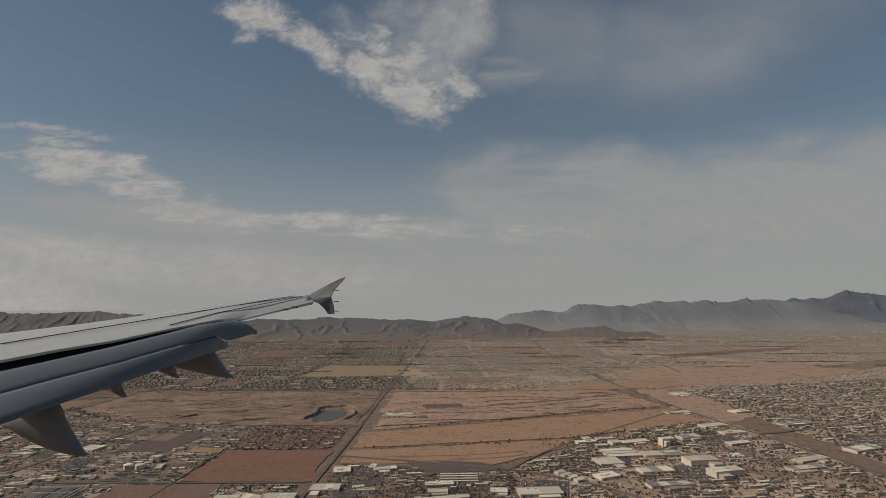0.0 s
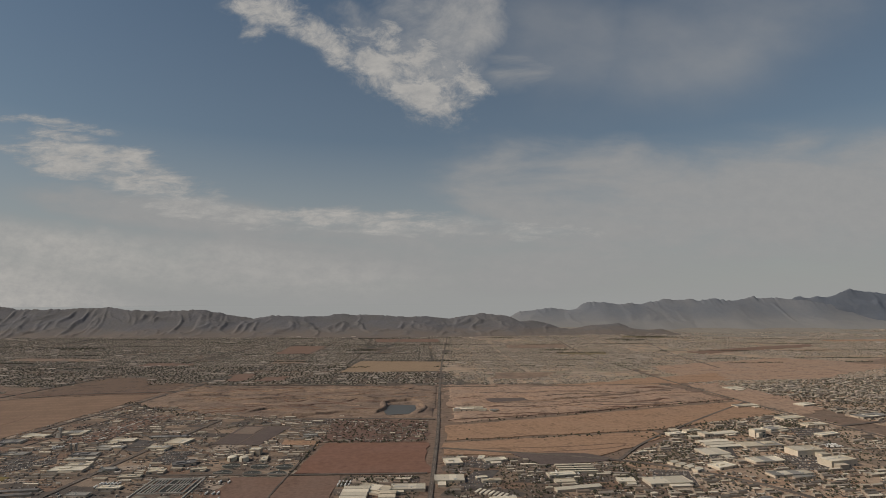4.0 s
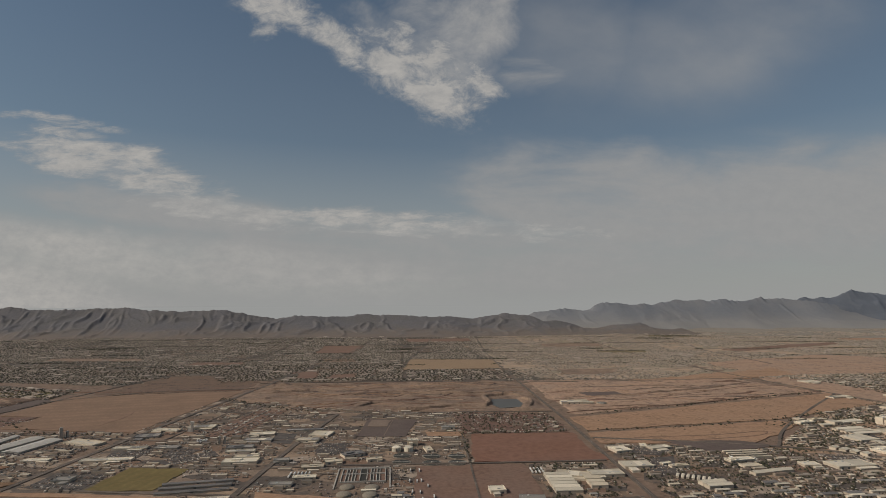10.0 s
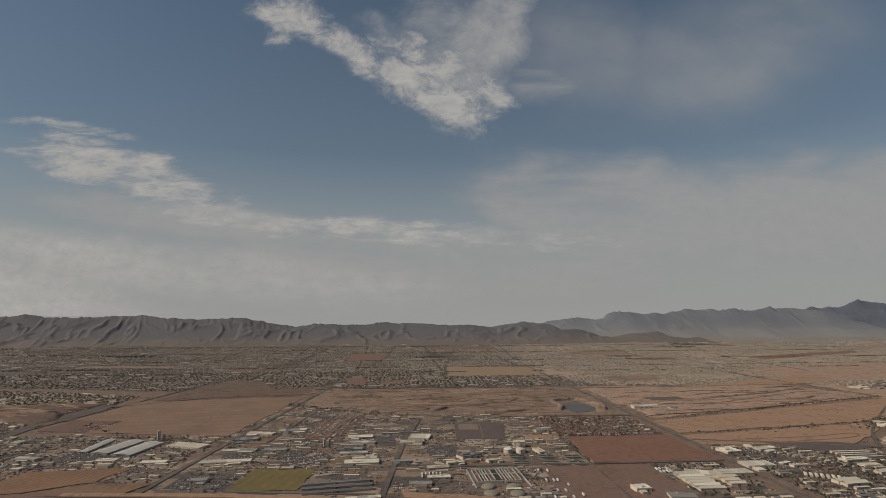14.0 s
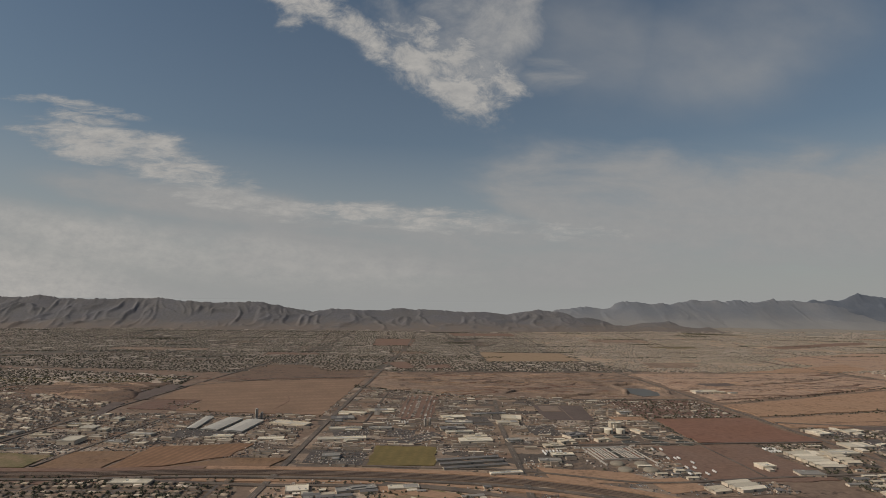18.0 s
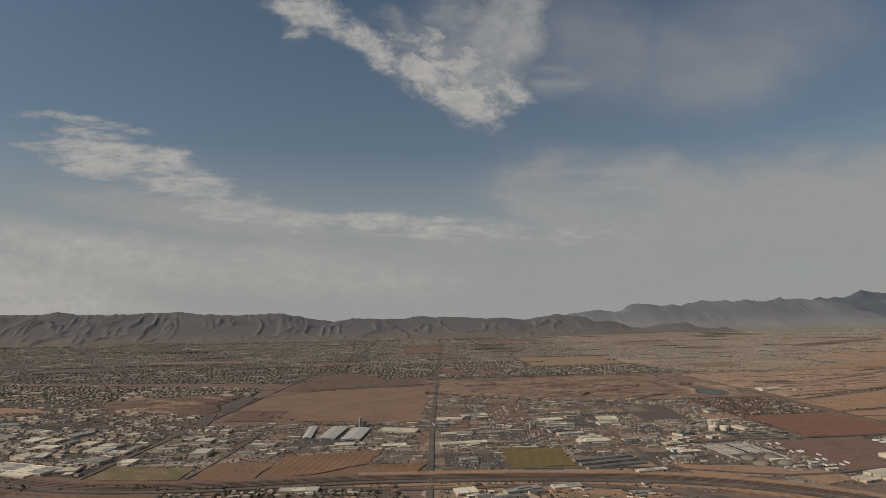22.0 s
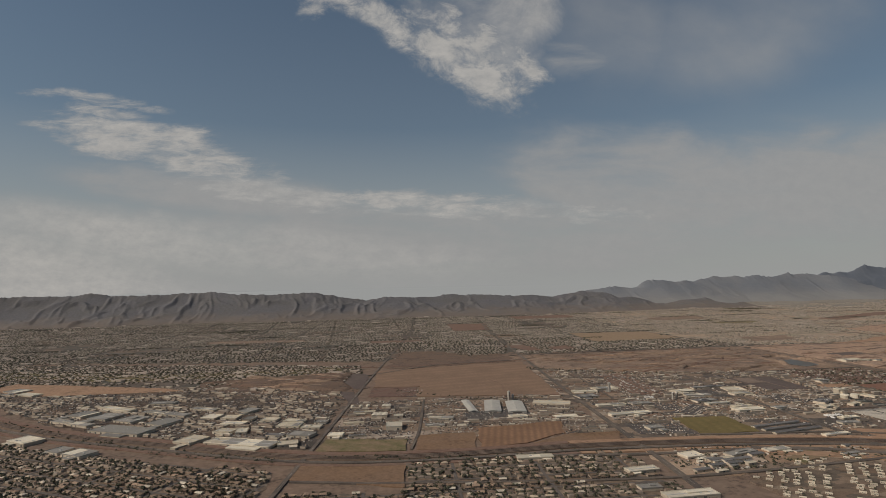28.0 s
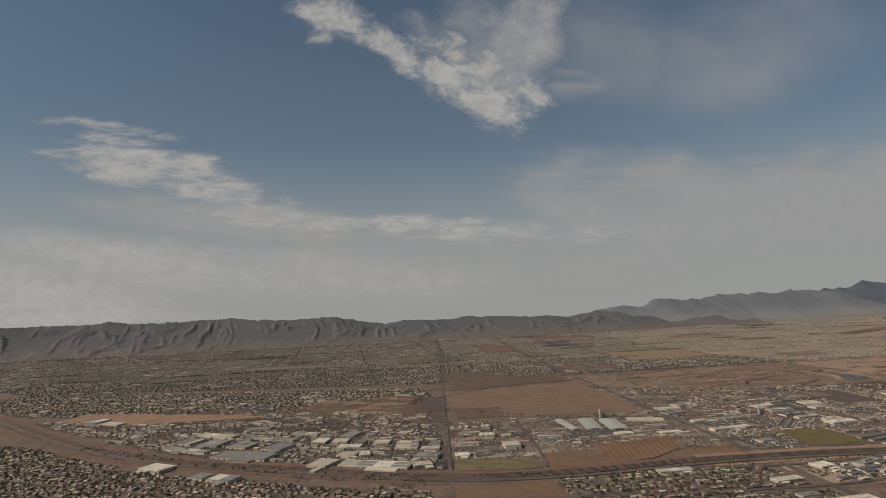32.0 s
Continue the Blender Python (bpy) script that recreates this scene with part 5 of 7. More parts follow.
def yard_rows(outline, turn, pitch):
    """Work yards laid out in rows: long and short sheds, and lines of goods between gaps."""
    ox, oy = np.array([p[0] for p in outline]), np.array([p[1] for p in outline])
    cx, cy, R = ox.mean(), oy.mean(), math.hypot(np.ptp(ox), np.ptp(oy)) / 2 + 10
    c, s = math.cos(radians(turn)), math.sin(radians(turn))
    sheds_, goods_ = [], []
    v = -R
    while v < R:
        u = -R + RNG.uniform(0, 8)
        lot = RNG.uniform()
        while u < R:
            if RNG.uniform() < 0.12:
                lot = RNG.uniform()
            kind = RNG.uniform()
            if kind < 0.26:
                w = RNG.uniform(6, 17); sheds_.append((u + w / 2, v, w, RNG.uniform(3.2, min(6.5, pitch * 0.7)), RNG.uniform(1.6, 2.8)))
            elif kind < 0.46:
                w = RNG.uniform(3.5, 8); sheds_.append((u + w / 2, v + RNG.uniform(-1.5, 1.5), w, RNG.uniform(2.4, 4.5), RNG.uniform(1.1, 2.2)))
            elif kind < 0.72:
                k = RNG.integers(3, 9); w = k * 1.7
                for q in range(k):
                    goods_.append((u + q * 1.7, v + RNG.uniform(-0.5, 0.5), 0.9, RNG.uniform(1.6, 3.4), RNG.uniform(0.5, 1.1)))
            elif kind < 0.88:
                w = RNG.uniform(3, 9); goods_.append((u + w / 2, v, w, RNG.uniform(0.7, 1.5), RNG.uniform(0.5, 1.2)))
            else:
                w = RNG.uniform(4, 16)
            u += w + RNG.uniform(1.5, 4.5)
        v += pitch * RNG.uniform(0.75, 1.25)
    done = []
    for rows_ in (sheds_, goods_):
        a = np.array(rows_)
        if turn == 1:                        # the salvage yard holds vehicles and scrap, few sheds
            a = a[a[:, 2] < 7.5]
        x, y = cx + c * a[:, 0] - s * a[:, 1], cy + s * a[:, 0] + c * a[:, 1]
        ok = inside(x, y, outline) & ~blocked(x, y)
        ok &= np.array([noise.noise(Vector((p * 0.022, q * 0.03, 1.7))) > -0.14 for p, q in zip(x, y)])
        for k in (-0.5, 0.5):
            ok &= ~blocked(x + c * a[:, 2] * k, y + s * a[:, 2] * k)
        done.append(np.column_stack([x[ok], y[ok], a[ok, 2:], np.full(ok.sum(), turn)]))
    return done


def shed_kind(i):
    rng = random.Random(90 + i)
    w, d, h = (5, 7, 10, 14, 18, 6, 9, 13)[i], rng.uniform(3, 5.5), rng.uniform(1.5, 2.4)
    roof = (WHITE, GREY, TAN, DARK, GREY, DARK, TAN, WHITE)[i]
    tone = ("white", "grey", "tan", "dark", "grey", "dark", "tan", "white")[i]
    t = thing("shed", 0, 0, -50, 0, f"small workshop shed with a {tone} roof", "shed", "yard sheds")
    part("wall", box(bmesh.new(), -w / 2, w / 2, -d / 2, d / 2, -0.3, h), WALL, t)
    part("roof", gable(bmesh.new(), w, d, h + 0.05, d * 0.1, 0.25), roof, t)
    part("door", box(bmesh.new(), -0.7, 0.7, -d / 2 - 0.08, -d / 2 + 0.08, 0, h * 0.75), DOOR, t)
    return t


TURNS = (-28, -9, -1, 0, 1, 0, 4, 9, 14, 8)
sheds_all, goods_all = [], []
for outline, turn in zip(WORKS, TURNS):
    a, b = yard_rows(outline, turn, 6.6)
    sheds_all.append(a); goods_all.append(b)
sheds_all, goods_all = np.concatenate(sheds_all), np.concatenate(goods_all)
order = np.argsort(sheds_all[:, 1])
near_, rest_ = order[:300], order[300:]
place([shed_kind(i) for i in range(8)], sheds_all[near_, 0], sheds_all[near_, 1], sheds_all[near_, 5])
q = sheds_all[rest_]
box_crowd("sheds", q[:, 0], q[:, 1], q[:, 2], q[:, 3], q[:, 4], np.radians(q[:, 5]), [CITYWALL, YARDROOF], "many small sheds and workshops with pale and grey roofs", "sheds")
q = goods_all
box_crowd("yard_goods", q[:, 0], q[:, 1], q[:, 2], q[:, 3], q[:, 4], np.radians(q[:, 5]), [JUNK, JUNK], "lines of vehicles, goods and scrap in work yards", "yard goods")
gx_, gy_ = [], []
for k, outline in enumerate(WORKS):
    area = abs(sum(x0 * y1 - x1 * y0 for (x0, y0), (x1, y1) in zip(outline, outline[1:] + outline[:1]))) / 2
    x, y = scatter(int(area / (28 if k > 6 else 45 if k == 4 else 23)), outline)
    gx_.append(x); gy_.append(y)
gx_, gy_ = np.concatenate(gx_), np.concatenate(gy_)
half = len(gx_) // 7
n = len(gx_) - 2 * half
tree_crowd("yard_trees", gx_[2 * half:], gy_[2 * half:], RNG.uniform(0.8, 1.7, n), RNG.uniform(1.4, 2.8, n), LEAF, "scattered dark green trees between the yards", "trees")
box_crowd("crates", gx_[:half], gy_[:half], RNG.uniform(0.6, 2.2, half), RNG.uniform(0.6, 1.4, half), RNG.uniform(0.4, 1.0, half), np.radians(RNG.uniform(0, 90, half)), [JUNK, JUNK], "loose crates, scrap and pallets in yards", "yard goods")
small_x, small_y = [], []
for k, outline in enumerate(WORKS):
    area = abs(sum(x0 * y1 - x1 * y0 for (x0, y0), (x1, y1) in zip(outline, outline[1:] + outline[:1]))) / 2
    x, y = scatter(int(area / 34), outline)
    keep_ = np.array([noise.noise(Vector((p * 0.03, q * 0.03, 7.7))) for p, q in zip(x, y)]) > -0.05
    small_x.append(x[keep_]); small_y.append(y[keep_])
small_x, small_y = np.concatenate(small_x), np.concatenate(small_y)
n = len(small_x)
box_crowd("containers", small_x, small_y, RNG.uniform(0.8, 3.6, n), RNG.uniform(0.7, 1.3, n), RNG.uniform(0.5, 1.3, n), np.radians(RNG.choice([0.0, 90.0, 4.0, 94.0], n)), [JUNK, JUNK], "small containers, trucks and stacks standing about work yards", "yard goods")
c = gx_[half:2 * half], gy_[half:2 * half]
pick = np.argsort(c[1])[:150]
place([car_kind(i) for i in range(4)], c[0][pick], c[1][pick], RNG.choice([0, 90, 5, 85], 150))
px, py = [], []
for x0, y0, nx, ny in ((-700, 550, 9, 2), (-560, 520, 8, 2), (-640, 700, 8, 2), (-250, 560, 6, 2), (-20, 590, 7, 2), (-480, 560, 6, 2), (330, 690, 6, 2)):
    for i in range(nx):
        for j in range(ny):
            px.append(x0 + 3.6 * i); py.append(y0 + 9 * j)
for x0, y0 in ((-363, 573), (-354, 572), (-363, 540), (-356, 539), (-352, 540), (-360, 510), (-353, 509), (-367, 492), (-351, 491), (-346, 525), (-341, 497)):
    px.append(x0); py.append(y0)
px, py = np.array(px, float), np.array(py, float)
ok = ~blocked(px, py) | ((px > -368) & (px < -340) & (py < 590))
place([trailer_kind(i) for i in range(2)], px[ok], py[ok], np.full(ok.sum(), 90.0))

# uneven quarried land and dry river bed
LAND = []


def height_at(x, y):
    """The height of the uneven land at a place, or of the flat plain outside it."""
    for x0, x1, y0, y1, Z in LAND:
        if x0 <= x <= x1 and y0 <= y <= y1:
            ny, nx = Z.shape
            return max(0.0, float(Z[min(ny - 1, round((y - y0) / (y1 - y0) * (ny - 1))), min(nx - 1, round((x - x0) / (x1 - x0) * (nx - 1)))]))
    return 0.0


def track(pts, width, material, label):
    """A dirt track that lies on the uneven land."""
    line = smooth_line(pts, 5.0)
    hs = [max(0.95, height_at(p.x, p.y) + 0.3) for p in line]
    hs = [max(hs[max(0, i - 1):i + 2]) for i in range(len(hs))]
    bm = bmesh.new()
    rows_ = []
    for i, p in enumerate(line):
        d = (line[min(i + 1, len(line) - 1)] - line[max(i - 1, 0)]).normalized()
        s, w = Vector((-d.y, d.x, 0)), width * (1 + 0.5 * noise.noise(p * 0.05)) / 2
        rows_.append([bm.verts.new((p.x + s.x * w * k, p.y + s.y * w * k, hs[i] - dz)) for k, dz in ((-1.3, 1.2), (-1, 0), (1, 0), (1.3, 1.2))])
    for a, b in zip(rows_, rows_[1:]):
        for j in range(3):
            bm.faces.new((a[j], a[j + 1], b[j + 1], b[j]))
    bmesh.ops.recalc_face_normals(bm, faces=bm.faces)
    tagged(part("track", bm, material), label, "track", kind="structure")


def rough_land(x0, x1, y0, y1, outline, height, material, label, seed):
    nx, ny = int((x1 - x0) / 4) + 1, int((y1 - y0) / 4) + 1
    X, Y = np.meshgrid(np.linspace(x0, x1, nx), np.linspace(y0, y1, ny))
    free = inside(X.ravel(), Y.ravel(), outline) & ~blocked(X.ravel(), Y.ravel())
    soft_ = free.reshape(ny, nx).astype(float)
    for _ in range(3):
        q = np.pad(soft_, 1)
        soft_ = np.minimum(soft_, (q[:-2, 1:-1] + q[2:, 1:-1] + q[1:-1, :-2] + q[1:-1, 2:] + q[1:-1, 1:-1]) / 5)
    Z = np.zeros((ny, nx))
    for j in range(ny):
        for i in range(nx):
            x, y = X[j, i], Y[j, i]
            w = 25 * noise.noise(Vector((x * 0.008, y * 0.012, seed)))
            a = noise.noise(Vector((x * 0.006, (y + w) * 0.02, seed + 1)))
            b = 1 - 2 * abs(noise.noise(Vector((x * 0.011, (y + w) * 0.03, seed + 2))))
            c = noise.noise(Vector((x * 0.06, y * 0.06, seed + 3)))
            Z[j, i] = max(0.0, 0.35 + 0.5 * a + 0.45 * max(0.0, b - 0.35) * 2 + 0.12 * c) * height
    Z = Z * soft_ ** 1.5 + np.where(soft_ > 0.02, 0.62, -0.4)
    LAND.append((x0, x1, y0, y1, Z))
    v = np.stack([X.ravel(), Y.ravel(), Z.ravel()], 1)
    a = np.array([[j * nx + i for i in range(nx - 1)] for j in range(ny - 1)]).ravel()
    f = np.stack([a, a + 1, a + 1 + nx, a + nx], 1)
    tagged(new("ground_relief", from_arrays("ground_relief", v, f.ravel(), np.full(len(f), 4), material)), label, "ground", kind="structure")


rough_land(-700, -140, 868, 1192, [(-692, 1185), (-145, 1175), (-145, 875), (-240, 866), (-470, 886), (-685, 1004)], 3.4, PIT, "uneven quarried sandy land with banks", 2.0)
rough_land(-130, 400, 830, 1200, [(-125, 1192), (325, 1175), (375, 1015), (-118, 850)], 2.2, DIRT, "rough desert land cut by dry channels", 5.0)
rough_land(-1300, -1000, 800, 1052, [(-1290, 1000), (-1025, 1045), (-1012, 900), (-1036, 860), (-1200, 940)], 4.5, BADLAND, "eroded brown badland with mounds", 8.0)

def slope_height(x, y):
    """The plain is flat near by and rises gently towards the foot of the mountains."""
    f_ = np.clip((y - 2420) / 840, 0, None)
    far = 34 * f_ ** 1.1 * np.clip((x - 330) / 700, 0, 1)
    fan = np.clip(y - 1900, 0, 640) * 0.048 * np.clip((1500 - x) / 900, 0, 1)
    return -0.5 + np.maximum(far, fan)


def lift(ob):
    """Sets a crowd of things onto the slope."""
    me = ob.data
    co = np.empty(len(me.vertices) * 3, np.float32)
    me.vertices.foreach_get("co", co)
    co = co.reshape(-1, 3)
    co[:, 2] += np.maximum(0.0, slope_height(co[:, 0], co[:, 1]) + 0.5)
    me.vertices.foreach_set("co", co.ravel())
    me.update()


# the town farther off
FAR_TOWN = (
    ([(-690, 1430), (340, 1380), (350, 1190), (150, 1200), (-680, 1215)], 9.0, 8.5, 8, 4, 0, 0.95),
    ([(-2900, 2450), (1100, 2450), (500, 1700), (340, 1390), (-640, 1440), (-694, 1235), (-1000, 1195), (-1900, 1400)], 8.8, 8.4, 27, 5, 2, 0.95),
    ([(360, 1230), (420, 1700), (1000, 2420), (2300, 2440), (2600, 2200), (1400, 1250), (700, 950)], 8.8, 8.4, 29, 5, 6, 0.66),
    ([(-1900, 1400), (-1020, 1130), (-1010, 950), (-1300, 860), (-1560, 1010), (-1900, 1180)], 9.0, 8.5, 8, 4, -25, 0.9),
)
LOTS = (([(-664, 1394), (-601, 1390), (-584, 1277), (-631, 1262)], BROWNSOIL), ([(-641, 1705), (-554, 1698), (-540, 1617), (-622, 1609)], PIT), ([(-5, 1386), (145, 1395), (100, 1294), (-25, 1285)], PIT),
        ([(-709, 2103), (-559, 2093), (-584, 1883), (-709, 1889)], BROWNSOIL), ([(64, 1165), (534, 1368), (502, 1240), (58, 1093)], SAND),
        ) + (([(700, 1900), (1300, 2150), (1250, 2060), (720, 1830)], BROWNSOIL), ([(-1500, 1800), (-1200, 1760), (-1180, 1690), (-1480, 1720)], PIT), ([(-1000, 1640), (-850, 1620), (-840, 1560), (-1000, 1570)], BROWNSOIL),
        ([(1000, 1560), (1400, 1780), (1480, 1720), (1080, 1500)], PIT), ([(100, 2100), (330, 2120), (320, 2020), (100, 2000)], PIT), ([(-420, 2300), (-150, 2310), (-150, 2200), (-400, 2200)], BROWNSOIL), ([(250, 1900), (420, 1910), (410, 1830), (250, 1830)], GRASS), ([(640, 2390), (820, 2400), (800, 2330), (620, 2320)], GRASS), ([(1500, 2400), (2100, 2430), (2150, 2330), (1480, 2310)], SAND))
for outline, soil in LOTS:
    sheet("field", outline, 0.24, soil, "bare open lot inside the town", "field", ragged=10)
for outline, *_ in FAR_TOWN:
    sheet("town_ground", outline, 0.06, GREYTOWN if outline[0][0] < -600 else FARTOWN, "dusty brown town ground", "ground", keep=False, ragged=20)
sheet("town_ground", [(-150, 1895), (640, 1895), (500, 1700), (350, 1400), (345, 1210), (-60, 1215), (-130, 1420)], 0.1, FARTOWN, "sandy town ground, paled by painted haze", "ground", keep=False, ragged=20)

sheet("field", [(385, 1190), (440, 1225), (520, 1150), (520, 960), (445, 885), (392, 905), (385, 1010)], 0.12, DIRT, "open brown desert between roads", "field", keep=False, ragged=8)
sheet("field", [(-955, 1205), (-930, 1330), (-860, 1335), (-705, 1235), (-702, 1112), (-960, 1075)], 0.14, BADLAND, "brown scrubland beyond the fallow field", "field", keep=False, ragged=12)


def rising_town():
    """The town's ground where the plain climbs to the ridge."""
    xs_, ys_ = np.linspace(-4600, 1500, 123), np.linspace(1900, 2480, 24)
    X, Y = np.meshgrid(xs_, ys_)
    nx, ny = len(xs_), len(ys_)
    a = (np.arange(ny - 1)[:, None] * nx + np.arange(nx - 1)[None]).ravel()
    f = np.stack([a, a + 1, a + 1 + nx, a + nx], 1)
    v = np.stack([X.ravel(), Y.ravel(), (slope_height(X, Y) + 0.6).ravel()], 1)
    pale = (v[a, 0] > -160 + 60 * np.sin(v[a, 1] / 37.0)).astype(int)
    tagged(new("ground_fan", from_arrays("ground_fan", v, f.ravel(), np.full(len(f), 4), GREYTOWN, [GREYTOWN, FARTOWN], pale)), "brown town ground climbing gently to the ridge", "ground", kind="structure")


rising_town()
for x0, x1, y_ in ((-2600, 330, 1655), (-2700, 420, 1880), (-2800, 900, 2110), (-2900, 1200, 2330), (420, 1900, 1690), (600, 2200, 1930), (800, 2500, 2180)):
    ribbon("road", [(x0, y_ - 12), ((x0 + x1) / 2, y_ + 4), (x1, y_ + 20)], 4.0, 0.4, LANE, "long grey avenue across the town", "road", keep=11)
for x_ in (-1720, -1280, -400, 590):
    ribbon("road", [(x_, 1460 if x_ > -900 else 1330), (x_ + 30, 1800), (x_ + 75, 2150), (x_ + 110, 2440)], 3.6, 0.4, LANE, "long grey avenue across the town", "road", keep=11)
for ob in [o for o in scene.objects if o.type == "MESH" and o.name.split(".")[0] in ("road", "centre_line", "field", "town_ground") and not o.name.startswith("town")]:
    if max(v.co.y for v in ob.data.vertices) > 1900:
        lift(ob)
fx, fy, fr = [], [], []
for outline, gx, gy, a, b, turn, share in FAR_TOWN:
    x, y = blocks(outline, gx, gy, a, b, turn, 0.42)
    patch = np.array([noise.noise(Vector((p * 0.004, q * 0.004, 3.0))) for p, q in zip(x, y)])
    ok = RNG.random(len(x)) < share - 0.1 + patch * 1.7
    fx.append(x[ok]); fy.append(y[ok]); fr.append(np.full(ok.sum(), turn))
fx, fy, fr = np.concatenate(fx), np.concatenate(fy), np.concatenate(fr)
n = len(fx)
large = RNG.random(n) < 0.03
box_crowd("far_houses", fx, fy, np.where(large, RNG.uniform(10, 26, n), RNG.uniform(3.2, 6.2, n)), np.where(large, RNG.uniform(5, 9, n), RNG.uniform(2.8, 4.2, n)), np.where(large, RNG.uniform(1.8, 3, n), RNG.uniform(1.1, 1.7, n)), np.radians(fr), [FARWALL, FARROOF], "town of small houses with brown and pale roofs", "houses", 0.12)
lift(bpy.data.objects["far_houses"])
count_ = np.where(fx < -150, 5, 3)           # more trees in the western blocks, added to darken them
n = int(count_.sum())
fx2, fy2 = np.repeat(fx, count_) + RNG.uniform(-7, 7, n), np.repeat(fy, count_) + RNG.uniform(-7, 7, n)
near_ = (fx2 < -120) & (fy2 < 1560)
for name_, pick, leaf, label in (("far_trees", ~near_, HAZED_LEAF, "town trees, pale green with painted haze"), ("town_trees", near_, LEAF, "town trees, dark dusty green")):
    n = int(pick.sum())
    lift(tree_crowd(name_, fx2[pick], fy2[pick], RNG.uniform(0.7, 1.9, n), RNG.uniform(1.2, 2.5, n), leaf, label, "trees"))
# lines of street trees and groves across the far town
tx_, ty_ = [], []
for x0, x1, y_ in ((-2400, 400, 1500), (-2600, 330, 1640), (-2700, 420, 1868), (300, 1300, 1560), (-2800, 900, 2100), (-2900, 1200, 2320), (420, 1900, 1680), (600, 2200, 1915), (800, 2500, 2165)):
    q = RNG.uniform(x0, x1, int((x1 - x0) / 2.2))
    q = q[np.array([noise.noise(Vector((a * 0.006, y_ * 0.1, 9.0))) for a in q]) > 0.02]
    tx_.append(q); ty_.append(y_ + 20 * (q - x0) / (x1 - x0) + RNG.normal(0, 5, len(q)))
for x_, y_, w_, d_, k in ((610, 2250, 90, 40, 420), (780, 2380, 110, 22, 300), (1350, 2400, 160, 18, 300), (-420, 1980, 70, 25, 200), (-980, 2200, 110, 26, 320), (-1500, 2050, 120, 30, 350), (260, 1960, 60, 16, 140)):
    tx_.append(RNG.normal(x_, w_ * 0.5, k)); ty_.append(RNG.normal(y_, d_ * 0.5, k))
tx_, ty_ = np.concatenate(tx_), np.concatenate(ty_)
n = len(tx_)
lift(tree_crowd("avenue_trees", tx_, ty_, RNG.uniform(1.2, 2.6, n), RNG.uniform(1.6, 3.2, n), LEAF, "lines and groves of dark green town trees", "trees"))
# banks, tracks and hedges on the open land
def bank(pts, width, height, material, label):
    line = smooth_line(pts, 7.0)
    bm = bmesh.new()
    rows_ = []
    for i, p in enumerate(line):
        d = (line[min(i + 1, len(line) - 1)] - line[max(i - 1, 0)]).normalized()
        s = Vector((-d.y, d.x, 0))
        k = 1 + 0.5 * noise.noise(p * 0.06)
        hgt = height * (0.7 + 0.6 * noise.noise(p * 0.05 + Vector((9, 0, 0)))) * min(1, i / 3, (len(line) - 1 - i) / 3)
        rows_.append([bm.verts.new(p + s * width * k * a + Vector((0, 0, hgt * z + 0.05 + height_at(p.x, p.y) * (1 if z > 0 else 0.6)))) for a, z in ((-0.5, -0.1), (-0.22, 0.8), (0.05, 1.0), (0.3, 0.6), (0.5, -0.1))])
    for a, b_ in zip(rows_, rows_[1:]):
        for j in range(4):
            bm.faces.new((a[j], a[j + 1], b_[j + 1], b_[j]))
    bmesh.ops.recalc_face_normals(bm, faces=bm.faces)
    ob = part("earth_bank", bm, material)
    tagged(ob, label, "earth bank", kind="structure")


for pts, w, h_ in (([(-405, 888), (-352, 883), (-300, 905), (-254, 899)], 9, 3.5), ([(-254, 899), (-237, 940), (-240, 990), (-198, 1010), (-170, 990)], 12, 5.0), ([(-488, 1020), (-395, 1051), (-282, 1027), (-216, 1041)], 10, 2.5),
                   ([(-180, 980), (-168, 930), (-182, 890)], 9, 4.0)) + (
                   ([(-700, 1160), (-690, 1150)], 6, 1.0), ([(-460, 900), (-430, 930), (-400, 925)], 12, 4.5), ([(-680, 1150), (-500, 1140), (-300, 1110), (-160, 1120)], 9, 2.0), ([(-60, 980), (60, 1010), (200, 1060), (330, 1130)], 8, 2.0),
                   ([(-640, 1060), (-560, 1080), (-520, 1060)], 12, 3.0), ([(-1230, 1020), (-1150, 990), (-1090, 1000)], 12, 4.0), ([(-1120, 950), (-1070, 930), (-1040, 940)], 10, 3.5), ([(-1180, 930), (-1130, 900), (-1080, 880)], 10, 3.0)):
    bank(pts, w, h_ * 1.25, PIT, "uneven bank of dug earth")
heap = random.Random(12)
for (x0, x1, y0, y1), k in (((-660, -170, 900, 1160), 46), ((-100, 320, 900, 1160), 22), ((-1250, -1045, 890, 1020), 26)):
    for _ in range(k):
        a, b, q, r = heap.uniform(x0, x1), heap.uniform(y0, y1), heap.uniform(9, 42), heap.uniform(-0.35, 0.35)
        ends_ = [(a - q, b - q * r), (a, b + heap.uniform(-5, 5)), (a + q, b + q * r)]
        if blocked(np.array([p[0] for p in ends_]), np.array([p[1] for p in ends_])).any():
            continue
        bank(ends_, heap.uniform(4, 9), heap.uniform(1.2, 3.0), heap.choice((PIT, BROWNSOIL, DIRT)), "low uneven heap of dug earth")
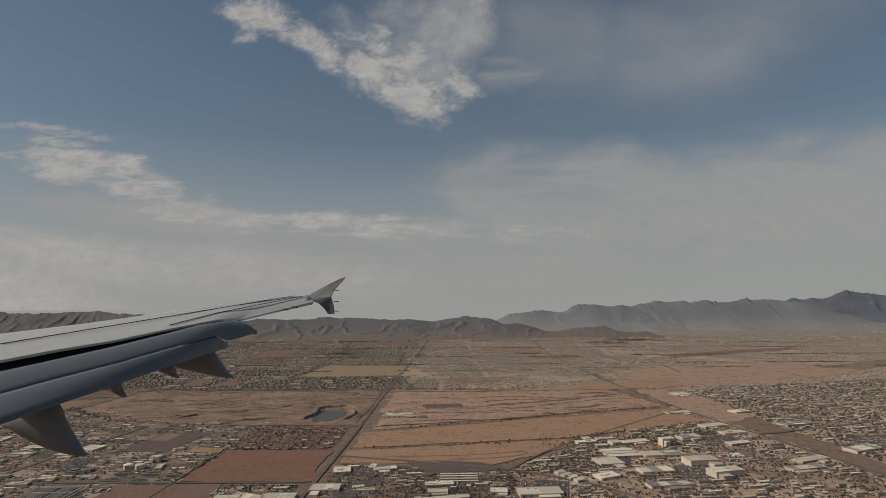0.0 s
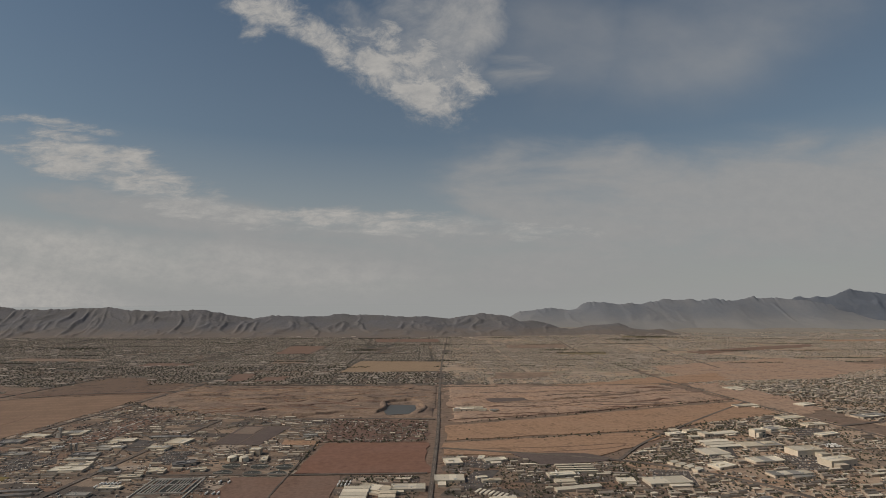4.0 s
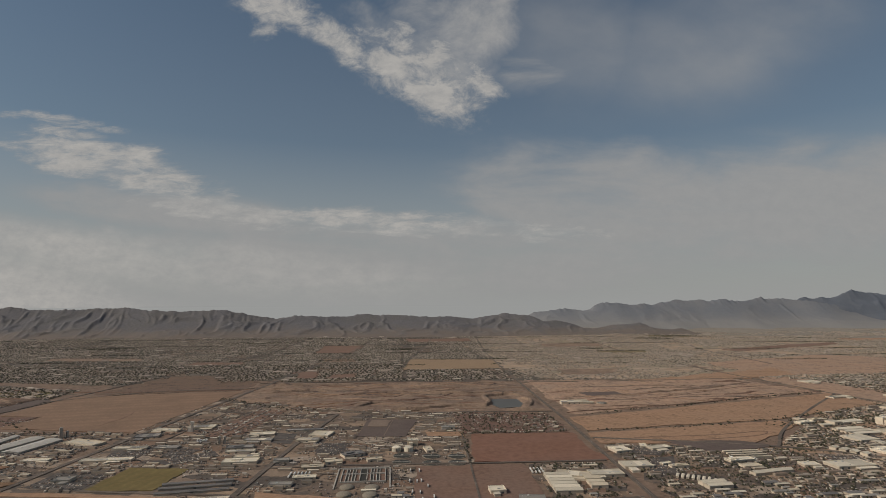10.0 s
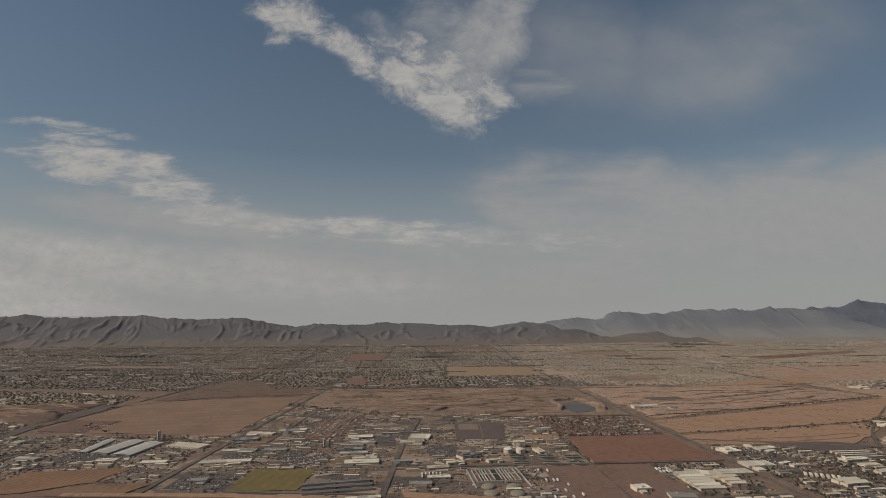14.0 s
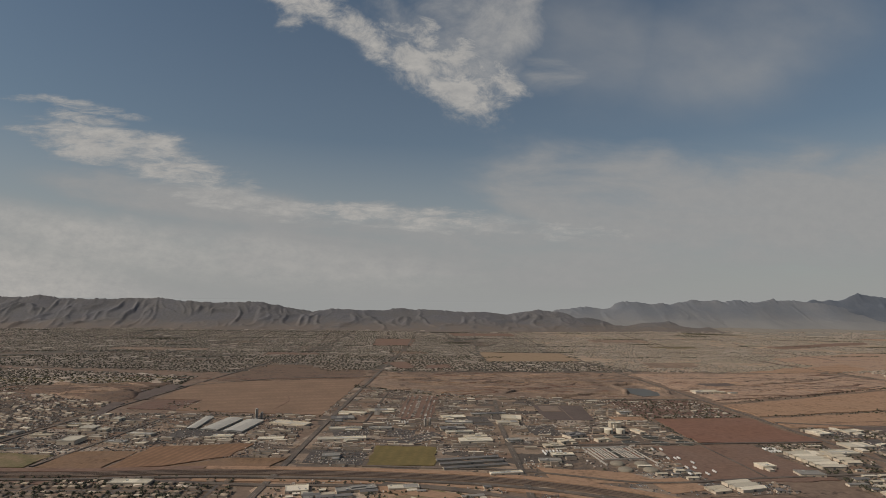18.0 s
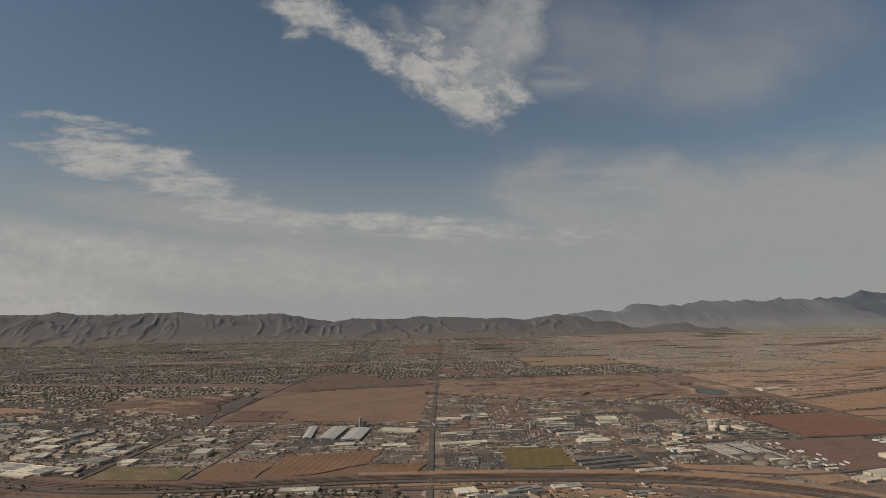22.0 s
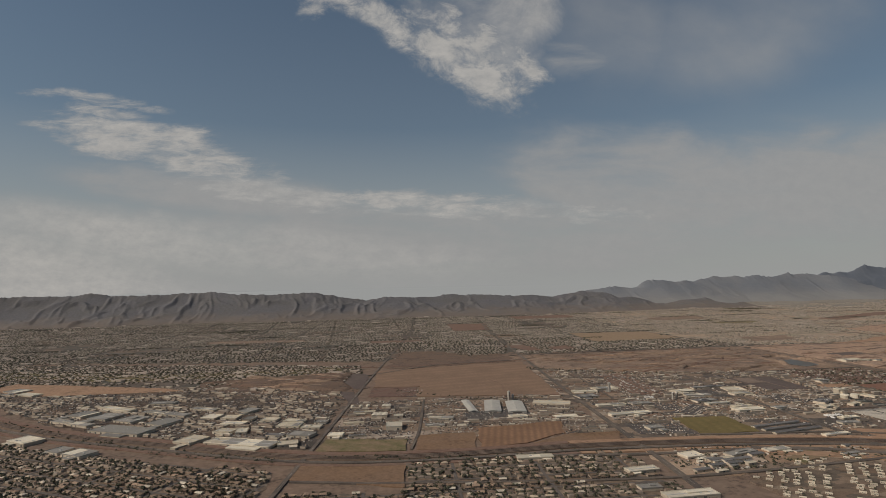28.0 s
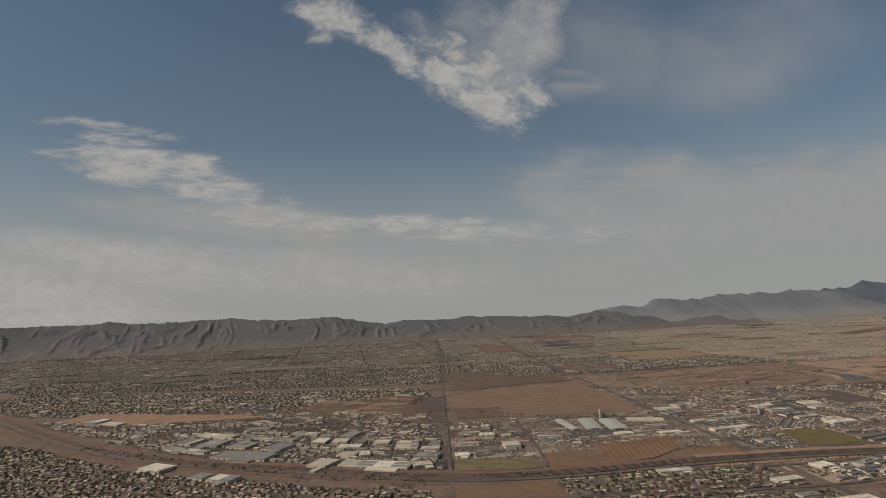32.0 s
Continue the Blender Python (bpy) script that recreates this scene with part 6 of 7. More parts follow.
for pts, w in (([(-700, 1120), (-520, 1000), (-380, 960), (-250, 1060), (-150, 1080)], 1.6), ([(-690, 960), (-560, 960), (-440, 905), (-250, 880)], 1.6), ([(-56, 669), (53, 688), (87, 703), (85, 714), (22, 700), (-90, 690)], 2.0), ([(-130, 950), (50, 960), (250, 1060), (370, 1090)], 1.8), ([(-800, 905), (-790, 860), (-798, 800)], 1.2), ([(-560, 905), (-470, 925), (-420, 960), (-340, 975), (-300, 1010), (-260, 1000)], 3.2), ([(-420, 960), (-380, 935), (-330, 930)], 2.2),
               ([(-1250, 1165), (-949, 1100), (-700, 1110)], 3.0), ([(-130, 850), (100, 915), (390, 1015)], 1.6)):
    track(pts, w, BROWNSOIL, "dark dirt track across open land")
wander = random.Random(31)
for x0, x1, rows_, k in ((-680, -260, (905, 1165), 9), (-240, -160, (1010, 1160), 3), (-120, 330, (880, 1165), 9), (-660, -160, (1010, 1165), 6)):
    for i in range(k):
        y0 = rows_[0] + (rows_[1] - rows_[0]) * (i + wander.random()) / k
        a = wander.uniform(x0, x0 + (x1 - x0) * 0.4)
        b = wander.uniform(a + (x1 - a) * 0.4, x1)
        pts = [(a + (b - a) * q / 4, max(y0 + wander.uniform(-14, 14), 870 + max(0, (a + (b - a) * q / 4)) * 0.42)) for q in range(5)]
        if not blocked(np.array([p[0] for p in pts]), np.array([p[1] for p in pts])).any():
            pale = i % 3 == 1
            track(pts, wander.uniform(1.2, 3.0), SAND if pale else wander.choice((BROWNSOIL, GREYLOT)), "pale dirt track across open land" if pale else "dark dirt track across open land")
hxx, hyy = [], []
for pts, spread, k in (([(-136, 732), (1, 747), (160, 787), (390, 880)], 4, 150), ([(-110, 836), (95, 905), (390, 1010)], 3, 90), ([(145, 750), (250, 775), (350, 800), (373, 837)], 12, 320), ([(61, 627), (128, 655), (180, 700)], 14, 160), ([(-300, 726), (-160, 730)], 3, 40), ([(-730, 748), (-850, 760), (-960, 850)], 4, 60), ([(-300, 595), (-300, 725)], 2, 30), ([(-1040, 530), (-900, 505), (-760, 505)], 4, 70), ([(-1500, 790), (-1230, 600), (-1070, 525)], 5, 160), ([(-2200, 1380), (-1600, 1200), (-1250, 1100), (-1050, 1090)], 22, 700), ([(-700, 1010), (-560, 905), (-480, 885)], 6, 90)):
    line = smooth_line(pts, 4.0)
    pick = RNG.integers(0, len(line), k)
    hxx.append(np.array([line[i].x for i in pick]) + RNG.normal(0, spread, k)); hyy.append(np.array([line[i].y for i in pick]) + RNG.normal(0, spread, k))
hxx, hyy = np.concatenate(hxx), np.concatenate(hyy)
tree_crowd("hedge_bushes", hxx, hyy, RNG.uniform(0.8, 2.0, len(hxx)), RNG.uniform(1.0, 2.6, len(hxx)), LEAF, "dark green bushes in lines along banks", "bushes")
# scrub on the open land
sx_, sy_ = [], []
for outline, dens in (([(-700, 1190), (-140, 1180), (-140, 870), (-470, 880), (-690, 1000)], 700), ([(-130, 1200), (330, 1180), (400, 1010), (-120, 840)], 600), ([(-1300, 1050), (-1020, 1050), (-1000, 900), (-1030, 800), (-1200, 880)], 120),
                      ([(-2200, 1420), (-1400, 1120), (-1050, 1120), (-1050, 1060), (-1420, 1050), (-2200, 1300)], 35), ([(-130, 830), (390, 1010), (400, 880), (150, 770), (-130, 660)], 900), ([(50, 660), (170, 750), (240, 720), (120, 620)], 60)):
    area = abs(sum(x0 * y1 - x1 * y0 for (x0, y0), (x1, y1) in zip(outline, outline[1:] + outline[:1]))) / 2
    x, y = scatter(int(area / dens), outline, clear=dens != 900)
    sx_.append(x); sy_.append(y)
sx_, sy_ = np.concatenate(sx_), np.concatenate(sy_)
n = len(sx_)
tree_crowd("scrub", sx_, sy_, RNG.uniform(0.5, 1.8, n), RNG.uniform(0.5, 1.4, n), SCRUB, "low grey-green desert scrub", "scrub")


# ---- mountains ----
def lattice(ix, iy, seed):
    """Repeatable random numbers, -1 to 1, at whole places."""
    h = (ix.astype(np.int64) * 374761393 + iy.astype(np.int64) * 668265263 + int(seed * 1013) * 974634777) & 0xFFFFFFFF
    h = ((h ^ (h >> 13)) * 1274126177) & 0xFFFFFFFF
    return ((h ^ (h >> 16)) & 0xFFFF) / 32767.5 - 1.0


def swell(u, v, seed):
    """Smooth noise over arrays, about -1 to 1."""
    iu, iv = np.floor(u), np.floor(v)
    a, b = u - iu, v - iv
    a, b = a * a * a * (a * (a * 6 - 15) + 10), b * b * b * (b * (b * 6 - 15) + 10)
    c = [[lattice(iu + p, iv + q, seed) for q in (0, 1)] for p in (0, 1)]
    return (c[0][0] * (1 - a) + c[1][0] * a) * (1 - b) + (c[0][1] * (1 - a) + c[1][1] * a) * b


def crags(u, v, seed, octaves=6):
    """Sharp branching crests, 0 to 1: each finer set of spurs grows on the coarser one."""
    out, gain, weight, total_ = 0 * u, 1.0, 1.0 + 0 * u, 0.0
    for k in range(octaves):
        r = (1 - np.abs(swell(u, v, seed + k))) ** 2 * weight
        weight = np.clip(r * 1.8, 0.4, 1)
        out, total_ = out + r * gain, total_ + gain
        u, v, gain = u * 1.93 + v * 0.4 + 3.1, v * 1.93 - u * 0.3 + 1.7, gain * 0.62
    return out / total_


def range_of_hills(name, line_x, line_z, y_crest, near, back, material, label, seed, depth, step, spur):
    """A mountain range along x: the crest follows the profile, and branching spurs run down from it to the plain."""
    xs = np.arange(line_x[0], line_x[-1] + 1, step[0])
    vs_ = np.linspace(-1, 0.35, step[1])                     # -1 foot on the near side, 0 crest, then the far flank
    X, S = np.meshgrid(xs, vs_)
    prof = np.interp(xs, line_x, line_z)
    k = max(3, int(14 / step[0])) | 1
    prof = np.convolve(np.pad(prof, k // 2, mode="edge"), np.ones(k) / k, mode="valid")
    prof = prof * (1 + 0.014 * swell(xs / 42.0, 0 * xs, seed) + 0.014 * swell(xs / 17.0, 0 * xs, seed + 1) + 0.012 * swell(xs / 7.0, 0 * xs, seed + 2))
    calm = np.convolve(np.pad(prof, 20, mode="edge"), np.ones(41) / 41, mode="valid")
    bend = 0.2 * swell(X / 260.0, 0 * X, seed + 3) + 0.1 * swell(X / 90.0, 0 * X, seed + 4)
    s_ = np.abs(S)
    Y = y_crest + np.where(S < 0, near, back) * S * (1 + bend * s_) + 45 * swell(X / 300.0, 0 * X, seed + 5) * (1 - s_)
    wx = X + 34 * swell(X / 120.0, Y / 90.0, seed + 6)
    wy = Y + 26 * swell(X / 95.0, Y / 110.0, seed + 7)
    c = np.maximum(0.22, crags(wx / spur, wy / (spur * 1.5), seed + 8))
    for _ in range(1):                                       # worn edges
        c[:, 1:-1] = (c[:, :-2] + 2 * c[:, 1:-1] + c[:, 2:]) / 4
    fall = np.clip(1 - s_, 0, 1) ** 1.55 * 0.78 + np.clip(1 - s_ * 2.1, 0, 1) * 0.22
    bell = np.clip(s_ * 5.5, 0, 1) * np.clip(1.08 - s_, 0, 1) ** 0.75
    top = np.clip(1 - s_ * 8, 0, 1)
    H = (prof * top + calm * (1 - top)) * np.maximum(0.0, fall + depth * bell * (c - 0.42))
    foot = slope_height(X, np.minimum(Y, y_crest))
    Z = np.where(S < 0, foot * (1 - fall), 0) + H - 2.5 * s_ ** 4
    nx, ny = len(xs), len(vs_)
    a = (np.arange(ny - 1)[:, None] * nx + np.arange(nx - 1)[None]).ravel()
    f = np.stack([a, a + 1, a + 1 + nx, a + nx], 1)
    me = from_arrays(name, np.stack([X.ravel(), Y.ravel(), Z.ravel()], 1), f.ravel(), np.full(len(f), 4), material)
    me.polygons.foreach_set("use_smooth", np.ones(len(f), bool))
    return tagged(new(name, me), label, "mountains", kind="structure")


def alluvial_slope():
    """Gravel fans that rise gently to the foot of the far ranges; their paleness is painted haze."""
    nx, ny = 120, 24
    X, Y = np.meshgrid(np.linspace(330, 5200, nx), np.linspace(2420, 3260, ny))
    Z = slope_height(X, Y) + 0.02
    v = np.stack([X.ravel(), Y.ravel(), Z.ravel()], 1)
    a = np.array([[j * nx + i for i in range(nx - 1)] for j in range(ny - 1)]).ravel()
    f = np.stack([a, a + 1, a + 1 + nx, a + nx], 1)
    tagged(new("ground_slope", from_arrays("ground_slope", v, f.ravel(), np.full(len(f), 4), HAZED_PLAIN)), "gravel plain rising to the mountains, pale with painted haze", "ground", kind="structure")


alluvial_slope()
SLOPE_TOWN = [(420, 2430), (900, 2700), (1500, 2860), (2600, 2820), (3400, 2700), (2600, 2430)]
x, y = blocks(SLOPE_TOWN, 13.0, 13.0, 8, 5, 3)
keep_ = np.array([noise.noise(Vector((p * 0.003, q * 0.008, 6.0))) for p, q in zip(x, y)]) + (2750 - y) / 900 > RNG.random(len(x)) * 0.5
x, y = x[keep_], y[keep_]
n = len(x)
large = RNG.random(n) < 0.06
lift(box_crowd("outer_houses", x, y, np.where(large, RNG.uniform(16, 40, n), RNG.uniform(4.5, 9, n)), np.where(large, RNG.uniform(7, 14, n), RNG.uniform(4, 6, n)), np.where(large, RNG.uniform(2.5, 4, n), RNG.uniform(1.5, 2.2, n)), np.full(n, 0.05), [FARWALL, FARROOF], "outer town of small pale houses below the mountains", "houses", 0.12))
n = 2 * len(x)
lift(tree_crowd("outer_trees", np.repeat(x, 2) + RNG.uniform(-11, 11, n), np.repeat(y, 2) + RNG.uniform(-11, 11, n), RNG.uniform(1.0, 2.8, n), RNG.uniform(1.5, 3.2, n), HAZED_LEAF, "outer town trees, paled by painted haze", "trees"))
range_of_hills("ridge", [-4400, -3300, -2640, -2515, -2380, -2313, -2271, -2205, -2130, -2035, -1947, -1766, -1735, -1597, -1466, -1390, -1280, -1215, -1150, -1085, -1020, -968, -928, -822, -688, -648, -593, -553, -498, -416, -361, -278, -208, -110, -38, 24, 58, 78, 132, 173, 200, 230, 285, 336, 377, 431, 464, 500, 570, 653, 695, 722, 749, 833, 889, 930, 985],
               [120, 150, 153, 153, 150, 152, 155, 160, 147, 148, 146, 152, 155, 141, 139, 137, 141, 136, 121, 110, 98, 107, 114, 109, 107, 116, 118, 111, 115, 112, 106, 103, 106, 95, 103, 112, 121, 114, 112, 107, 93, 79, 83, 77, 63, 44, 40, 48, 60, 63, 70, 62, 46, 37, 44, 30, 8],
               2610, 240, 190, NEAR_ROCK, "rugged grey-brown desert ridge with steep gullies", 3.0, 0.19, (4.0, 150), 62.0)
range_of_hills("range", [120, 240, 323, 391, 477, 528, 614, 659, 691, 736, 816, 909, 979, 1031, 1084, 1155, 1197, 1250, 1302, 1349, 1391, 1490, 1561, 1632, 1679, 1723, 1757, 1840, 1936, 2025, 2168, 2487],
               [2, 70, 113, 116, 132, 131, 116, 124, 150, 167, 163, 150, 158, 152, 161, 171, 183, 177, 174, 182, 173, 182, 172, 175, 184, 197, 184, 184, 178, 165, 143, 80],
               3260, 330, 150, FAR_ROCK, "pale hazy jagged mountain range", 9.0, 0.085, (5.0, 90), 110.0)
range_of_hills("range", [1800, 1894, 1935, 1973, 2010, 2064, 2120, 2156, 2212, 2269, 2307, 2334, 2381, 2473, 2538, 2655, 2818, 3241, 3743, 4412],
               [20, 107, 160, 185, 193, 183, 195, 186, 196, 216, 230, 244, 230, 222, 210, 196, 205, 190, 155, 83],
               3310, 330, 150, HAZE_BLUE_ROCK, "dark mountain range, blue-grey with painted haze", 14.0, 0.13, (6.0, 80), 140.0)


# ---- clouds ----
def cloud_bank():
    """High thin cloud on one great upright sheet far behind the mountains."""
    Y = 3400.0
    m = bpy.data.materials.new("thin_cloud")
    m.use_nodes = True
    n, l = m.node_tree.nodes, m.node_tree.links
    n.clear()
    g = n.new("ShaderNodeNewGeometry")
    put = n.new("ShaderNodeMapping"); put.vector_type = "TEXTURE"
    put.inputs["Location"].default_value, put.inputs["Scale"].default_value = (0, 0, 191), (Y, Y, Y)
    l.new(g.outputs["Position"], put.inputs[0])
    flat = n.new("ShaderNodeSeparateXYZ"); l.new(put.outputs[0], flat.inputs[0])
    uv = n.new("ShaderNodeCombineXYZ"); l.new(flat.outputs[0], uv.inputs[0]); l.new(flat.outputs[2], uv.inputs[1])
    def tex(scale, detail, rough, stretch=(1, 1), off=0.0, turn=0.0, distort=0.0):
        mp = n.new("ShaderNodeMapping"); mp.inputs["Scale"].default_value = (*stretch, 1); mp.inputs["Location"].default_value = (off, off * 0.7, off); mp.inputs["Rotation"].default_value[2] = radians(turn)
        l.new(uv.outputs[0], mp.inputs[0])
        t = n.new("ShaderNodeTexNoise"); t.inputs["Scale"].default_value, t.inputs["Detail"].default_value, t.inputs["Roughness"].default_value, t.inputs["Distortion"].default_value = scale, detail, rough, distort
        l.new(mp.outputs[0], t.inputs[0])
        return t.outputs[0]
    def op(kind, a, b=None):
        q = n.new("ShaderNodeMath"); q.operation = kind
        for i, v in enumerate((a, b)):
            if v is None: continue
            if isinstance(v, (int, float)): q.inputs[i].default_value = v
            else: l.new(v, q.inputs[i])
        return q.outputs[0]
    wob = n.new("ShaderNodeTexNoise"); wob.inputs["Scale"].default_value = 16; wob.inputs["Detail"].default_value = 6
    l.new(uv.outputs[0], wob.inputs[0])
    shift = n.new("ShaderNodeVectorMath"); shift.operation = "MULTIPLY_ADD"
    l.new(wob.outputs["Color"], shift.inputs[0]); shift.inputs[1].default_value = (0.036, 0.026, 0); 
    less = n.new("ShaderNodeVectorMath"); less.operation = "SUBTRACT"; l.new(uv.outputs[0], less.inputs[0]); less.inputs[1].default_value = (0.018, 0.013, 0)
    l.new(less.outputs[0], shift.inputs[2])
    def patch(u, v, ru, rv, turn, gain):
        mp = n.new("ShaderNodeMapping"); mp.vector_type = "TEXTURE"
        mp.inputs["Location"].default_value, mp.inputs["Rotation"].default_value, mp.inputs["Scale"].default_value = (u, v, 0), (0, 0, radians(turn)), (ru, rv, 1)
        l.new(shift.outputs[0], mp.inputs[0])
        ln = n.new("ShaderNodeVectorMath"); ln.operation = "LENGTH"; l.new(mp.outputs[0], ln.inputs[0])
        r = n.new("ShaderNodeMapRange"); r.interpolation_type = "SMOOTHSTEP"; r.inputs[1].default_value, r.inputs[2].default_value = 1.15, 0.25
        r.inputs[3].default_value, r.inputs[4].default_value = 0.0, gain
        l.new(ln.outputs["Value"], r.inputs[0])
        return r.outputs[0]
    def total(items):
        s = items[0]
        for i in items[1:]: s = op("MAXIMUM", s, i)
        return s
    puffy = total([patch(-0.372, 0.551, 0.098, 0.063, -10, 1.00), patch(-0.321, 0.526, 0.054, 0.041, -20, 0.95), patch(-0.391, 0.504, 0.047, 0.020, 18, 0.80), patch(-0.274, 0.504, 0.105, 0.041, -30, 1.00), patch(-0.218, 0.465, 0.073, 0.048, -42, 1.00), patch(-0.159, 0.431, 0.125, 0.059, -36, 1.05), patch(-0.090, 0.396, 0.135, 0.069, -32, 1.10), patch(-0.040, 0.368, 0.077, 0.036, 0, 1.00), patch(0.010, 0.389, 0.071, 0.033, 8, 0.95), patch(-0.090, 0.445, 0.148, 0.081, -28, 0.95), patch(-0.189, 0.499, 0.064, 0.037, -30, 0.70), patch(-0.031, 0.415, 0.097, 0.073, -20, 0.90)])
    soft = total([patch(-0.003, 0.516, 0.103, 0.184, -38, 1.00), patch(-0.063, 0.453, 0.138, 0.091, -10, 0.95), patch(-0.159, 0.491, 0.144, 0.070, -25, 0.65), patch(-0.224, 0.551, 0.049, 0.031, -10, 0.50), patch(-0.073, 0.549, 0.132, 0.092, 0, 0.70), patch(0.025, 0.562, 0.104, 0.077, 0, 0.75)])
    wispy = total([patch(-0.754, 0.327, 0.135, 0.014, -7, 0.90), patch(-0.742, 0.303, 0.103, 0.020, -8, 0.80), patch(-0.849, 0.335, 0.054, 0.014, -4, 0.65), patch(-0.718, 0.263, 0.154, 0.052, -8, 1.10), patch(-0.623, 0.251, 0.085, 0.048, -12, 1.00), patch(-0.592, 0.220, 0.155, 0.044, -10, 1.00), patch(-0.536, 0.193, 0.123, 0.036, -6, 0.90), patch(-0.802, 0.265, 0.051, 0.028, -4, 0.75), patch(-0.847, 0.280, 0.046, 0.012, -6, 0.50), patch(-0.481, 0.190, 0.065, 0.016, -4, 0.60), patch(-0.445, 0.158, 0.249, 0.030, -7, 0.85), patch(-0.241, 0.150, 0.401, 0.026, -2, 0.95), patch(0.008, 0.133, 0.356, 0.030, -4, 0.70), patch(-0.159, 0.129, 0.323, 0.024, -2, 0.65), patch(-0.384, 0.135, 0.118, 0.016, 2, 0.55)])
    veil_ = total([patch(0.116, 0.432, 0.147, 0.057, 0, 0.36), patch(0.331, 0.176, 0.459, 0.130, -6, 0.85), patch(0.245, 0.219, 0.272, 0.092, 8, 0.75), patch(0.652, 0.177, 0.429, 0.143, -4, 0.80), patch(0.760, 0.244, 0.252, 0.078, 10, 0.60), patch(-0.535, 0.158, 0.329, 0.054, -8, 0.80), patch(-0.159, 0.081, 0.926, 0.093, 0, 0.75)])
    def thresh(mask, tx, lo, hi, rugged=1.5):
        q = op("ADD", mask, op("MULTIPLY", op("SUBTRACT", tx, 0.5), rugged))
        r = n.new("ShaderNodeMapRange"); r.interpolation_type = "SMOOTHSTEP"; r.inputs[1].default_value, r.inputs[2].default_value = lo, hi
        l.new(q, r.inputs[0])
        return op("MULTIPLY", r.outputs[0], op("MINIMUM", op("MULTIPLY", mask, 3.0), 1.0))
    d1 = thresh(puffy, tex(17, 11, 0.68, (1, 1.5), 1.3, 28, 0.35), 0.1, 1.35, 2.9)
    d4 = op("MULTIPLY", thresh(soft, tex(6.5, 11, 0.66, (1, 1.3), 2.6, 25, 0.4), 0.0, 1.4, 2.2), 0.8)
    d1 = op("MAXIMUM", d1, d4)
    d2 = op("MULTIPLY", thresh(wispy, tex(12, 10, 0.68, (1, 4.0), 4.0, 9, 0.35), 0.1, 1.3, 3.0), 0.95)
    d3 = op("MULTIPLY", thresh(veil_, tex(4.2, 8, 0.58, (1, 3.4), 8.0, 8, 0.3), -0.08, 0.92, 1.9), 0.88)
    d6 = op("MULTIPLY", thresh(total([patch(0.5, 0.52, 0.5, 0.2, 24, 0.36), patch(0.2, 0.48, 0.24, 0.2, 0, 0.34)]), tex(3.0, 6, 0.5, (1, 1.7), 8.0, 30), -0.1, 0.95, 1.1), 0.8)
    d3 = op("MAXIMUM", d3, d6)
    d5 = op("MULTIPLY", thresh(total([patch(-0.989, 0.015, 0.655, 0.176, -9, 1.10), patch(-0.708, 0.083, 0.466, 0.071, -10, 0.90), patch(-0.442, 0.052, 0.597, 0.076, -4, 0.65)]), tex(4.5, 8, 0.6, (1, 3.0), 9.0, 8), -0.1, 1.3, 0.8), 0.95)
    d2 = op("MAXIMUM", d2, d5)
    dens = op("MINIMUM", op("MAXIMUM", op("MAXIMUM", d1, d2), d3), 0.93)
    tone = n.new("ShaderNodeMix"); tone.data_type = "RGBA"
    grain_ = tex(30, 8, 0.7, (1, 1.6), 6.0, 20)
    lit = n.new("ShaderNodeMapRange"); lit.inputs[1].default_value, lit.inputs[2].default_value, lit.inputs[3].default_value, lit.inputs[4].default_value = 0.36, 0.62, 0.45, 1.0
    l.new(grain_, lit.inputs[0])
    l.new(op("MULTIPLY", op("MAXIMUM", op("MAXIMUM", d1, d2), op("MULTIPLY", d3, 0.22)), lit.outputs[0]), tone.inputs["Factor"])
    tone.inputs["A"].default_value, tone.inputs["B"].default_value = (0.285, 0.285, 0.285, 1), (0.438, 0.419, 0.393, 1)
    glow = n.new("ShaderNodeEmission"); l.new(tone.outputs["Result"], glow.inputs[0])
    clear_ = n.new("ShaderNodeBsdfTransparent")
    mix = n.new("ShaderNodeMixShader"); l.new(dens, mix.inputs[0]); l.new(clear_.outputs[0], mix.inputs[1]); l.new(glow.outputs[0], mix.inputs[2])
    o = n.new("ShaderNodeOutputMaterial"); l.new(mix.outputs[0], o.inputs[0])
    bm = bmesh.new()
    bm.faces.new([bm.verts.new(p) for p in ((-6500, Y, 150), (5500, Y, 150), (5500, Y, 2700), (-6500, Y, 2700))])
    ob = part("backdrop_clouds", bm, m)
    tagged(ob, "thin white clouds and haze in a blue sky", "clouds", kind="structure")


cloud_bank()


# ---- the aircraft's own wing, as it stands at the start of the flight ----
def plate(corners, thick, material, name, parent, down=True):
    """A bevelled plate through the corners, with thickness."""
    bm = bmesh.new()
    f = bm.faces.new([bm.verts.new(c) for c in corners])
    f.normal_update()
    nrm = f.normal.copy()
    ext = bmesh.ops.extrude_face_region(bm, geom=[f])
    for v in [g for g in ext["geom"] if isinstance(g, bmesh.types.BMVert)]:
        v.co += (Vector((0, 0, -thick)) if down else nrm * thick)
    bmesh.ops.recalc_face_normals(bm, faces=bm.faces)
    bmesh.ops.bevel(bm, geom=bm.edges[:], offset=thick * 0.2, segments=2, affect="EDGES")
    return part(name, bm, material, parent)


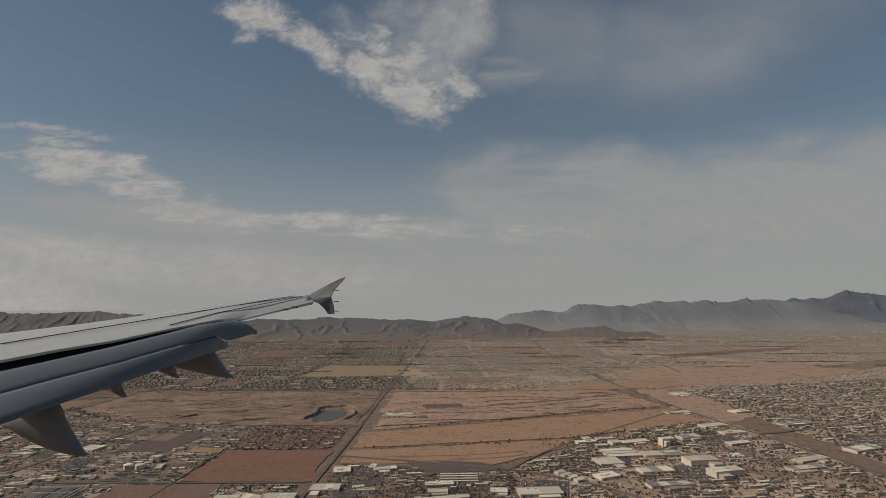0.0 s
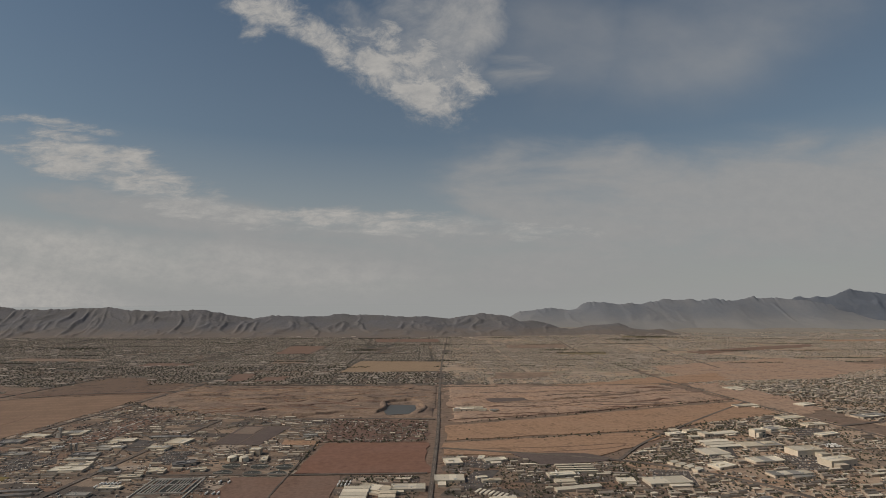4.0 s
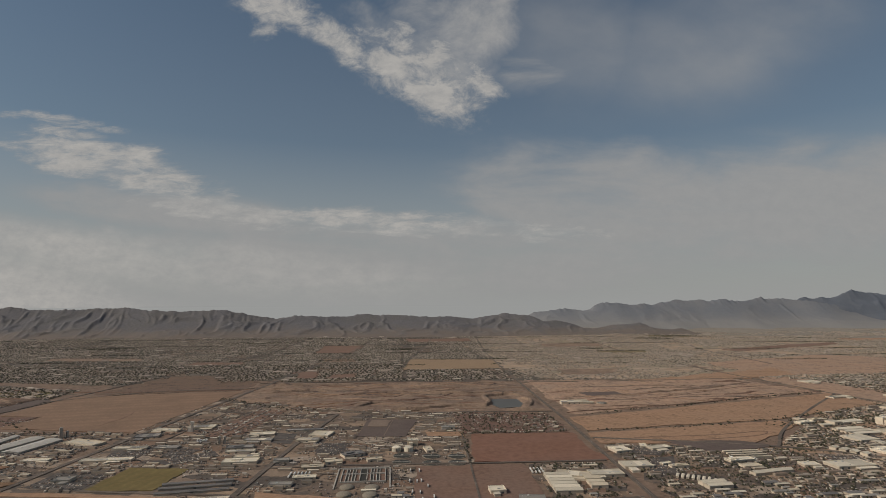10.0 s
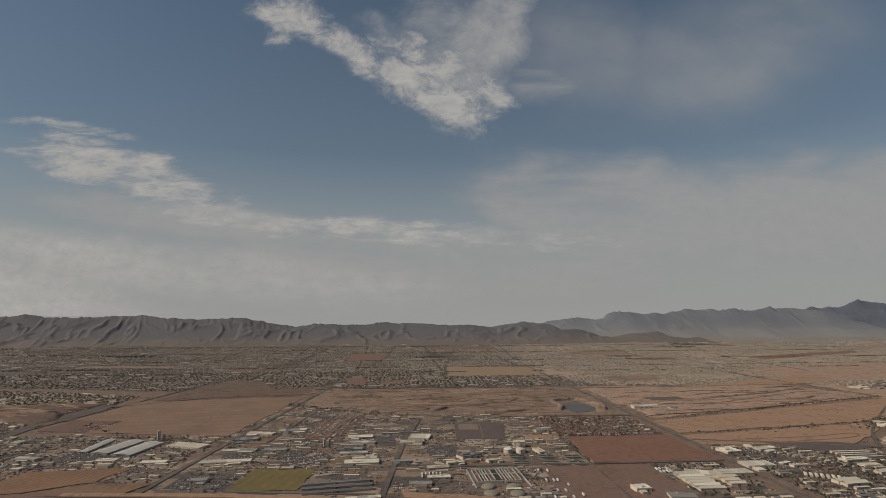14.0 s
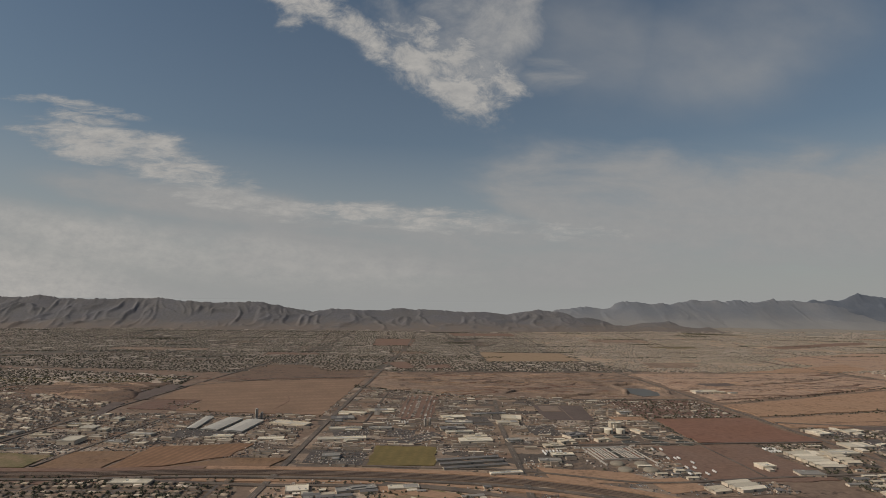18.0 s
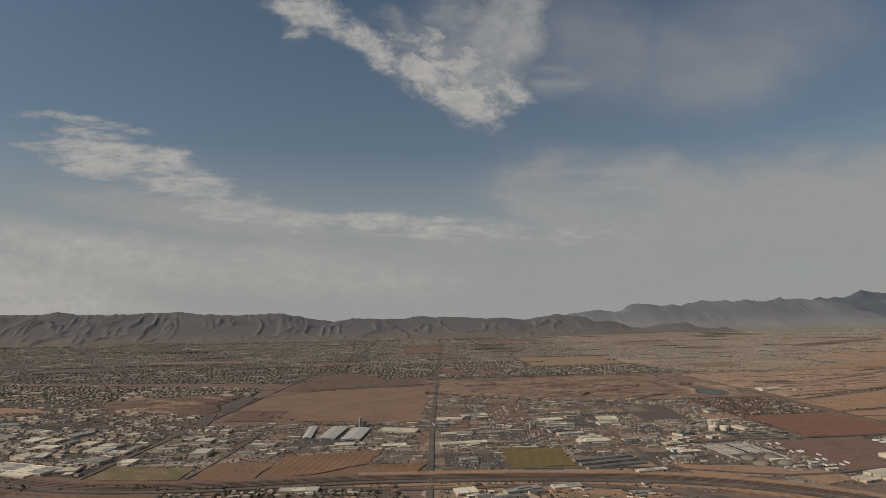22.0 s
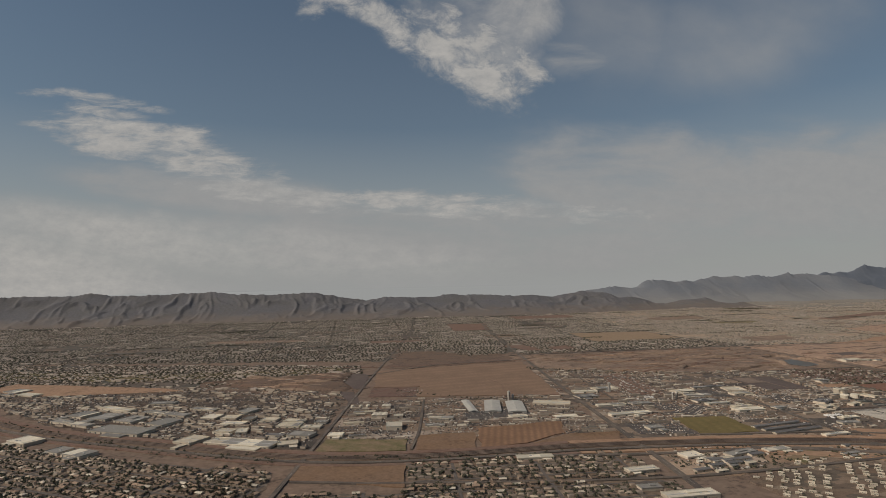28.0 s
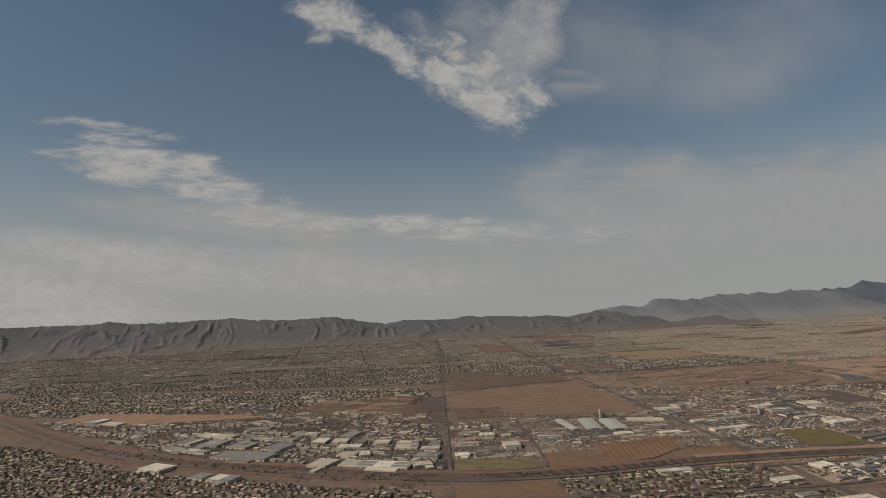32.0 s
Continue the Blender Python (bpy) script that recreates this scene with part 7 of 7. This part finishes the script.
def blade(upper, lower, thick, material, name, parent):
    """A flap panel lofted between its upper and its lower edge, slightly curved, with thickness."""
    bm = bmesh.new()
    rows_ = []
    for a, b in zip(upper, lower):
        a, b = Vector(a), Vector(b)
        top = [a.lerp(b, f) + Vector((0, 0, 0.05 * (b - a).length * math.sin(math.pi * f))) for f in (0, 0.15, 0.35, 0.6, 0.8, 1)]
        rows_.append([bm.verts.new(p) for p in top] + [bm.verts.new(p - Vector((0, 0, thick * k))) for p, k in zip(top[::-1], (0.25, 0.6, 0.9, 1, 0.9, 0.5))])
    for p, q in zip(rows_, rows_[1:]):
        for k in range(len(p)):
            bm.faces.new((p[k], p[(k + 1) % len(p)], q[(k + 1) % len(q)], q[k])).smooth = k < 5
    bm.faces.new(rows_[0]); bm.faces.new(rows_[-1][::-1])
    bmesh.ops.recalc_face_normals(bm, faces=bm.faces)
    return part(name, bm, material, parent)


def canoe(upper, lower, width, material, parent):
    """A flap-track fairing: a pointed boat of rings between its upper and its lower edge."""
    bm = bmesh.new()
    up_, lo_ = smooth_line(upper, 0.08), smooth_line(lower, 0.08)
    rings = []
    for k in range(15):
        f = k / 14
        hi, lo = up_[round(f * (len(up_) - 1))], lo_[round(f * (len(lo_) - 1))]
        c, r = (hi + lo) / 2, (hi - lo) / 2
        w = width * max(0.05, math.sin(math.pi * min(1, f * 0.84 + 0.12))) ** 0.7
        if r.length < 0.006:
            r = Vector((0, 0, 0.006))
        rings.append([bm.verts.new(c + r * math.sin(q) + Vector((0, w * math.cos(q), 0))) for q in [2 * math.pi * i / 16 for i in range(16)]])
    for p, q in zip(rings, rings[1:]):
        for i in range(16):
            bm.faces.new((p[i], p[(i + 1) % 16], q[(i + 1) % 16], q[i]))
    bm.faces.new(rings[0]); bm.faces.new(rings[-1][::-1])
    bmesh.ops.recalc_face_normals(bm, faces=bm.faces)
    for f in bm.faces:
        f.smooth = True
    return part("flap_fairing", bm, material, parent)


def wing():
    """Upper skin lofted between the trailing and the leading edge, lowered flaps in two panels, track fairings and a tip fence."""
    t = thing("aircraft_wing", 0, 0, 190.98, 0, "grey airliner wing with lowered flaps and a winglet", "aircraft wing")
    rear = [Vector(p) for p in ((-5.421, 6.137, -0.693), (-5.350, 6.510, -0.665), (-5.210, 7.245, -0.604), (-5.035, 8.167, -0.553), (-4.810, 9.359, -0.439), (-4.561, 10.685, -0.327), (-4.414, 11.448, -0.359), (-3.765, 14.910, 0.007))]
    front = [Vector(p) for p in ((-7.396, 8.308, -0.505), (-7.210, 8.710, -0.471), (-6.657, 9.908, -0.362), (-5.934, 11.490, -0.185), (-5.312, 12.858, -0.018), (-4.696, 14.212, 0.118), (-4.061, 15.610, 0.201))]

    def along(line, f):
        q = f * (len(line) - 1)
        i = min(int(q), len(line) - 2)
        return line[i].lerp(line[i + 1], q - i)

    bm = bmesh.new()
    rows_ = []
    for i in range(41):
        a, b = along(rear, i / 40), along(front, i / 40)
        chord = (b - a).length
        ring = [a + Vector((0, 0, -0.035)), a]
        ring += [a.lerp(b, c) + Vector((0, 0, 0.003 * chord * math.sin(math.pi * c))) for c in (0.25, 0.5, 0.75, 0.93)]
        ring += [b, b + (b - a).normalized() * 0.05 + Vector((0, 0, -0.09)), a.lerp(b, 0.8) + Vector((0, 0, -0.20)), a.lerp(b, 0.35) + Vector((0, 0, -0.15))]
        rows_.append([bm.verts.new(p) for p in ring])
    for p, q in zip(rows_, rows_[1:]):
        for k in range(len(p)):
            bm.faces.new((p[k], p[(k + 1) % len(p)], q[(k + 1) % len(q)], q[k])).smooth = 2 <= k <= 7
    bm.faces.new(rows_[0]); bm.faces.new(rows_[-1][::-1])
    bmesh.ops.recalc_face_normals(bm, faces=bm.faces)
    skin = part("wing_skin", bm, ALLOY, t, "pale grey painted upper skin")

    def line_on_skin(a, b, width, name, material):
        """A narrow strip that lies on the skin from a to b."""
        a, b = Vector(a), Vector(b)
        up = Vector((0, 0, 0.03))
        w = (b - a).cross(up).normalized() * width / 2
        strip = bmesh.new()
        n_ = 12
        pts = [a.lerp(b, i / n_) for i in range(n_ + 1)]
        edge = [[strip.verts.new(p + w * k + Vector((0, 0, h))) for k, h in ((-1, 0), (-1, 0.012), (1, 0.012), (1, 0))] for p in pts]
        for p, q in zip(edge, edge[1:]):
            for k in range(3):
                strip.faces.new((p[k], p[k + 1], q[k + 1], q[k]))
        bmesh.ops.recalc_face_normals(strip, faces=strip.faces)
        return part(name, strip, material, skin)

    line_on_skin((-6.243, 7.567, -0.554), (-5.322, 11.218, -0.206), 0.030, "spoiler_hinge_line", GAP)
    line_on_skin((-5.322, 11.218, -0.206), (-4.307, 14.900, 0.160), 0.030, "spoiler_hinge_line", GAP)
    line_on_skin((-4.936, 9.596, -0.392), (-4.837, 11.316, -0.218), 0.020, "panel_line", GAP)
    line_on_skin((-4.837, 11.316, -0.218), (-4.131, 15.105, 0.152), 0.025, "aileron_hinge_line", GAP)
    # near-black plate stands in for the shade in the cove above the flap
    plate([(-5.619, 6.510, -0.723), (-5.515, 6.710, -0.699), (-5.402, 7.510, -0.641), (-5.186, 8.410, -0.582), (-4.941, 9.610, -0.465), (-4.530, 11.010, -0.332), (-4.380, 11.360, -0.368), (-4.486, 10.910, -0.407), (-4.833, 9.410, -0.537), (-4.995, 8.110, -0.623), (-5.177, 7.210, -0.733), (-5.255, 6.410, -0.811), (-5.345, 6.210, -0.847)], 0.02, GAP, "flap_cove", t)
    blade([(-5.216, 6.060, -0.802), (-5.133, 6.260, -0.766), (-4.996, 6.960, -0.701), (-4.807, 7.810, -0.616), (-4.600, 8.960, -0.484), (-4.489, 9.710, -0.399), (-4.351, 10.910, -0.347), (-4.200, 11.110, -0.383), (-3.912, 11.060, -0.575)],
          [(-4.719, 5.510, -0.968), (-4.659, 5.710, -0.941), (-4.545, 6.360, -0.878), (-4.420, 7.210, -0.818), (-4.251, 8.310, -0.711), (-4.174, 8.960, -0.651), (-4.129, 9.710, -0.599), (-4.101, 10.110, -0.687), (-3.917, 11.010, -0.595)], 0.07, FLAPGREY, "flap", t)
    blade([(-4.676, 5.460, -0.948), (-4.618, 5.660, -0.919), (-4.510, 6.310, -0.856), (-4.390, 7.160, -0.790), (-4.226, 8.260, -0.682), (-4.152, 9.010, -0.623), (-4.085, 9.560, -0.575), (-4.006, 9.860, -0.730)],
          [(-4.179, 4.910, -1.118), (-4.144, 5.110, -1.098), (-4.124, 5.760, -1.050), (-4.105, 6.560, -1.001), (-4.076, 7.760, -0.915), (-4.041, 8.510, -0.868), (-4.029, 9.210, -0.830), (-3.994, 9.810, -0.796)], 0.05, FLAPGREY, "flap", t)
    plate([(-4.660, 5.710, -0.924), (-4.524, 6.330, -0.855), (-4.409, 7.190, -0.788), (-4.242, 8.290, -0.678), (-4.075, 9.560, -0.571), (-4.066, 9.540, -0.585), (-4.226, 8.260, -0.690), (-4.390, 7.160, -0.799), (-4.509, 6.310, -0.866), (-4.642, 5.690, -0.934)], 0.006, GAP, "flap_slot", t)
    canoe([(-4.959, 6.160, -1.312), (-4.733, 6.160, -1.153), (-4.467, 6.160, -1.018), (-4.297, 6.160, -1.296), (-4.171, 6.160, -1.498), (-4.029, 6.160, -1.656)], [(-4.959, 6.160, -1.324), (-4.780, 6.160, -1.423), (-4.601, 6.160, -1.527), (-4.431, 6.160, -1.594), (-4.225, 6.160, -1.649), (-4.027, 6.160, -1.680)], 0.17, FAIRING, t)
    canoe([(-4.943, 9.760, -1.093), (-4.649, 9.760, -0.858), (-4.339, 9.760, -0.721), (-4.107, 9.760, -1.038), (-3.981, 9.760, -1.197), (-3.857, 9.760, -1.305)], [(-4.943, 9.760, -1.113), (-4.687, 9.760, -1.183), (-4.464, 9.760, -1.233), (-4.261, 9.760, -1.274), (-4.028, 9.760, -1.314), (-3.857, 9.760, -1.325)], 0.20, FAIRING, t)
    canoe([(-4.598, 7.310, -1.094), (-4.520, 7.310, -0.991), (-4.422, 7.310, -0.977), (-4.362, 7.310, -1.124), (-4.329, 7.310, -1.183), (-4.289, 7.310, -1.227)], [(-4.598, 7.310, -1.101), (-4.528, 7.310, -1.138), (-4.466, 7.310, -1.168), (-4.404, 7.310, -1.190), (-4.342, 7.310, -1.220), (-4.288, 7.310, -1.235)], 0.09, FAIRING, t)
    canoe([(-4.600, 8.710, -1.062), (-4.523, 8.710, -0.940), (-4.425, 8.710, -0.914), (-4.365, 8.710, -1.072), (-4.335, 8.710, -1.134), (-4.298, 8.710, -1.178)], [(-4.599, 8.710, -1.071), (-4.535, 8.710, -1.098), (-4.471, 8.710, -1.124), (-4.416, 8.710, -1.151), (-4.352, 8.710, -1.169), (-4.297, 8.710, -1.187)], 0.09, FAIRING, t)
    plate([(-4.048, 15.260, 0.166), (-3.556, 15.310, 0.431), (-3.196, 15.330, 0.618), (-2.978, 15.350, 0.697), (-3.025, 15.350, 0.618), (-3.305, 15.330, 0.318), (-3.377, 15.310, 0.129), (-3.872, 15.260, 0.054)], 0.06, ALLOY, "winglet_upper", t, down=False)
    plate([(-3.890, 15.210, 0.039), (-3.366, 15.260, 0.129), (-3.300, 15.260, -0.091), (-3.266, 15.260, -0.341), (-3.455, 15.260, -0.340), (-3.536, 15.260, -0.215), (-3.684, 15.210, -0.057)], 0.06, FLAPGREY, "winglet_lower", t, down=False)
    plate([(-3.316, 15.310, 0.318), (-3.157, 15.310, 0.317), (-3.157, 15.310, 0.329), (-3.316, 15.310, 0.330)], 0.012, GAP, "static_wick", t)
    plate([(-3.297, 15.310, 0.003), (-3.154, 15.310, 0.002), (-3.154, 15.310, 0.014), (-3.297, 15.310, 0.015)], 0.012, GAP, "static_wick", t)
    plate([(-3.267, 15.260, -0.263), (-3.141, 15.260, -0.264), (-3.141, 15.260, -0.252), (-3.267, 15.260, -0.251)], 0.012, GAP, "static_wick", t)
    plate([(-4.080, 13.210, -0.165), (-3.929, 13.210, -0.193), (-3.929, 13.210, -0.181), (-4.080, 13.210, -0.153)], 0.012, GAP, "static_wick", t)
    plate([(-3.996, 13.710, -0.116), (-3.839, 13.710, -0.146), (-3.839, 13.710, -0.134), (-3.996, 13.710, -0.104)], 0.012, GAP, "static_wick", t)
    plate([(-4.701, 11.010, -0.342), (-4.619, 11.010, -0.399), (-4.619, 11.010, -0.387), (-4.701, 11.010, -0.330)], 0.012, GAP, "static_wick", t)


wing()
